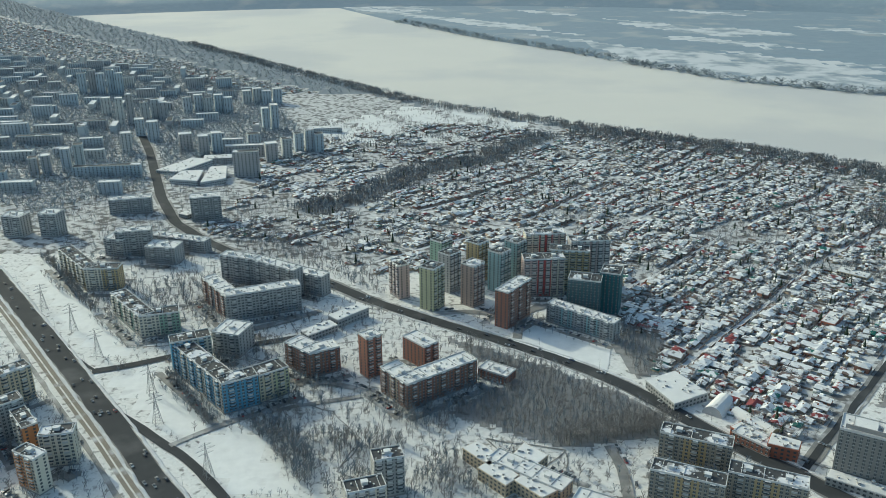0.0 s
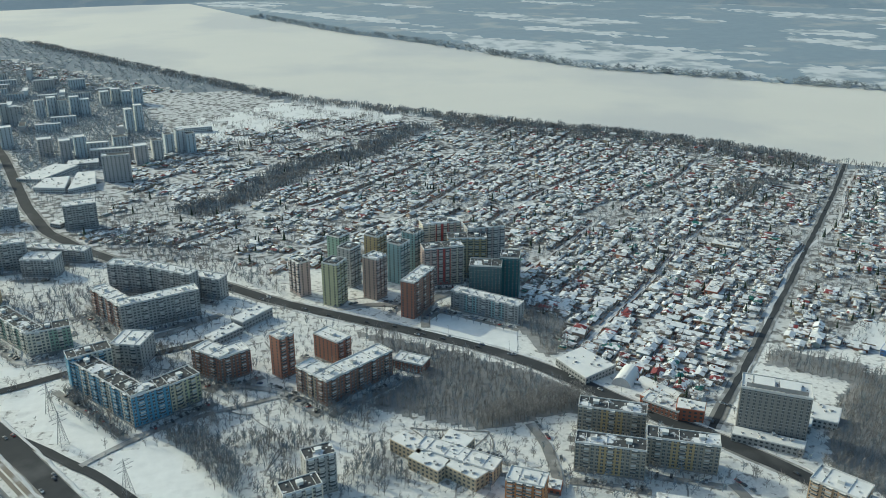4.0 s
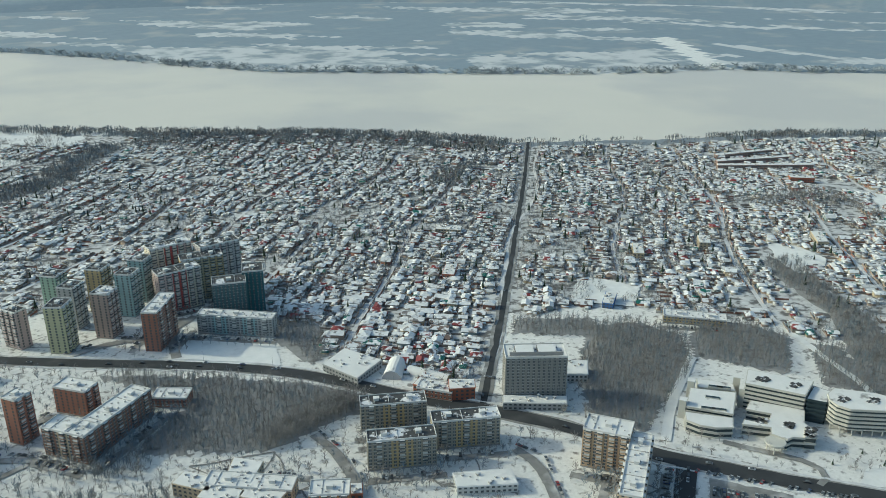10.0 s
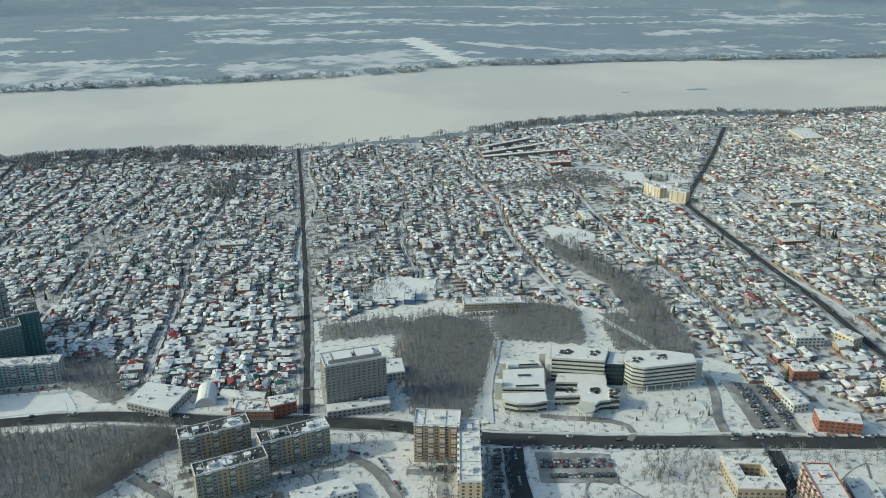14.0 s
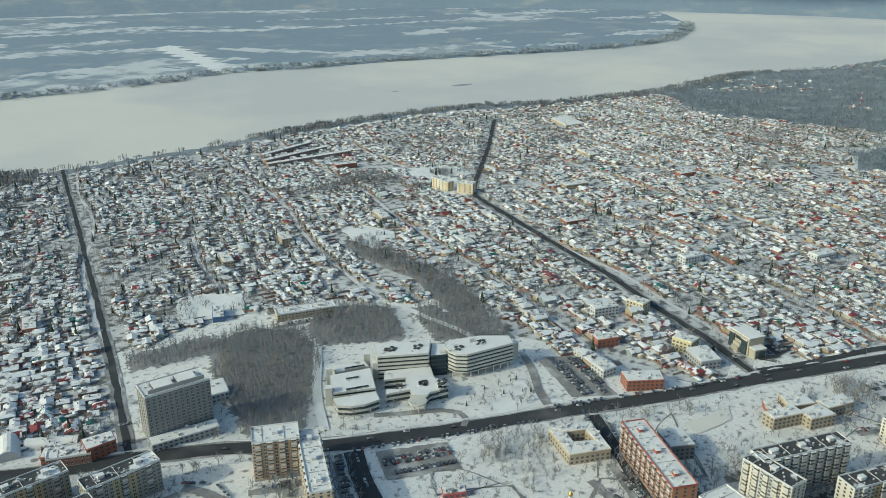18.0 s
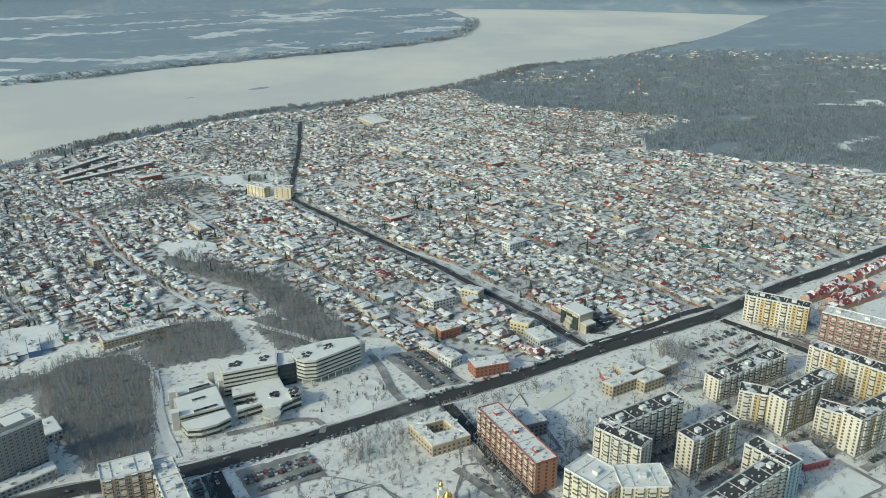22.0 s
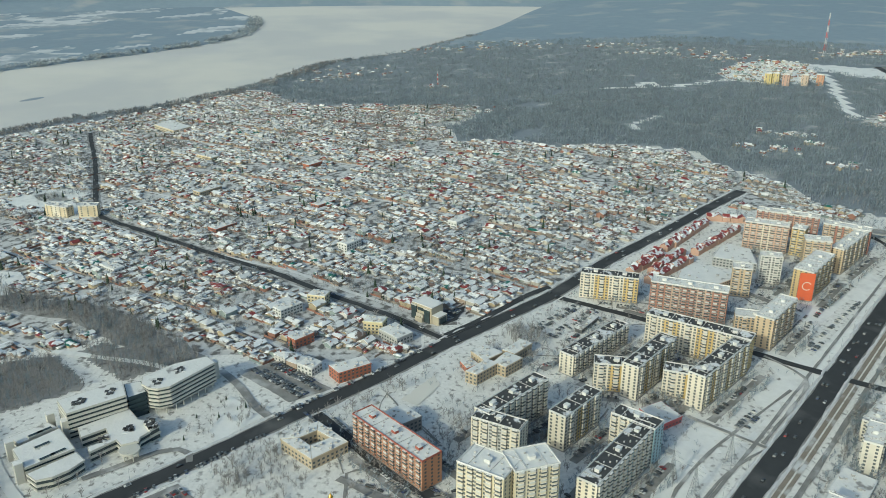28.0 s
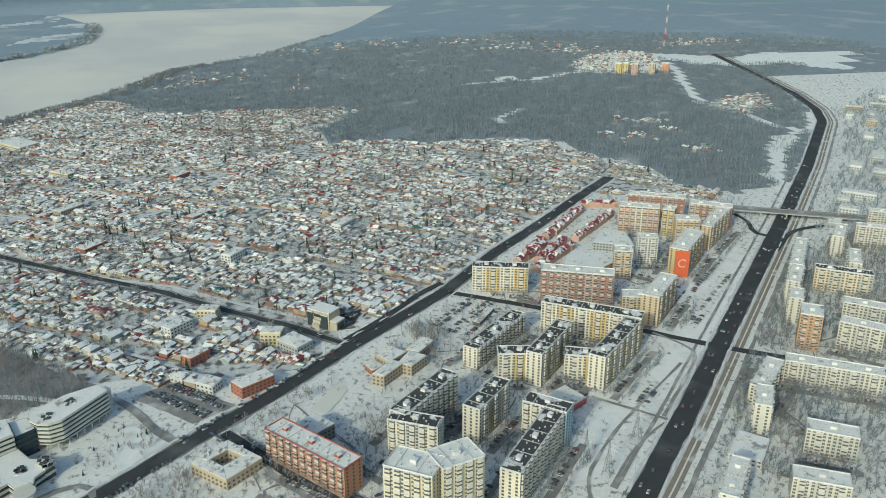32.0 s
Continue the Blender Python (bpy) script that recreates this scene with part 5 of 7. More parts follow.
flat_hall("apartment_house", [(502, 214), (515, 200), (522, 207), (509, 221)], 8, BRICK_W, "red-brick town house with a snowy roof")
flat_hall("apartment_house", [(556, 232), (572, 215), (580, 223), (564, 240)], 9, WHITE_W, "white town house with stepped roof")
flat_hall("pavilion", [(382, -65), (372, -48), (393, -38), (402, -56)], 5, (0.45, 0.12, 0.12), "low market hall with a snowy roof and red trim")
flat_hall("mall", [(687, -203), (696, -214), (680, -232), (640, -223), (660, -186)], 9, GREY_W, "large low mall with a snowy roof")
flat_hall("mall", [(630, -144), (645, -163), (621, -193), (606, -186), (592, -164), (606, -132)], 9, (0.50, 0.40, 0.34), "low mall wing with a snowy roof")
flat_hall("school", [(444, 81), (438, 73), (455, 55), (462, 63)], 9.4, TAN_W, "tan three-storey school wing with a snowy roof")
flat_hall("school", [(457, 59), (449, 50), (463, 35), (473, 47)], 9.0, TAN_W, "tan school centre wing with a snowy roof")
flat_hall("school", [(470, 40), (487, 24), (495, 32), (477, 49)], 8.6, TAN_W, "tan school end wing with a snowy roof")
flat_hall("school", [(477, 74), (461, 65), (474, 49), (488, 62)], 8.2, TAN_W, "tan school back wing with a snowy roof")
flat_hall("school", [(468, 83), (457, 79), (464, 69), (474, 74)], 4.0, BRICK_W, "low brick school annex with a snowy roof")
flat_hall("carport", [(522, -18), (517, -23), (542, -43), (547, -38)], 3.6, (0.12, 0.12, 0.12), "long dark carport with a snowy roof")
cl = [(363, 209), (340, 187), (358, 165), (383, 186)]
ct = [(364, 197), (355, 189), (363, 177), (372, 186)]
for k in range(4):
    m = (k + 1) % 4
    flat_hall("clinic", [cl[k], cl[m], ct[m], ct[k]], 8.0 + 0.15 * k, TAN_W, "tan clinic wing round a small court", rim=0.2)
flat_hall("kiosk", [(280, 249), (274, 245), (283, 234), (288, 237)], 4, (0.42, 0.12, 0.12), "small shop with red trim and a snowy roof")
flat_hall("annex", [(372, 130), (388, 142), (398, 128), (382, 116)], 11, (0.30, 0.28, 0.26), "grey annex behind the orange block")
flat_hall("shop", [(421, 542), (440, 558), (446, 550), (427, 534)], 6, BLUE_W, "low building with a bright blue front")
flat_hall("warehouse", [(296, -127), (318, -148), (304, -162), (283, -143)], 6, WHITE_W, "low white shop hall with a snowy roof")
flat_hall("annex", [(-100, 665), (-76, 690), (-66, 680), (-90, 655)], 8, GREY_W, "low commercial building with a snowy roof")
flat_hall("annex", [(-120, 640), (-98, 660), (-90, 650), (-112, 630)], 6, GREY_W, "low grey commercial building")
flat_hall("mall", [(-419, 1200), (-385, 1268), (-350, 1256), (-384, 1190)], 7, WHITE_W, "wide white-roofed market hall")
flat_hall("mall", [(-381, 1139), (-376, 1180), (-345, 1185), (-340, 1130)], 8, WHITE_W, "wide store hall with a white roof")
flat_hall("mall", [(-336, 1130), (-341, 1210), (-318, 1212), (-305, 1150)], 8, WHITE_W, "long store hall with a white roof")
flat_hall("annex", [(-372, 1290), (-330, 1296), (-326, 1275), (-368, 1269)], 9, GREY_W, "low commercial hall with a snowy roof")
flat_hall("annex", [(-320, 975), (-300, 1010), (-288, 1003), (-308, 968)], 6, GREY_W, "long narrow store with a snowy roof")

# a long arched hangar and a long gabled shed
def vault(name, x, y, rot, L, w, h, label, wall):
    ob = thing(name, x, y, rot, label, "hangar")
    s = Shape()
    n = 10
    for k in range(n):
        a, b = math.pi * k / n, math.pi * (k + 1) / n
        s.face([(-L / 2, w / 2 * math.cos(a), h * math.sin(a)), (L / 2, w / 2 * math.cos(a), h * math.sin(a)), (L / 2, w / 2 * math.cos(b), h * math.sin(b)), (-L / 2, w / 2 * math.cos(b), h * math.sin(b))])
    part("roof", s, ROOF_SNOW, ob, "curved snowy roof")
    for e in (-1, 1):
        s = Shape()
        s.face([(e * (L / 2 - 0.3), w / 2 * math.cos(math.pi * k / n), h * math.sin(math.pi * k / n)) for k in range(n + 1)])
        part("end_wall", s, wall, ob)
    return ob


vault("hangar", 197, 526, 50, 24, 15, 8, "arched white hangar beside the road", paint(0.5, 0.5, 0.5))
vault("shed", 216, 507, -57, 34, 10, 5, "long low arched shed with a tan end", paint(0.5, 0.42, 0.28))

# ---- office with dark frame at the avenue's corner ----
biz = thing("business_centre", 547, 108, math.degrees(math.atan2(21, 20)) + 180, "stone-clad business centre with tall dark glass fronts", "building")
STONE = paint(0.44, 0.39, 0.30)
for nm, q, m in (("wall", (-14, 0, -2, 8, 15, 15), STONE), ("roof", (-14.4, -0.4, 15, 8.4, 15.4, 15.6), ROOF_SNOW), ("side_wing", (8, 1, -2, 15, 12, 8), STONE), ("roof", (7.9, 0.7, 8, 15.3, 12.3, 8.5), ROOF_SNOW),
                 ("glass_front", (-14.3, -1.2, 0.3, -8.6, -0.02, 13), DARK_GLASS), ("glass_front", (0.4, -1.2, 0.3, 6.4, -0.02, 12.5), DARK_GLASS), ("glass_front", (15.02, 2, 1, 15.5, 11, 6.5), DARK_GLASS), ("window_band", (-8, -0.25, 9.5, 0, -0.02, 12.2), DARK_GLASS),
                 ("frame", (-14.8, -1.5, 13, -8.2, -0.02, 13.9), paint(0.6, 0.57, 0.5)), ("frame", (0, -1.5, 12.5, 6.8, -0.02, 13.4), paint(0.6, 0.57, 0.5)), ("terrace", (-8, -3.4, -1, -0.2, -0.02, 4.2), STONE), ("terrace", (-8, -2.0, 4.2, -0.2, -0.02, 7.2), paint(0.5, 0.46, 0.38))):
    s = Shape()
    s.box(*q)
    part(nm, s, m, biz)
PLOTS.append([(562, 123), (528, 90), (542, 78), (575, 110)])

# ---- church with gilded domes ----
church = thing("church", 283, 166, 35, "white church with gilded onion domes", "church")
s = Shape()
s.box(-8, -6, -2, 8, 6, 10, 0, 1)
part("nave", s, [paint(0.64, 0.63, 0.60), ROOF_SNOW], church)
for x, y, r, z in ((0, 0, 2.4, 13), (9.5, 0, 1.3, 16), (-5, -4, 1.0, 11), (-5, 4, 1.0, 11), (5, -4, 1.0, 11), (5, 4, 1.0, 11)):
    s = Shape()
    s.turned([(r * 0.8, 8), (r * 0.8, z)], 12, 0, x, y)
    d = part("drum", s, paint(0.64, 0.63, 0.60), church)
    s = Shape()
    s.turned([(r * 0.8, z), (r * 1.1, z + r * 0.5), (r * 1.12, z + r), (r * 0.8, z + r * 1.6), (r * 0.3, z + r * 2.2), (0.08, z + r * 2.9), (0.06, z + r * 3.6)], 14, 0, x, y)
    dome = new("dome", s.mesh("dome", GOLD, smooth=True))
    dome.parent = d
s = Shape()
s.box(8, -1.8, -2, 11.5, 1.8, 14)
part("bell_tower", s, paint(0.64, 0.63, 0.60), church)

# ---- coloured end walls ----
for (ax, ay), (bx, by), h, col, lab in (((573.0, -234.0), (570.2, -245.0), 28, (0.62, 0.13, 0.06), "orange-red end wall with a round pale emblem"),):
    d = Vector((bx - ax, by - ay)).normalized()
    o = Vector((d.y, -d.x))
    o = o if o.dot(Vector((-1, 0.4))) > 0 else -o
    ob = thing("wall_sign", ax, ay, math.degrees(math.atan2(by - ay, bx - ax)), lab, "sign", z=0)
    s = Shape()
    L = math.hypot(bx - ax, by - ay) + 1
    s.box(-1, -0.9, 2, L, -0.5, h + 0.5, bottom=True)
    part("panel", s, paint(*col), ob)
    s = Shape()
    for k in range(14):
        a, b = 2 * math.pi * k / 18 + 0.6, 2 * math.pi * (k + 1) / 18 + 0.6
        s.face([(L / 2 + r * math.cos(w), -0.96, 16 + r * math.sin(w)) for r, w in ((4.2, a), (4.2, b), (3.4, b), (3.4, a))])
    part("emblem", s, paint(0.7, 0.6, 0.5), ob)

# ---- rows of terraced houses with red roofs ----
RED_ROOF = ROOFS[4]
tw, tr = gabled(8.3, 9, 5.6, 2.8, 0.2)
TW, TR = tw.mesh("wall", paint(0.52, 0.34, 0.26)), tr.mesh("roof", RED_ROOF)
for (ax, ay), (bx, by) in (((712, -161), (780, -221)), ((688, -177), (757, -249)), ((796, -227), (784, -270)), ((657, -111), (695, -142)), ((618, -108), (672, -167)), ((640, -96), (682, -140)), ((700, -148), (770, -210)), ((640, -118), (690, -165))):
    L = math.hypot(bx - ax, by - ay)
    n = max(2, int(L / 8.5))
    for k in range(n):
        f = (k + 0.5) / n
        ob = thing("terraced_house", ax + (bx - ax) * f, ay + (by - ay) * f, math.degrees(math.atan2(by - ay, bx - ax)) + (90 if k % 3 == 1 else 0), "brick terraced house with a steep red roof", "house", "terraced houses with red roofs")
        part("wall", TW, None, ob)
        part("roof", TR, None, ob)

# ---- far quarters beyond the main road, and works beside the highway ----
rf = random.Random(12)
# Pale, mostly bluish wall colours: distance haze painted into the far blocks.
HAZE_WALLS = ((0.52, 0.55, 0.57), (0.56, 0.56, 0.54), (0.46, 0.44, 0.43), (0.50, 0.55, 0.58))


def far_block(ax, ay, bx, by, depth, h, tall):
    slab(ax, ay, bx, by, depth, h, [rf.choice(HAZE_WALLS)], every=5.0, stacks=0, heads=False, ends=False, roof=rf.random() < 0.3, group="distant apartment blocks",
         label="distant pale tower block of the western quarter" if tall else "distant pale panel block of the western quarter")


def tower_row(ax, ay, bx, by, n, h):
    """A chain of towers between two points."""
    for k in range(n):
        x, y = ax + (bx - ax) * (k + 0.5) / n, ay + (by - ay) * (k + 0.5) / n + 8 * (k % 2)
        e = 0.4 * (bx - ax) / n
        far_block(x - e, y - e * 0.35, x + e, y + e * 0.35, 17, h * (0.94 + 0.12 * (k % 2)), True)


tower_row(-829, 1937, -725, 1941, 5, 51)
tower_row(-674, 1664, -653, 1667, 1, 38)
tower_row(-610, 1571, -578, 1576, 2, 53)
tower_row(-582, 1620, -530, 1629, 3, 38)
tower_row(-529, 1718, -429, 1735, 5, 35)
tower_row(-432, 1829, -346, 1827, 4, 30)
tower_row(-335, 1557, -305, 1562, 2, 44)
tower_row(-541, 1468, -522, 1471, 1, 32)
tower_row(-504, 1421, -482, 1425, 1, 37)
tower_row(-428, 1346, -404, 1350, 1, 32)
tower_row(-390, 1321, -352, 1326, 2, 34)
tower_row(-326, 1384, -301, 1388, 1, 27)
tower_row(-278, 1293, -256, 1296, 1, 31)
tower_row(-256, 1318, -238, 1320, 1, 34)
tower_row(-245, 1372, -196, 1379, 3, 33)
tower_row(-514, 1325, -495, 1328, 1, 34)
tower_row(-551, 1188, -520, 1192, 2, 36)
tower_row(-585, 1159, -556, 1162, 2, 26)
for q in ((-360, 1356, -327, 1361, 12, 21), (-302, 1187, -266, 1191, 14, 37), (-347, 1322, -277, 1332, 12, 18), (-523, 1159, -431, 1171, 12, 16), (-665, 1238, -617, 1244, 12, 16), (-699, 1363, -629, 1373, 12, 16),
          (-723, 1477, -657, 1487, 12, 13), (-785, 1483, -748, 1489, 12, 16), (-678, 1512, -611, 1523, 12, 15), (-452, 1068, -424, 1072, 12, 17), (-582, 1069, -540, 1073, 12, 12)):
    far_block(*q, False)
TAKEN = [ob.matrix_basis.translation for ob in scene.objects if ob.parent is None and ob.get("category") == "building"]
for p in scatter(FAR_CITY, 66, 41, 0.35):
    if min(abs(float(off_line(np.array(p[0]), np.array(p[1]), line))) for line in (MAIN, HIGHWAY)) < 36 or any(math.hypot(p[0] - f.x, p[1] - f.y) < 58 for f in TAKEN):
        continue
    if p[0] > -330 and p[1] < 1500 or p[0] > -420 and p[1] > 1500:
        continue
    a = 0.2 + (1.57 if rf.random() < 0.4 else 0)
    L = rf.uniform(26, 50)
    far_block(p[0] - L / 2 * math.cos(a), p[1] - L / 2 * math.sin(a), p[0] + L / 2 * math.cos(a), p[1] + L / 2 * math.sin(a), 11, rf.choice((13, 15, 15, 24)), False)
flat_hall("warehouse", [(-253, 1570), (-194, 1580), (-188, 1562), (-247, 1552)], 9, WHITE_W, "long low hall with a snowy roof beside fields")
slab(920, 569, 906, 538, 12, 15, [CREAM, WHITE_P], stacks=0, every=6.0, label="long pale apartment block beside the avenue bend")
slab(904, 523, 905, 500, 12, 15, [CREAM], stacks=0, every=6.0, label="pale apartment block at the avenue bend")
rq = random.Random(77)
for x, y, w, d, h in ((700, 420, 26, 12, 7), (815, 330, 30, 14, 6), (760, 560, 34, 12, 8), (880, 220, 28, 12, 6), (980, 380, 36, 14, 7), (640, 620, 22, 12, 9), (560, 640, 30, 11, 7), (1080, 250, 26, 12, 8), (1180, 420, 34, 14, 7), (720, 180, 22, 12, 10), (790, 60, 26, 12, 8), (350, 690, 26, 12, 7), (430, 820, 30, 14, 6), (1000, 760, 34, 12, 8)):
    a = math.atan2(U[1], U[0]) + (1.57 if rq.random() < 0.5 else 0)
    c, s0 = math.cos(a), math.sin(a)
    flat_hall("apartment_house", [(x + p * c - q * s0, y + p * s0 + q * c) for p, q in ((-w / 2, -d / 2), (w / 2, -d / 2), (w / 2, d / 2), (-w / 2, d / 2))], h, rq.choice((TAN_W, BRICK_W, WHITE_W, (0.52, 0.44, 0.30))), "larger flat-roofed house among small private houses")
for (ax, ay), (bx, by) in (((1016, 937), (1124, 912)), ((990, 912), (1107, 871)), ((968, 890), (1096, 813))):
    d = Vector((by - ay, ax - bx)).normalized() * 9
    flat_hall("terrace", [(ax, ay), (bx, by), (bx + d.x, by + d.y), (ax + d.x, ay + d.y)], 7, (0.34, 0.24, 0.20), "long row of brick terraced houses under snow")
flat_hall("school", [(1449, 571), (1486, 551), (1432, 500), (1400, 525)], 8, (0.52, 0.46, 0.34), "large pale school among the houses")
for k, (x, y) in enumerate(((1593, -634), (1591, -649), (1576, -664), (1569, -700), (1571, -733))):
    slab(x - 4, y - 5, x + 4, y + 6, 10, 22, [((0.56, 0.46, 0.22), (0.56, 0.47, 0.25), (0.50, 0.34, 0.28), (0.52, 0.42, 0.34), (0.52, 0.30, 0.20))[k]], stacks=0, every=6.0, heads=False, label="bright new apartment block beyond the forest", group="distant apartment blocks")
WORKS = [(640, -440), (790, -575), (990, -740), (1200, -900), (1330, -1060), (1000, -1150), (700, -800), (560, -520)]
for p in scatter(WORKS, 62, 43, 0.3):
    if abs(float(off_line(np.array(p[0]), np.array(p[1]), HIGHWAY))) < 45:
        continue
    a, w, d = -0.72 + (1.57 if rf.random() < 0.4 else 0), rf.uniform(16, 44), rf.uniform(10, 20)
    c, s0 = math.cos(a), math.sin(a)
    pts = [(p[0] + x * c - y * s0, p[1] + x * s0 + y * c) for x, y in ((-w / 2, -d / 2), (w / 2, -d / 2), (w / 2, d / 2), (-w / 2, d / 2))]
    flat_hall("warehouse", pts, rf.uniform(5, 11), rf.choice((WHITE_W, GREY_W, TAN_W, GREY_W)), "flat-roofed works building under deep snow")
PANEL = "pale panel blocks beside the highway"
for q, h, roof in (((582, -383, 523, -336), 24, 0), ((521, -337, 488, -309), 24, 0), ((475, -304, 456, -290), 24, 0), ((550, -405, 518, -382), 24, 0), ((604, -456, 575, -500), 24, 0), ((608, -449, 577, -421), 24, 0), ((518, -346, 489, -386), 22, 1),
                   ((336, -183, 313, -167), 24, 0), ((264, -120, 233, -94), 24, 0), ((640, -500, 615, -545), 24, 0), ((470, -400, 440, -450), 22, 1)):
    slab(*q, 11, h, [CREAM, (0.50, 0.47, 0.40)] if roof else [(0.60, 0.565, 0.49), (0.52, 0.505, 0.46)], roof=roof, label="pale panel apartment block with loggias and snowy roof", group=PANEL)

# ---- overpass across the highway ----
bridge = thing("overpass", 692, -462, math.degrees(math.atan2(149, 79)), "concrete road overpass across the highway", "bridge", z=0)
s = Shape()
s.box(-110, -7, 6.0, 110, 7, 7.2, 0, 1, True)
part("deck", s, [CONCRETE, SLUSH], bridge)
for y in (-7, 7):
    s = Shape()
    s.box(-110, y - 0.2, 7.2, 110, y + 0.2, 8.2)
    part("railing", s, METAL, bridge)
for x in (-80, -50, -22, 22, 50, 80):
    s = Shape()
    s.box(x - 0.8, -5, -1, x + 0.8, 5, 6)
    part("pier", s, CONCRETE, bridge)


# ---- woods, gardens and bushes ----
TREES = [bare_tree(11 + k, 9, 110, 0.28, 0.026) for k in range(4)]
LIGHT_TREES = [light_tree(31 + k, 8, 20, 0.21, 0.024, 1.5) for k in range(3)]
CLUMP = light_tree(51, 4, 9, 0.42, 0.18)
YARD_TREES = [light_tree(71 + k, 6, 11, 0.36, 0.05) for k in range(3)]
woods = np.concatenate([scatter(WOOD_ROAD, 3.9, 1), scatter(WOOD_HOTEL, 3.4, 2), scatter(WOOD_STRIP, 3.7, 3), scatter(WOOD_BEND, 3.9, 9), scatter(WOOD_BELT, 4.2, 10), along(RAVINE, 17, 3.8, 4), along([(824, 759), (859, 715), (942, 689), (944, 633), (911, 578)], 15, 5.0, 14), scatter([(866, 738), (912, 758), (986, 719), (972, 652), (882, 640), (834, 689)], 6.0, 7), scatter([(1337, 548), (1387, 535), (1375, 493), (1277, 472), (1240, 499)], 7.0, 8), scatter(SCRUB, 9.0, 5), scatter(WOOD_FIELD, 4.0, 6)])
woods = clear(woods)


def carpet(poly, mater, lift, label, cell=4.0):
    """A ragged ground cover made of small cells inside a polygon."""
    q = np.array(poly)
    xs, ys = np.arange(q[:, 0].min() - 8, q[:, 0].max() + 8, cell), np.arange(q[:, 1].min() - 8, q[:, 1].max() + 8, cell)
    X, Y = np.meshgrid(xs, ys)
    J = np.array([noise.noise_vector(Vector((x / 13, y / 13, 6.6)))[:2] for x, y in zip(X.ravel(), Y.ravel())])
    GX, GY = X.ravel() + 1.6 * J[:, 0], Y.ravel() + 1.6 * J[:, 1]
    m = len(xs)
    i = (np.arange(len(ys) - 1)[:, None] * m + np.arange(m - 1)[None]).ravel()
    i = i[inside(X.ravel()[i] + cell / 2 + 5 * J[i, 0], Y.ravel()[i] + cell / 2 + 5 * J[i, 1], poly)]
    v = np.stack([GX, GY, height(GX, GY) + lift], 1).tolist()
    tagged(new("ground", mesh_of("ground", v, np.stack([i, i + 1, i + m + 1, i + m], 1).tolist(), [mater])), label, "ground", "", "structure")


for k, poly in enumerate((WOOD_ROAD, WOOD_HOTEL, WOOD_STRIP, WOOD_BEND, WOOD_BELT, WOOD_FIELD)):
    carpet(poly, WOOD_FLOOR, 0.15 + 0.03 * k, "leaf-strewn thin snow under bare trees")
strip("ground", RAVINE, 34, WOOD_FLOOR, 0.2, "wooded ravine floor with thin snow", "ground", rag=6.0)
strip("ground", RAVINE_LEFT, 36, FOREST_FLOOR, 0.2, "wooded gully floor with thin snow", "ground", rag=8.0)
near_k = np.argsort(np.hypot(woods[:, 0] - 150, woods[:, 1] - 380))
TREE_MESH = [(t.mesh("trunk", BARK), c.mesh("crown", BARK)) for t, c in TREES]


def tree_thing(x, y, h, k, label="bare leafless deciduous tree standing in snow", group="bare trees"):
    ob = thing("tree", x, y, (k * 77) % 360, label, "tree", group)
    ob.scale = (h, h, h)
    for nm, me in zip(("trunk", "crown"), TREE_MESH[k % 4]):
        part(nm, me, None, ob)
    return ob


rt = np.random.default_rng(5)
YARD_DENSE = [light_tree(171 + k, 9, 26, 0.3, 0.045) for k in range(3)]
BUSH = light_tree(91, 5, 8, 0.6, 0.10)
for j, k in enumerate(near_k[:120]):
    tree_thing(*woods[k], rt.uniform(9, 14), j)


def grove(name, p, lo, hi, shapes, mats, label, seed, zf=None, wide=1.0):
    r = np.random.default_rng(seed)
    pick = r.integers(0, len(shapes), len(p))
    for k, s in enumerate(shapes):
        q = p[pick == k]
        if len(q):
            hgt = r.uniform(lo, hi, len(q))
            pos = np.stack([q[:, 0], q[:, 1], (height if zf is None else zf)(q[:, 0], q[:, 1])], 1)
            bulk(name, s.v, s.f, pos, r.uniform(0, 6.28, len(q)), hgt[:, None] * np.array((wide, wide, 1.0)), mats, label=label, category="trees", pick=r.integers(0, len(mats), len(q)))


grove("woodland", woods[near_k[120:]], 6.5, 12, LIGHT_TREES, [BARK, BARK, HAZE_BLUE_DARK], "dense leafless winter woodland", 11)
town = clear(np.concatenate([scatter(HOUSES, 6.2, 21), scatter(HOUSES_LEFT, 7.5, 22)]), False)
town = town[np.array([fbm(x, y, 55.0) + 0.7 * fbm(x, y + 700, 240.0, 2) for x, y in town]) > np.where((town[:, 0] < 760) & (town[:, 1] > 250), -0.16, -0.04)]
grove("garden_trees", town, 3.0, 9, YARD_TREES, [BARK, BARK, HAZE_BLUE_DARK], "bare fruit and shade trees among the houses", 12, wide=1.25)
city = clear(scatter(CITY, 8.2, 23))
away = np.min([np.abs(off_line(city[:, 0], city[:, 1], HIGHWAY))], 0)
city = city[(np.array([fbm(x, y, 70.0) for x, y in city]) > np.where((city[:, 1] > 500) & (city[:, 0] < 120) & (away > 70), -0.45, np.where((city[:, 1] > 370) & (city[:, 0] < 140) & (away > 70), 0.08, 0.0))) & (np.hypot(city[:, 0] + 50, city[:, 1] - 60) > 180)]
for poly in VERGES:
    city = city[~inside(city[:, 0], city[:, 1], poly)]
by = np.hypot(city[:, 0] + 50, city[:, 1] - 60) < 640
grove("street_trees", city[by], 4, 9.5, [light_tree(181 + k, 7, 16, 0.3, 0.05) for k in range(3)], [BARK, BARK, HAZE_BLUE_DARK], "bare bushy trees between the nearer apartment blocks", 63)
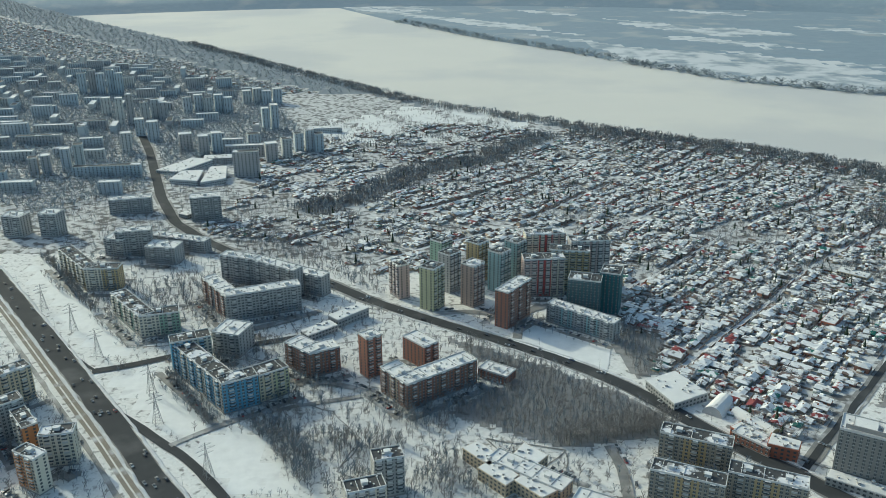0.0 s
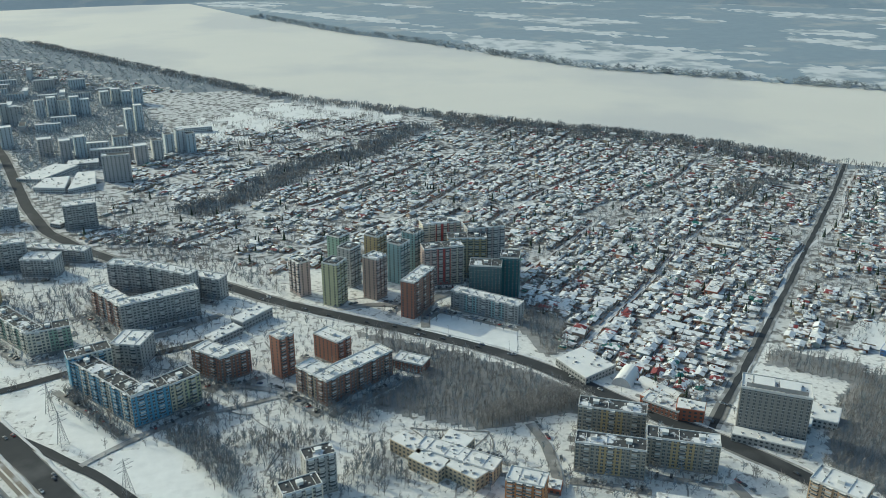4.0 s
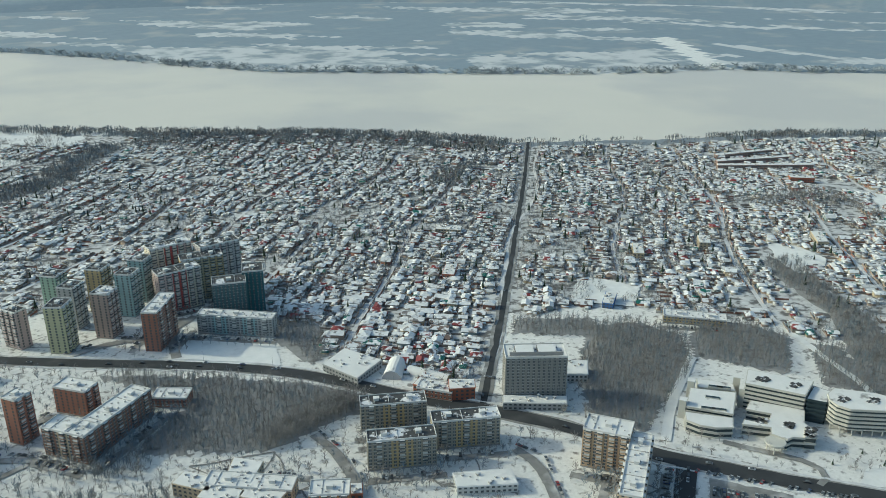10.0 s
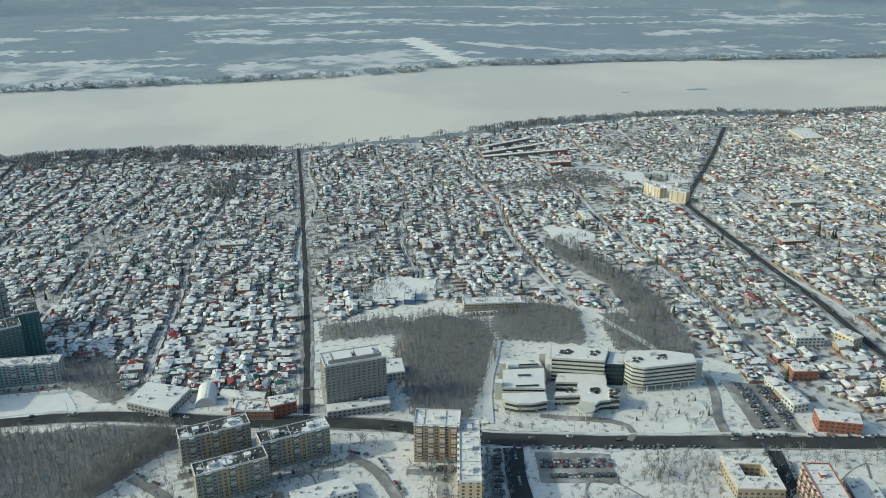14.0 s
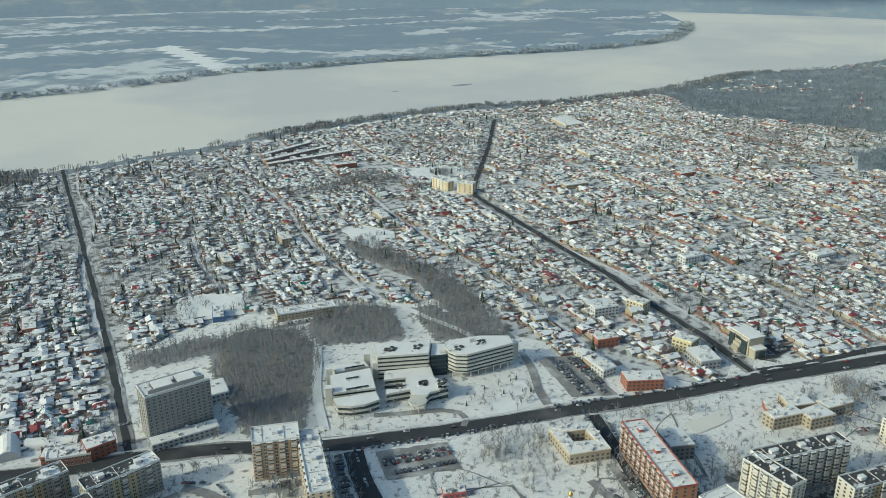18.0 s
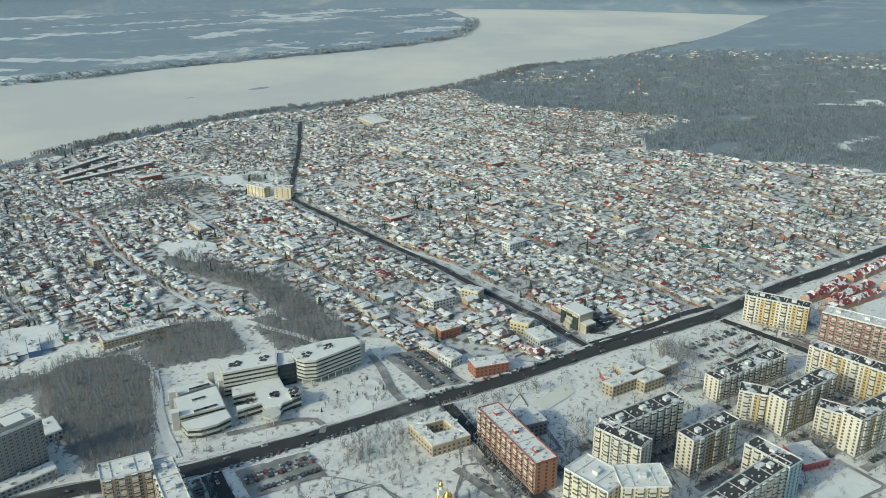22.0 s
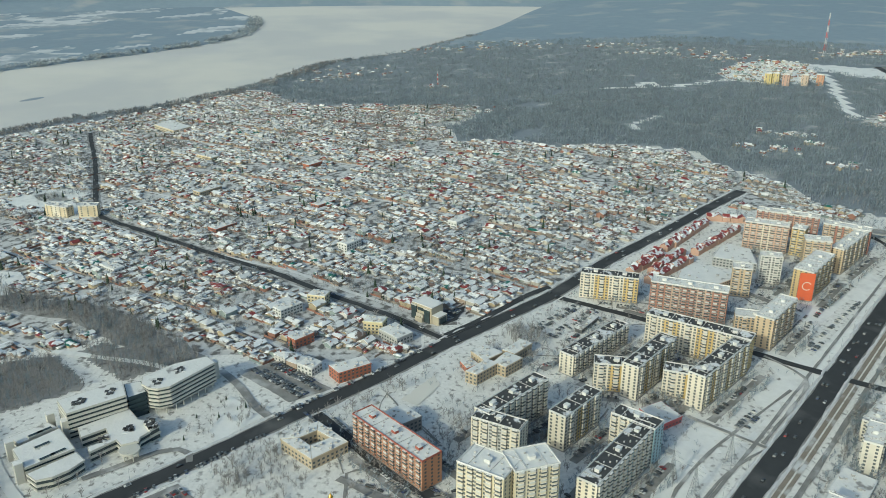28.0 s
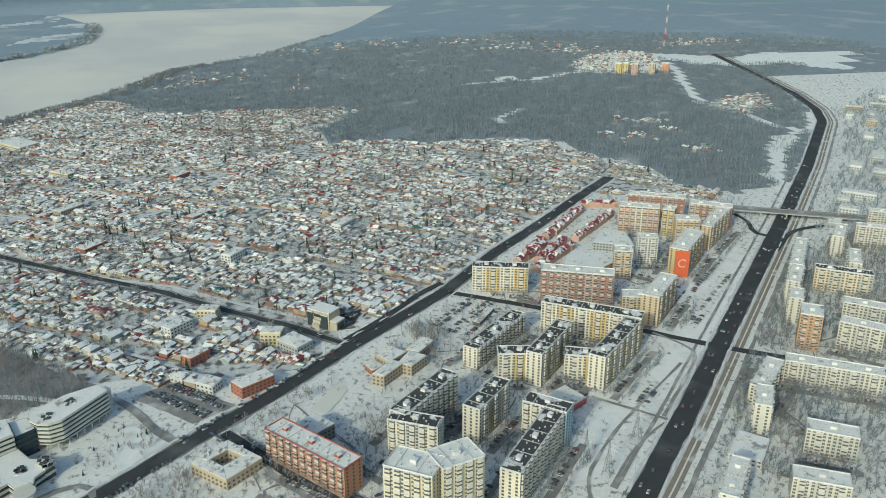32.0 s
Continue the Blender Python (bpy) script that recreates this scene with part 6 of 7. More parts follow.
grove("street_trees", city[~by], 4.5, 10, [light_tree(71 + k, 5, 8, 0.34, 0.06) for k in range(3)], [BARK, HAZE_BLUE_DARK], "bare trees between the apartment blocks", 13)
bush = clear(scatter([(-460, 820), (-250, 640), (-30, 690), (60, 600), (200, 455), (300, 300), (500, 80), (600, -30), (850, -300), (700, -480), (250, -180), (180, 60), (100, 300), (-150, 400), (-420, 660)], 6.0, 29))
for poly in VERGES:
    bush = bush[~inside(bush[:, 0], bush[:, 1], poly) | (np.random.default_rng(30).random(len(bush)) < 0.12)]
bush = bush[np.array([fbm(x, y, 34.0) for x, y in bush]) > 0.12]
grove("bushes", bush, 1.6, 3.6, [BUSH], [BARK, HAZE_BLUE], "low bare bushes and weeds in the snow", 19)
THICKETS = [thicket(131 + k) for k in range(3)]
bank = np.concatenate([along(NEAR_BANK[2:18], 48, 9.5, 24), along([(240, 1560), (500, 1420), (680, 1280), (770, 1180)], 45, 9.5, 34), along(RAVINE_LEFT, 30, 8, 25), along([(540, 1010), (600, 1090), (690, 1120)], 22, 9, 36)])
bank = bank[(off_line(bank[:, 0], bank[:, 1], [(740, 1260), (991, 1060), (1130, 985)]) < -60) | (np.hypot(bank[:, 0] - 960, bank[:, 1] - 1120) > 190) | (np.random.default_rng(37).random(len(bank)) < 0.25)]
grove("bank_woods", bank, 7, 12, THICKETS, [BARK, HAZE_BLUE_DARK], "dark leafless woods along the river bluff", 14, ground_z, 1.2)
hill = scatter(FOREST, 9.6, 26)
hill = hill[np.abs(off_line(hill[:, 0], hill[:, 1], HIGHWAY)) > 13]
for line, half in CUTS:
    hill = hill[np.abs(off_line(hill[:, 0], hill[:, 1], line)) > half + 2]
for poly in (SETTLE, FIELD_EAST, CLEARING, VILLAGE):
    hill = hill[~inside(hill[:, 0], hill[:, 1], poly)]
hill = hill[np.min([np.hypot(hill[:, 0] - q[0], hill[:, 1] - q[1]) for q in hamlet[len(west):]], 0) > 9]
thin = np.hypot(hill[:, 0] + 60, hill[:, 1] - 80)
hill = hill[(np.random.default_rng(33).random(len(hill)) < np.clip(1500 / thin, 0, 1) ** 2.2) & (thin < 2550)]
grove("hill_forest", np.concatenate([scatter(WOODS_WEST, 19.0, 28), scatter(LOW_WEST, 17.0, 38)]), 6, 10, [CLUMP], [HAZE_PALE], "woods of the western river bank, haze put into their colour", 35, ground_z, 1.9)
hill = hill[np.array([fbm(x, y, 90.0) for x, y in hill]) > -0.62]
grove("hill_forest", hill, 7, 12, THICKETS, [HAZE_BLUE, HAZE_BLUE_DARK], "leafless forest over low hills", 15, terrain, 1.0)
for hx0, hy0, hh in ((1966, -933, 105), (1754, 35, 34)):
    mast = thing("radio_mast", hx0, hy0, 20, "red and white lattice radio mast above the forest", "mast", z=float(terrain(hx0, hy0)))
    for k in range(7):
        s = Shape()
        r0, r1 = 3.4 * hh / 105 * (1 - k / 8.0) + 0.3, 3.4 * hh / 105 * (1 - (k + 1) / 8.0) + 0.3
        for a in (0, 2.09, 4.19):
            p0, p1 = (r0 * math.cos(a), r0 * math.sin(a), hh * k / 7), (r1 * math.cos(a), r1 * math.sin(a), hh * (k + 1) / 7)
            q1 = (r1 * math.cos(a + 2.09), r1 * math.sin(a + 2.09), hh * (k + 1) / 7)
            s.rod(p0, p1, 0.35, 0.35, 4)
            s.rod(p0, q1, 0.2, 0.2, 3)
        part("section", s, paint(0.5, 0.10, 0.08) if k % 2 else paint(0.66, 0.66, 0.65), mast)
hedges = np.concatenate([along(l, 5, 6.0, 70 + k) for k, l in enumerate(([(-211, 1615), (-90, 1560), (17, 1501)], [(-28, 1791), (134, 1706)], [(-167, 1739), (-100, 1660), (20, 1600), (150, 1640)], [(-260, 1500), (-190, 1680)], [(60, 1560), (110, 1700)], [(-214, 1475), (-100, 1440), (-20, 1400)], [(-300, 1540), (-120, 1640), (40, 1780)], [(-250, 1600), (-60, 1760)], [(-120, 1470), (30, 1590), (160, 1680)], [(-200, 1560), (-110, 1500)], [(-60, 1640), (40, 1600)]))])
fieldside = scatter([(-330, 1480), (-230, 1700), (-40, 1850), (220, 1670), (60, 1420), (-120, 1300)], 9.0, 48)
hedges = np.concatenate([hedges, fieldside[np.array([fbm(x, y, 60.0) for x, y in fieldside]) > 0.25]])
grove("hedges", hedges, 5, 9, YARD_TREES, [BARK], "dark hedges and tree rows between snowy fields", 18)
fb = along(FAR_BANK[1:19], 30, 17, 27) + np.array((20.0, 25.0))
grove("far_woods", fb, 9, 15, [CLUMP], [HAZE_PALE], "far riverside woods on the flood plain", 16, ground_z, 2.2)
ft, fc = fir()
firs = joined(ft, fc)
fp = town[np.random.default_rng(9).random(len(town)) < 0.025]
grove("firs", fp, 6, 13, [firs], [FIR], "dark green fir trees among the houses", 17)


# ---- paved and trodden areas ----
def patch(name, pts, m, lift, label, rag=1.5):
    out = []
    for k, (p, q) in enumerate(zip(pts, pts[1:] + pts[:1])):
        n = max(1, int(math.hypot(q[0] - p[0], q[1] - p[1]) / 5))
        for j in range(n):
            x, y = p[0] + (q[0] - p[0]) * j / n, p[1] + (q[1] - p[1]) * j / n
            out.append((x + rag * noise.noise(Vector((x / 7, y / 7, 0))), y + rag * noise.noise(Vector((x / 7, y / 7, 9)))))
    s = Shape()
    s.face([(x, y, zz(x, y) + lift) for x, y in out])
    return tagged(new(name, s.mesh(name, m)), label, "paving", "", "structure")


LOT_PATH = [(393, -102), (407, -121), (393, -137), (363, -104), (377, -95)]
LOT_OFFICE = [(467, 256), (483, 224), (438, 181), (421, 210)]
LOT_BIG = [(534, 24), (585, -31), (547, -57), (493, -6)]
LOT_LOW = [(300, 307), (330, 269), (308, 248), (276, 285)]
LOT_VERGE = [(488, -193), (574, -284), (566, -296), (470, -200)]
LOT_SIDE = [(284, 332), (289, 324), (250, 292), (245, 299)]
LOT_CORNER = [(538, 92), (548, 80), (575, 70), (560, 105)]
patch("pavement", LOT_OFFICE, SLUSH, 0.4, "slushy open car park")
patch("pavement", LOT_BIG, CITY_SNOW, 0.4, "large snowy car park with rows of cars")
patch("pavement", LOT_PATH, CITY_SNOW, 0.45, "trodden snowy car park beside the market hall")
patch("pavement", [(1012, 664), (1089, 630), (946, 534), (897, 503), (892, 542)], SNOW, 0.8, "bare snowy slope beside the avenue", 3.0)
patch("pavement", LOT_VERGE, CITY_SNOW, 0.45, "snowy car park on the highway verge")
patch("pavement", LOT_LOW, SLUSH, 0.4, "car park beside the side street")
patch("pavement", LOT_CORNER, ASPHALT, 0.7, "dark forecourt at the crossing")
patch("pavement", [(70, 676), (140, 632), (128, 584), (58, 634)], SNOW, 0.35, "smooth snowy open field beside the teal block", 1.0)
patch("pavement", [(412, 118), (421, 130), (454, 104), (440, 100)], ICE_SNOW, 0.5, "oval ice rink in the school ground")
patch("pavement", [(711, 591), (732, 572), (716, 519), (670, 489), (651, 508), (669, 545)], SNOW, 0.8, "bare snowy slope among the houses", 3.0)
patch("pavement", [(457, 618), (495, 567), (447, 526), (407, 570)], SNOW, 0.8, "snowy plot of a fenced yard", 3.0)
patch("pavement", [(985, 560), (1020, 545), (1050, 590), (1030, 630), (1000, 610)], SNOW, 0.8, "open snowy square among houses", 3.0)
patch("pavement", [(395, 262), (432, 255), (405, 225), (372, 255)], SNOW, 0.35, "snowy forecourt with bushes")
for line, w, m, lab in (([(337, 329), (348, 310), (365, 292), (373, 274), (363, 262), (352, 266)], 5, SLUSH, "curved drive before the office entrance"), ([(470, 268), (448, 250), (415, 235), (400, 220)], 6, SLUSH, "drive past the office block to the car park"),
                        ([(410, 424), (380, 404), (349, 386), (320, 362), (306, 350)], 7, SNOW, "snowy access road beside the wood"), ([(520, 420), (506, 385), (489, 348), (482, 318), (470, 300)], 6, SNOW, "winding snowy path between the woods"), ([(330, 170), (300, 130), (320, 60), (345, 35)], 6, SLUSH, "yard lane between blocks"),
                        ([(365, 40), (400, 5), (430, -25), (470, -70)], 6, SLUSH, "yard lane between the panel blocks"), ([(330, 5), (372, -40), (420, -95), (470, -140)], 6, SLUSH, "yard lane before the panel blocks"),
                        ([(560, -70), (530, -110), (500, -130)], 6, SLUSH, "lane before the brick block"), ([(600, -190), (545, -225), (480, -160)], 6, SLUSH, "lane behind the tower blocks"),
                        ([(250, -20), (300, -30), (345, -70), (420, -160)], 2.4, SLUSH, "footpath across the snowy verge"), ([(-150, 560), (-120, 570), (-70, 560), (-40, 535)], 6, SLUSH, "yard lane before the brick blocks"),
                        ([(-60, 590), (-30, 600), (0, 580), (30, 570)], 6, SLUSH, "yard lane behind the brick blocks"), ([(-240, 640), (-200, 640), (-150, 660), (-110, 690)], 7, SLUSH, "lane through the western blocks"),
                        ([(110, 480), (115, 440), (108, 400), (60, 380)], 7, SLUSH, "yard lane beside the panel blocks"), ([(215, 395), (222, 380), (205, 340)], 7, SLUSH, "parking lane beside the tower"),
                        ([(-10, 690), (20, 700), (60, 690), (100, 720)], 8, SLUSH, "lane before the residential towers"), ([(62, 640), (70, 690), (90, 720)], 8, SLUSH, "access lane to the towers"),
                        ([(389, -72), (369, -92), (349, -112)], 3, SLUSH, "footpath by the market hall"), ([(472, -161), (435, -185), (395, -149), (353, -111)], 2.4, SLUSH, "lane along the snowy verge"), ([(288, -43), (324, -75), (346, -108)], 2.2, SLUSH, "path along the highway verge"), ([(519, 92), (538, 67), (563, 43), (599, 9), (613, -13)], 7, ASPHALT, "service road beside the main road"),
                        ([(730, -390), (708, -397), (664, -376), (647, -383), (660, -404)], 6, ASPHALT, "curved slip road of the junction"), ([(668, -468), (663, -423), (612, -370)], 6, ASPHALT, "slip road beside the highway")):
    strip("pavement", line, w, m, (0.5 if w < 20 else 1.5) + 0.0007 * abs(line[0][0] + line[-1][1]) % 0.4, lab, "paving", rag=1.2)


# ---- ploughed snow banks along the big roads ----
def berm(line, off, seed):
    pts = []
    for (ax, ay), (bx, by) in zip(line[:-1], line[1:]):
        n = max(1, int(math.hypot(bx - ax, by - ay) / 4))
        pts += [(ax + (bx - ax) * k / n, ay + (by - ay) * k / n) for k in range(n)]
    p = np.array(pts)
    for _ in range(3):
        p[1:-1] = 0.25 * p[:-2] + 0.5 * p[1:-1] + 0.25 * p[2:]
    d = np.gradient(p, axis=0)
    d /= np.hypot(d[:, 0], d[:, 1])[:, None] + 1e-9
    s = Shape()
    for k, (q, m) in enumerate(zip(p, np.stack([-d[:, 1], d[:, 0]], 1))):
        b = noise.noise(Vector((q[0] / 11, q[1] / 11, seed)))
        for o, z in ((-1.6, -0.2), (-0.5, 0.9 + b), (0.6, 0.8 + 0.8 * b), (1.8, -0.2)):
            x, y = q + m * (off + o + b)
            s.v.append((x, y, zz(x, y) + z))
        if k:
            for j in range(3):
                a = 4 * (k - 1) + j
                s.f.append([a + 4, a, a + 1, a + 5][::-1])
                s.i.append(0)
    return tagged(new("snow_bank", s.mesh("snow_bank", KERB_SNOW)), "ploughed bank of dirty snow along the roadside", "snow bank", "", "stuff")


for line, off in ((MAIN[8:], 9.3), (MAIN[8:], -9.3), (HIGHWAY[1:9], 9.6), (HIGHWAY[1:9], -9.6), (HIGHWAY[8:16], 9.4), (HIGHWAY[8:16], -9.4)):
    berm(line, off, off)


# ---- cars ----
CAR_PAINT = [mat("car_paint", c, tuple(v * 0.9 for v in c), 0.5, 0.35, spec=0.5) for c in ((0.03, 0.03, 0.035), (0.55, 0.55, 0.55), (0.20, 0.21, 0.22), (0.28, 0.03, 0.03), (0.04, 0.06, 0.14), (0.35, 0.34, 0.32), (0.06, 0.06, 0.06))]
CAR_WORD = ["black", "white", "grey", "dark red", "dark blue", "silver", "charcoal"]
TYRE = mat("tyre", (0.03, 0.03, 0.03), (0.05, 0.05, 0.05), 2.0, 0.9)


def car_shapes():
    body, cabin = Shape(), Shape()
    prof = [(-2.2, 0.35), (-2.25, 0.8), (-1.5, 0.98), (1.2, 1.0), (2.1, 0.85), (2.25, 0.5), (2.15, 0.35)]
    for y in (-0.88, 0.88):
        body.face([(x, y, z) for x, z in (prof if y > 0 else prof[::-1])])
    for (ax, az), (bx, bz) in zip(prof, prof[1:]):
        body.face([(ax, -0.88, az), (ax, 0.88, az), (bx, 0.88, bz), (bx, -0.88, bz)][::-1])
    top = [(-1.0, 1.5), (0.35, 1.5)]
    v = [(-1.55, 0.98), *top, (1.05, 1.0)]
    for y in (-1, 1):
        cabin.face([(x, y * (0.86 if z < 1.1 else 0.68), z) for x, z in (v if y > 0 else v[::-1])])
    for (ax, az), (bx, bz), m in ((v[0], v[1], 0), (v[1], v[2], 1), (v[2], v[3], 0)):
        wa, wb = (0.86 if az < 1.1 else 0.68), (0.86 if bz < 1.1 else 0.68)
        cabin.face([(ax, -wa, az), (ax, wa, az), (bx, wb, bz), (bx, -wb, bz)][::-1], m)
    return body, cabin


BODY, CABIN = car_shapes()
wheel = Shape()
wheel.rod((0, -0.11, 0), (0, 0.11, 0), 0.33, 0.33, 8)
WHEEL = wheel.mesh("wheel", TYRE)
BODY_M = [BODY.mesh("body", m) for m in CAR_PAINT]
CABIN_M = [CABIN.mesh("cabin", GLASS, m) for m in CAR_PAINT]


def rows_in(poly, ang, pitch, gap, fill, seed):
    r = random.Random(seed)
    u, v = Vector((math.cos(ang), math.sin(ang))), Vector((-math.sin(ang), math.cos(ang)))
    c, q = local(poly)
    out = []
    for b in range(-12, 13):
        for a in range(-40, 41):
            p = Vector(c) + u * (a * pitch) + v * (b * gap + ((5 - gap) / 2 if b % 2 else (gap - 5) / 2))
            if inside(np.array([p.x]), np.array([p.y]), inset(poly, 2.5))[0] and r.random() < fill:
                out.append((p.x + r.uniform(-0.3, 0.3), p.y + r.uniform(-0.5, 0.5), ang + math.pi / 2 + (math.pi if r.random() < 0.5 else 0) + r.uniform(-0.05, 0.05)))
    return out


def kerb_cars(line, off, pitch, fill, seed, turn=0.0):
    r = random.Random(seed)
    out = []
    for (ax, ay), (bx, by) in zip(line[:-1], line[1:]):
        L = math.hypot(bx - ax, by - ay)
        d = Vector((bx - ax, by - ay)) / L
        for k in range(int(L / pitch)):
            if r.random() < fill:
                t = (k + r.random() * 0.5) * pitch
                out.append((ax + d.x * t - d.y * (off + r.uniform(-0.5, 0.5)), ay + d.y * t + d.x * (off + r.uniform(-0.5, 0.5)), math.atan2(d.y, d.x) + turn + (math.pi if off > 0 else 0)))
    return out


cars = rows_in(LOT_OFFICE, 0.78, 2.5, 7.6, 0.94, 1) + rows_in(LOT_LOW, -0.83, 2.7, 7.8, 0.85, 2) + rows_in(LOT_BIG, 2.35, 2.8, 8.5, 0.6, 3) + rows_in(LOT_PATH, 2.35, 3.2, 9.0, 0.5, 6) + rows_in(LOT_VERGE, 2.33, 2.8, 8.0, 0.5, 7) + rows_in(LOT_SIDE, 0.68, 2.7, 6.0, 0.85, 9) + rows_in(LOT_CORNER, 0.78, 2.6, 7.6, 0.95, 4)
moving = kerb_cars(AVENUE, 1.7, 30, 0.3, 41) + kerb_cars(AVENUE, -1.7, 30, 0.3, 42) + kerb_cars(STREET, 1.4, 40, 0.3, 43)
for off, seed in ((-6.0, 5), (-4.0, 6), (-1.7, 7), (1.7, 8), (4.0, 9), (6.0, 10)):
    moving += kerb_cars(HIGHWAY[2:9], off, 26, 0.38, seed)
    if abs(off) < 5:
        moving += kerb_cars(HIGHWAY[8:14], off, 22, 0.42, seed + 50)
for off, seed in ((-4.4, 15), (-1.6, 16), (1.6, 17), (4.4, 18)):
    moving += kerb_cars(MAIN[5:], off, 24, 0.3, seed)
parked = []
for line, off, seed in (([(409, 193), (340, 142), (270, 75)], 5.8, 20), ([(409, 193), (340, 142), (270, 75)], -5.8, 21), ([(292, 330), (250, 292)], 9.5, 22), ([(392, 219), (340, 278), (300, 325)], 7.4, 23), ([(392, 219), (451, 149), (500, 95)], 7.4, 24),
                        ([(365, 40), (400, 5), (430, -25), (470, -70)], 4.5, 25), ([(330, 5), (372, -40), (420, -95), (470, -140)], 4.5, 26), ([(330, 170), (300, 130), (320, 60), (345, 35)], 4.5, 27), ([(-150, 560), (-120, 570), (-70, 560), (-40, 535)], 4.5, 28),
                        ([(-60, 590), (-30, 600), (0, 580), (30, 570)], 4.5, 29), ([(110, 480), (115, 440), (108, 400)], 5.0, 30), ([(215, 395), (222, 380), (205, 340)], 5.0, 31), ([(-10, 690), (20, 700), (60, 690)], 6.0, 32), ([(600, -190), (545, -225), (480, -160)], 5.0, 33),
                        ([(520, -200), (560, -235), (620, -300)], -14.0, 34), ([(246, 478), (262, 462)], 6, 35), ([(400, -60), (430, -100)], -12, 36), ([(560, -70), (530, -110), (500, -130)], 4.5, 37)):
    parked += kerb_cars(line, off, 3.4 if seed in (23, 24) else 4.6, 0.62, seed, 1.2 if seed in (23, 24, 34) else 0.0)
lanes, rows_of_trees = Shape(), []
for k, (c, u, hx, hy) in enumerate(FOOT):
    if hx < 12 or math.hypot(c[0] + 50, c[1] - 60) > 830:
        continue
    n = (-u[1], u[0])
    for side in (-1, 1):
        def at(t, o):
            return (c[0] + u[0] * hx * t + n[0] * side * (hy + o), c[1] + u[1] * hx * t + n[1] * side * (hy + o))
        rows_of_trees += [at(t, 1.5 + rc0) for t, rc0 in zip(np.linspace(-0.95, 0.95, int(hx / 2.2)), np.random.default_rng(k).uniform(0, 3, 99))]
        rows_of_trees += [at(t, 13 + rc0) for t, rc0 in zip(np.linspace(-1.0, 1.0, int(hx / 3.0)), np.random.default_rng(k + 500).uniform(0, 4, 99))]
        up = 0.30 + 0.005 * (k % 40) + 0.002 * side
        edge = []
        for t in np.linspace(-1.1, 1.1, 15):
            wob = 0.8 * noise.noise(Vector((c[0] + t * 6, c[1], side)))
            edge += [at(t, 5.2 + wob), at(t, 11.2 - wob)]
        ok, m = free(np.array(edge)), len(lanes.v)
        lanes.v += [(x, y, zz(x, y) + up) for x, y in edge]
        for j in range(0, 28, 2):
            if ok[j:j + 4].all():
                lanes.f.append([m + j, m + j + 1, m + j + 3, m + j + 2][::-side])
                lanes.i.append(0)
        bays = kerb_cars([at(-0.95, 8.2), at(0.95, 8.2)], 2.2, 3.0, 0.55, 300 + k, 1.45)
        if bays:
            ok = free(np.array([q[:2] for q in bays]))
            parked += [q for q, o in zip(bays, ok) if o]
tagged(new("yard_lanes", lanes.mesh("yard_lanes", SLUSH)), "slushy yard lanes and parking bays before the blocks", "lanes", "", "stuff")
grove("yard_trees", clear(np.array(rows_of_trees)), 5, 10, YARD_DENSE, [BARK, HAZE_BLUE], "rows of bare trees before the apartment blocks", 87, wide=1.15)
rc = random.Random(8)
everyone = [(c, "parked") for c in cars] + [(c, "parked") for c in parked] + [(c, "driving") for c in moving]
everyone.sort(key=lambda e: math.hypot(e[0][0] + 50, e[0][1] - 60))
NEAR_CARS = 260
far = []
for k, ((x, y, a), how) in enumerate(everyone):
    p = rc.choices(range(7), (5, 4, 4, 1, 1, 3, 3))[0]
    z = zz(x, y) + 0.5
    if k >= NEAR_CARS:
        far.append((x, y, z, a, p))
        continue
    ob = new("car")
    ob.empty_display_size = 0.3
    ob.matrix_basis = pose(x, y, z, 0, 0, math.degrees(a))
    tagged(ob, f"{CAR_WORD[p]} car {'parked in slushy snow' if how == 'parked' else 'on the wet asphalt road'}", "car", "cars on roads and car parks")
    part("body", BODY_M[p], None, ob)
    part("cabin", CABIN_M[p], None, ob)
    if k < 16:
        for wx in (-1.35, 1.35):
            for wy in (-0.8, 0.8):
                part("wheel", WHEEL, None, ob).location = (wx, wy, 0.33)
if far:
    f = np.array(far)
    bulk("cars", BODY.v, BODY.f, f[:, :3], f[:, 3], np.ones(len(f)), CAR_PAINT, label="many small distant cars", category="cars", pick=f[:, 4].astype(int))
    bulk("car_windows", CABIN.v, CABIN.f, f[:, :3], f[:, 3], np.ones(len(f)), [GLASS], label="windows of many distant cars", category="cars")


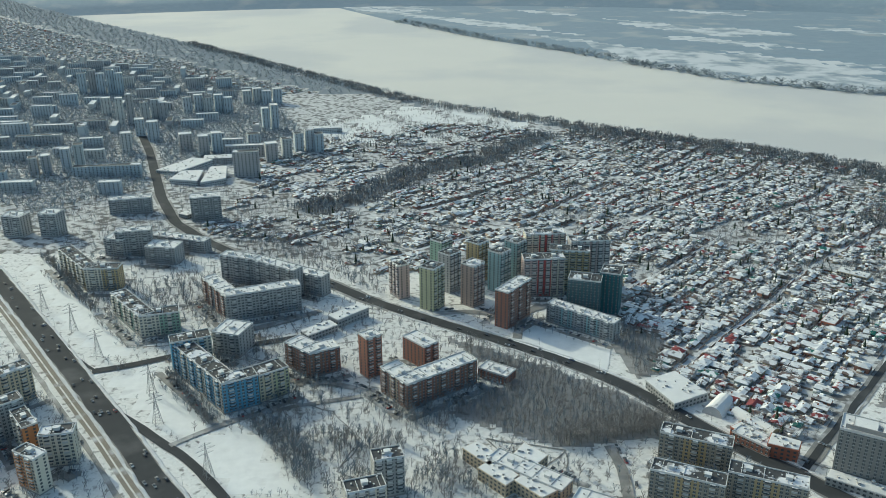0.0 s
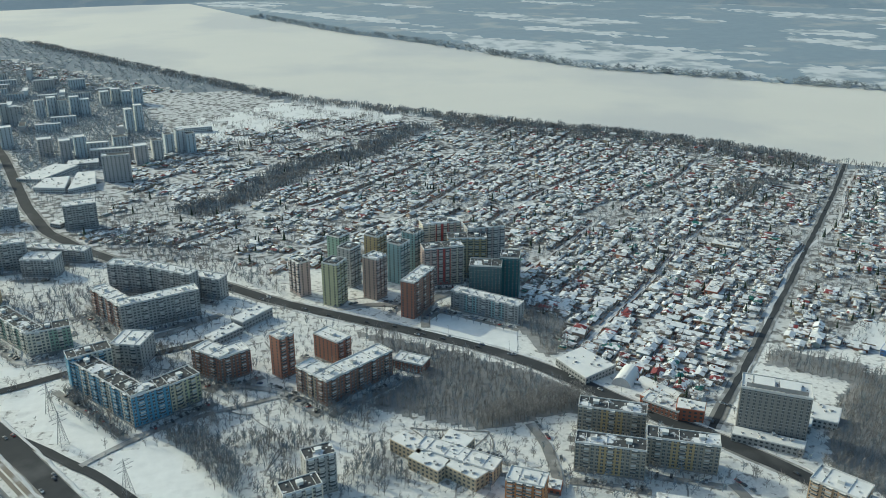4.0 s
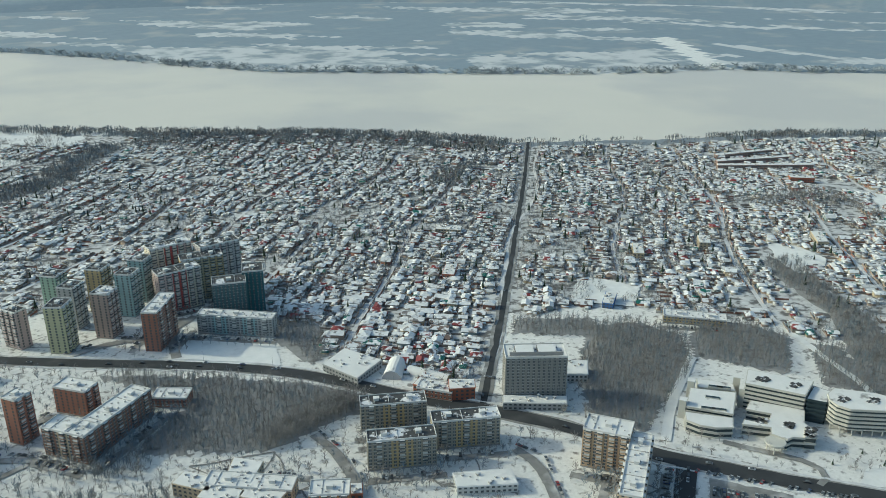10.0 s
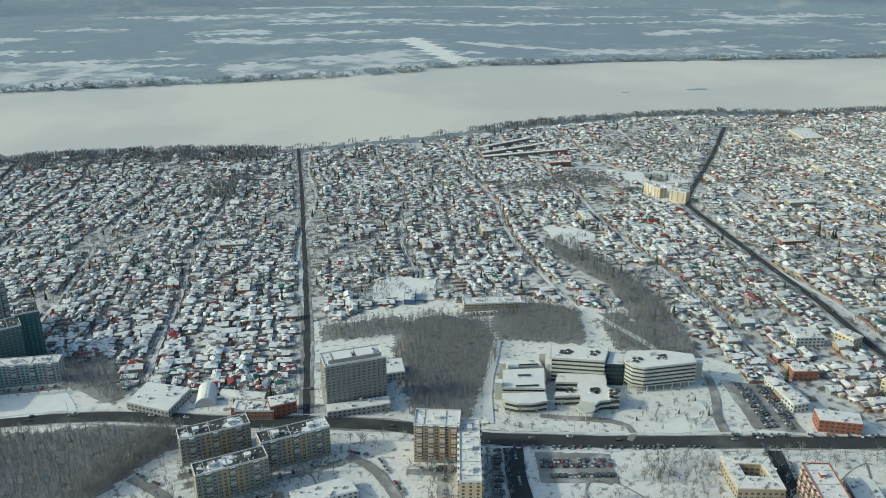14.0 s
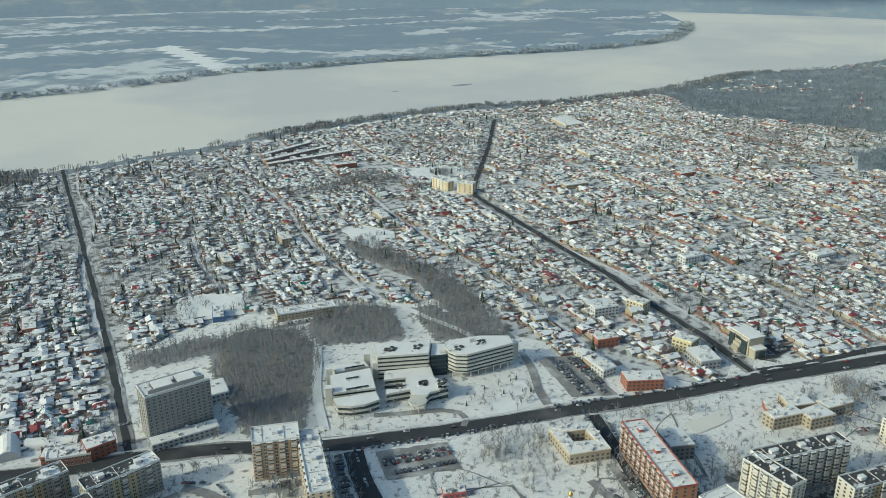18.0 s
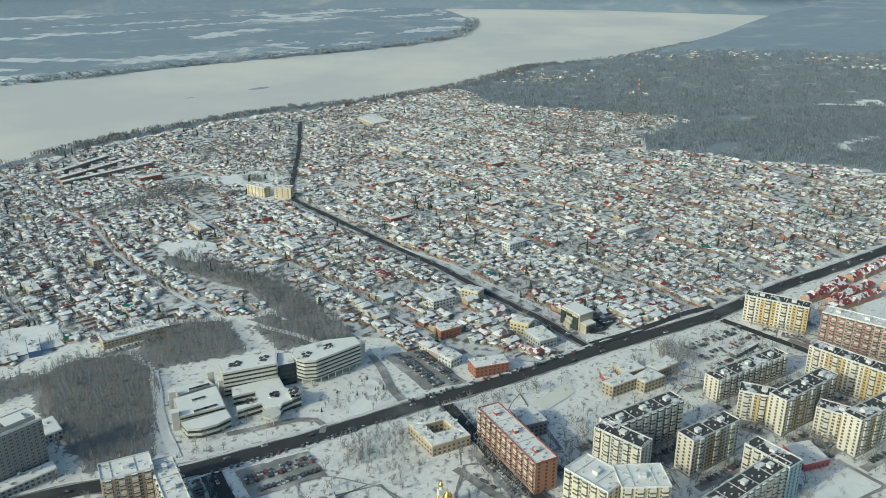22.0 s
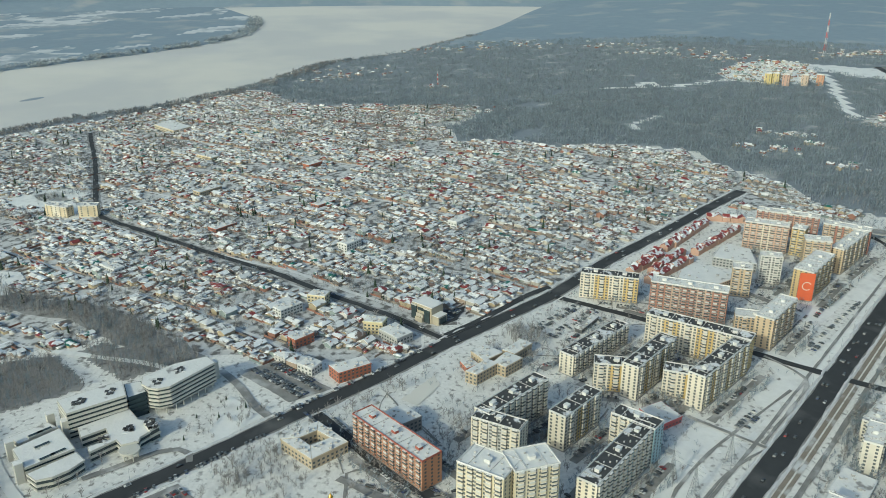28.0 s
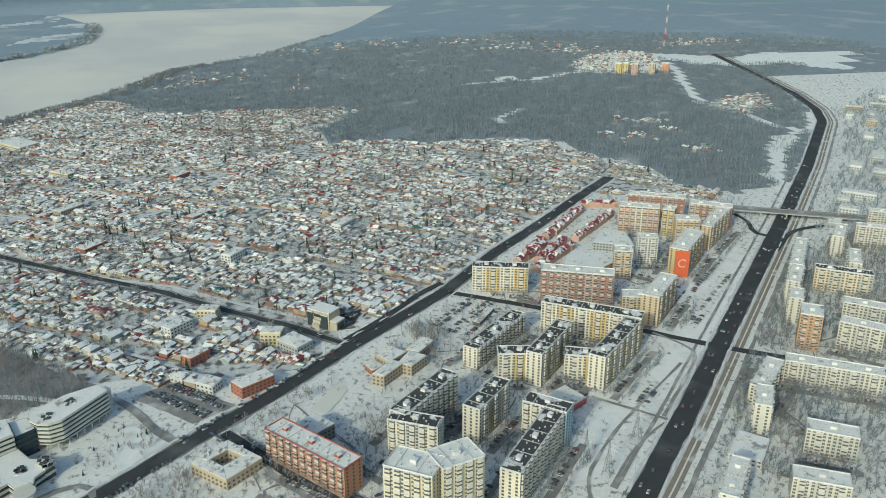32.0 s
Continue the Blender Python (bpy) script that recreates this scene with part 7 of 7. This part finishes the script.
# ---- power pylons and street lamps ----
def pylon(x, y, rot, h):
    ob = thing("power_pylon", x, y, rot, "grey lattice steel power pylon in the snow", "pylon", "power pylons along the highway")
    w = 3.0
    for sx in (-1, 1):
        for sy in (-1, 1):
            s = Shape()
            s.rod((sx * w, sy * w, -1), (sx * 0.6, sy * 0.6, h * 0.68), 0.16, 0.12, 4)
            s.rod((sx * 0.6, sy * 0.6, h * 0.68), (0, 0, h), 0.12, 0.08, 4)
            part("leg", s, METAL, ob)
    for f, a in ((0.68, 5.0), (0.80, 6.5), (0.92, 4.2)):
        s = Shape()
        s.rod((-a, 0, h * f), (a, 0, h * f), 0.14, 0.14, 4)
        s.rod((-a, 0, h * f), (0, 0, h * f + 1.6), 0.08, 0.08, 4)
        s.rod((a, 0, h * f), (0, 0, h * f + 1.6), 0.08, 0.08, 4)
        part("crossarm", s, METAL, ob)
    s = Shape()
    for k in range(7):
        z0, z1 = h * 0.68 * k / 7, h * 0.68 * (k + 1) / 7
        a, b = w + (0.6 - w) * k / 7, w + (0.6 - w) * (k + 1) / 7
        for e in (-1, 1):
            s.rod((-a, e * a, z0), (b, e * b, z1), 0.07, 0.07, 3)
            s.rod((a, e * a, z0), (-b, e * b, z1), 0.07, 0.07, 3)
            s.rod((e * a, -a, z0), (e * b, b, z1), 0.07, 0.07, 3)
    part("lattice", s, METAL, ob)


for x, y in ((-360, 695), (-317, 654), (-278, 607), (-217, 550), (-200, 510), (-149, 449), (316, -37), (301, -46), (332, -80), (482, -196)):
    pylon(x, y, 40, 26)


def lamp(x, y, rot):
    ob = thing("street_lamp", x, y, rot, "slim grey steel street lamp beside the road", "street lamp", "street lamps")
    s = Shape()
    s.rod((0, 0, -0.5), (0, 0, 9.5), 0.12, 0.07, 6)
    part("pole", s, METAL, ob)
    s = Shape()
    s.rod((0, 0, 9.5), (1.8, 0, 9.9), 0.06, 0.05, 5)
    part("arm", s, METAL, ob)
    s = Shape()
    s.box(1.7, -0.15, 9.82, 2.5, 0.15, 10.0, bottom=True)
    part("lamp_head", s, FRAME, ob)


def lamps(line, off, pitch):
    for (ax, ay), (bx, by) in zip(line[:-1], line[1:]):
        L = math.hypot(bx - ax, by - ay)
        d = Vector((bx - ax, by - ay)) / L
        for k in range(int(L / pitch)):
            t = (k + 0.5) * L / int(L / pitch)
            lamp(ax + d.x * t - d.y * off, ay + d.y * t + d.x * off, math.degrees(math.atan2(d.y, d.x)) + (-90 if off > 0 else 90))


lamps(MAIN[9:25], 8.6, 30)
lamps(HIGHWAY[4:12], 10.8, 36)
lamps(HIGHWAY[2:6], 10.8, 36)

# trees in rows along the streets and before the blocks
for k, (line, off) in enumerate((([(400, 200), (450, 140), (500, 82)], -16), ([(505, 60), (470, 30), (430, 60)], 0), ([(-150, 490), (-100, 520)], 8), ([(310, 350), (350, 300)], 14), ([(230, 400), (255, 380)], 0), ([(360, 100), (420, 40)], 6), ([(560, -60), (590, -20)], 4), ([(300, 240), (350, 190)], 20), ([(315, 225), (365, 175)], 30))):
    for p in along(line, 7, 6.5, 60 + k)[:20]:
        x, y = p[0] + off * 0.6, p[1] + off * 0.6
        if len(clear(np.array([[x, y]]))):
            tree_thing(x, y, rt.uniform(6, 11), k)

for j, p in enumerate(scatter([(507, 48), (490, 30), (504, 2), (528, 30)], 5.2, 95)):
    tree_thing(*p, rt.uniform(9, 13), j)
grove("street_trees", clear(scatter(WORKS, 11.0, 88)), 5, 10, [CLUMP], [HAZE_BLUE], "bare trees between the works buildings", 89)
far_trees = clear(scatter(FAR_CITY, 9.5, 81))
grove("street_trees", far_trees, 6, 11, [CLUMP], [HAZE_PALE], "bare trees between distant blocks", 82)

# ---- yard clutter: garages, trodden paths, trees right of the highway ----
EAST = [(300, -120), (420, -262), (560, -370), (650, -470), (560, -570), (380, -380), (230, -190)]
grove("yard_trees", clear(scatter(EAST, 6.0, 83)), 6, 12, YARD_DENSE, [BARK, HAZE_BLUE_DARK], "bare trees crowding the yards beside the highway", 84)
VERGE_EAST = [(429, -212), (481, -260), (565, -344), (642, -423), (511, -338), (419, -257), (320, -185), (329, -147)]
DENSE = [(-112, 505), (-91, 511), (-53, 524), (15, 547), (44, 523), (54, 467), (14, 422), (-54, 425), (-84, 436)]
DENSE_WEST = [(-319, 688), (-316, 735), (-242, 772), (-169, 759), (-160, 680), (-245, 684)]
DENSE_YARD = [(-204, 620), (-153, 637), (-83, 595), (-85, 522), (-112, 520), (-174, 549)]
DENSE_NORTH = [(-260, 860), (-150, 770), (-60, 720), (-30, 760), (-130, 860), (-230, 960)]
dense = scatter(DENSE, 4.4, 92)
dense = dense[np.array([fbm(x, y, 30.0) for x, y in dense]) > 0.08]
crowd = np.concatenate([scatter(VERGE_EAST, 5.0, 91), dense, scatter([(-134, 506), (-114, 513), (-81, 451), (-86, 434), (-115, 476)], 3.3, 109), scatter(DENSE_WEST, 7.0, 93), scatter(DENSE_YARD, 7.0, 94), scatter(DENSE_NORTH, 8.0, 96), along([(-212, 575), (-183, 534), (-163, 508)], 3, 3.0, 97), along([(-415, 823), (-369, 764), (-314, 688)], 4, 3.4, 98)])
grove("yard_trees", clear(crowd), 6, 12, YARD_DENSE, [BARK, HAZE_BLUE_DARK], "dense bare trees and scrub between the blocks", 99)
front_green = np.concatenate([along([(300, 350), (340, 292), (398, 222)], 5, 5.0, 101), along([(375, 262), (415, 232)], 12, 6.0, 102), scatter([(384, 288), (430, 250), (405, 236), (376, 268)], 8.0, 103), scatter([(302, 202), (347, 262), (385, 222), (330, 190)], 6.0, 104), scatter([(246, 452), (300, 420), (318, 470), (262, 490)], 9.0, 105)])
grove("street_trees", clear(front_green), 3, 8, YARD_DENSE, [BARK], "young bare trees and shrubs on the snowy lawns", 106)
grove("firs", clear(scatter([(384, 292), (440, 250), (400, 232), (366, 276)], 17.0, 107)), 3, 6, [firs], [FIR], "small dark firs on the snowy lawn", 108)
YARDS = [(-300, 760), (-60, 640), (-20, 560), (40, 480), (130, 500), (200, 400), (330, 260), (470, 110), (560, -40), (700, -230), (640, -330), (420, -120), (260, 20), (180, 260), (-60, 420), (-150, 520), (-300, 640)]
rp = random.Random(31)
net = Shape()
nodes = [f[0] for f in FOOT] + [tuple(p) for p in scatter(YARDS, 48, 86)]
for k, a in enumerate(nodes):
    if math.hypot(a[0] + 50, a[1] - 60) > 900:
        continue
    for b in sorted(nodes, key=lambda q: math.hypot(q[0] - a[0], q[1] - a[1]))[1:3]:
        L = math.hypot(b[0] - a[0], b[1] - a[1])
        if not 18 < L < 110:
            continue
        n = int(L / 5) + 1
        w, ph, up = rp.uniform(0.35, 0.7), rp.uniform(0, 9), 0.1 + 0.006 * (len(net.v) % 61)
        dx, dy = (b[0] - a[0]) / L, (b[1] - a[1]) / L
        for j in range(n + 1):
            t = j / n
            o = 4 * noise.noise(Vector((a[0] / 20 + t * 2, a[1] / 20, ph)))
            x, y = a[0] + dx * L * t - dy * o, a[1] + dy * L * t + dx * o
            net.v += [(x - dy * w, y + dx * w, zz(x, y) + up), (x + dy * w, y - dx * w, zz(x, y) + up)]
            if j:
                m = len(net.v)
                net.f.append([m - 4, m - 3, m - 1, m - 2])
                net.i.append(0)
tagged(new("footpaths", net.mesh("footpaths", SLUSH)), "trodden slushy footpaths across the snowy yards", "paths", "", "stuff")
for hx in (-8, 8):
    s = Shape()
    s.box(hx - 6.5, 4, 35.5, hx + 6.5, 15, 38.4, 0, 1)
    part("attic", s, [paint(0.16, 0.15, 0.14), ROOF_SNOW], hotel, "dark attic storey with a snowy roof")
s = Shape()
s.box(-19, 2, 36.4, 19, 2.5, 39.2)
part("roof_screen", s, paint(0.40, 0.38, 0.36), hotel)
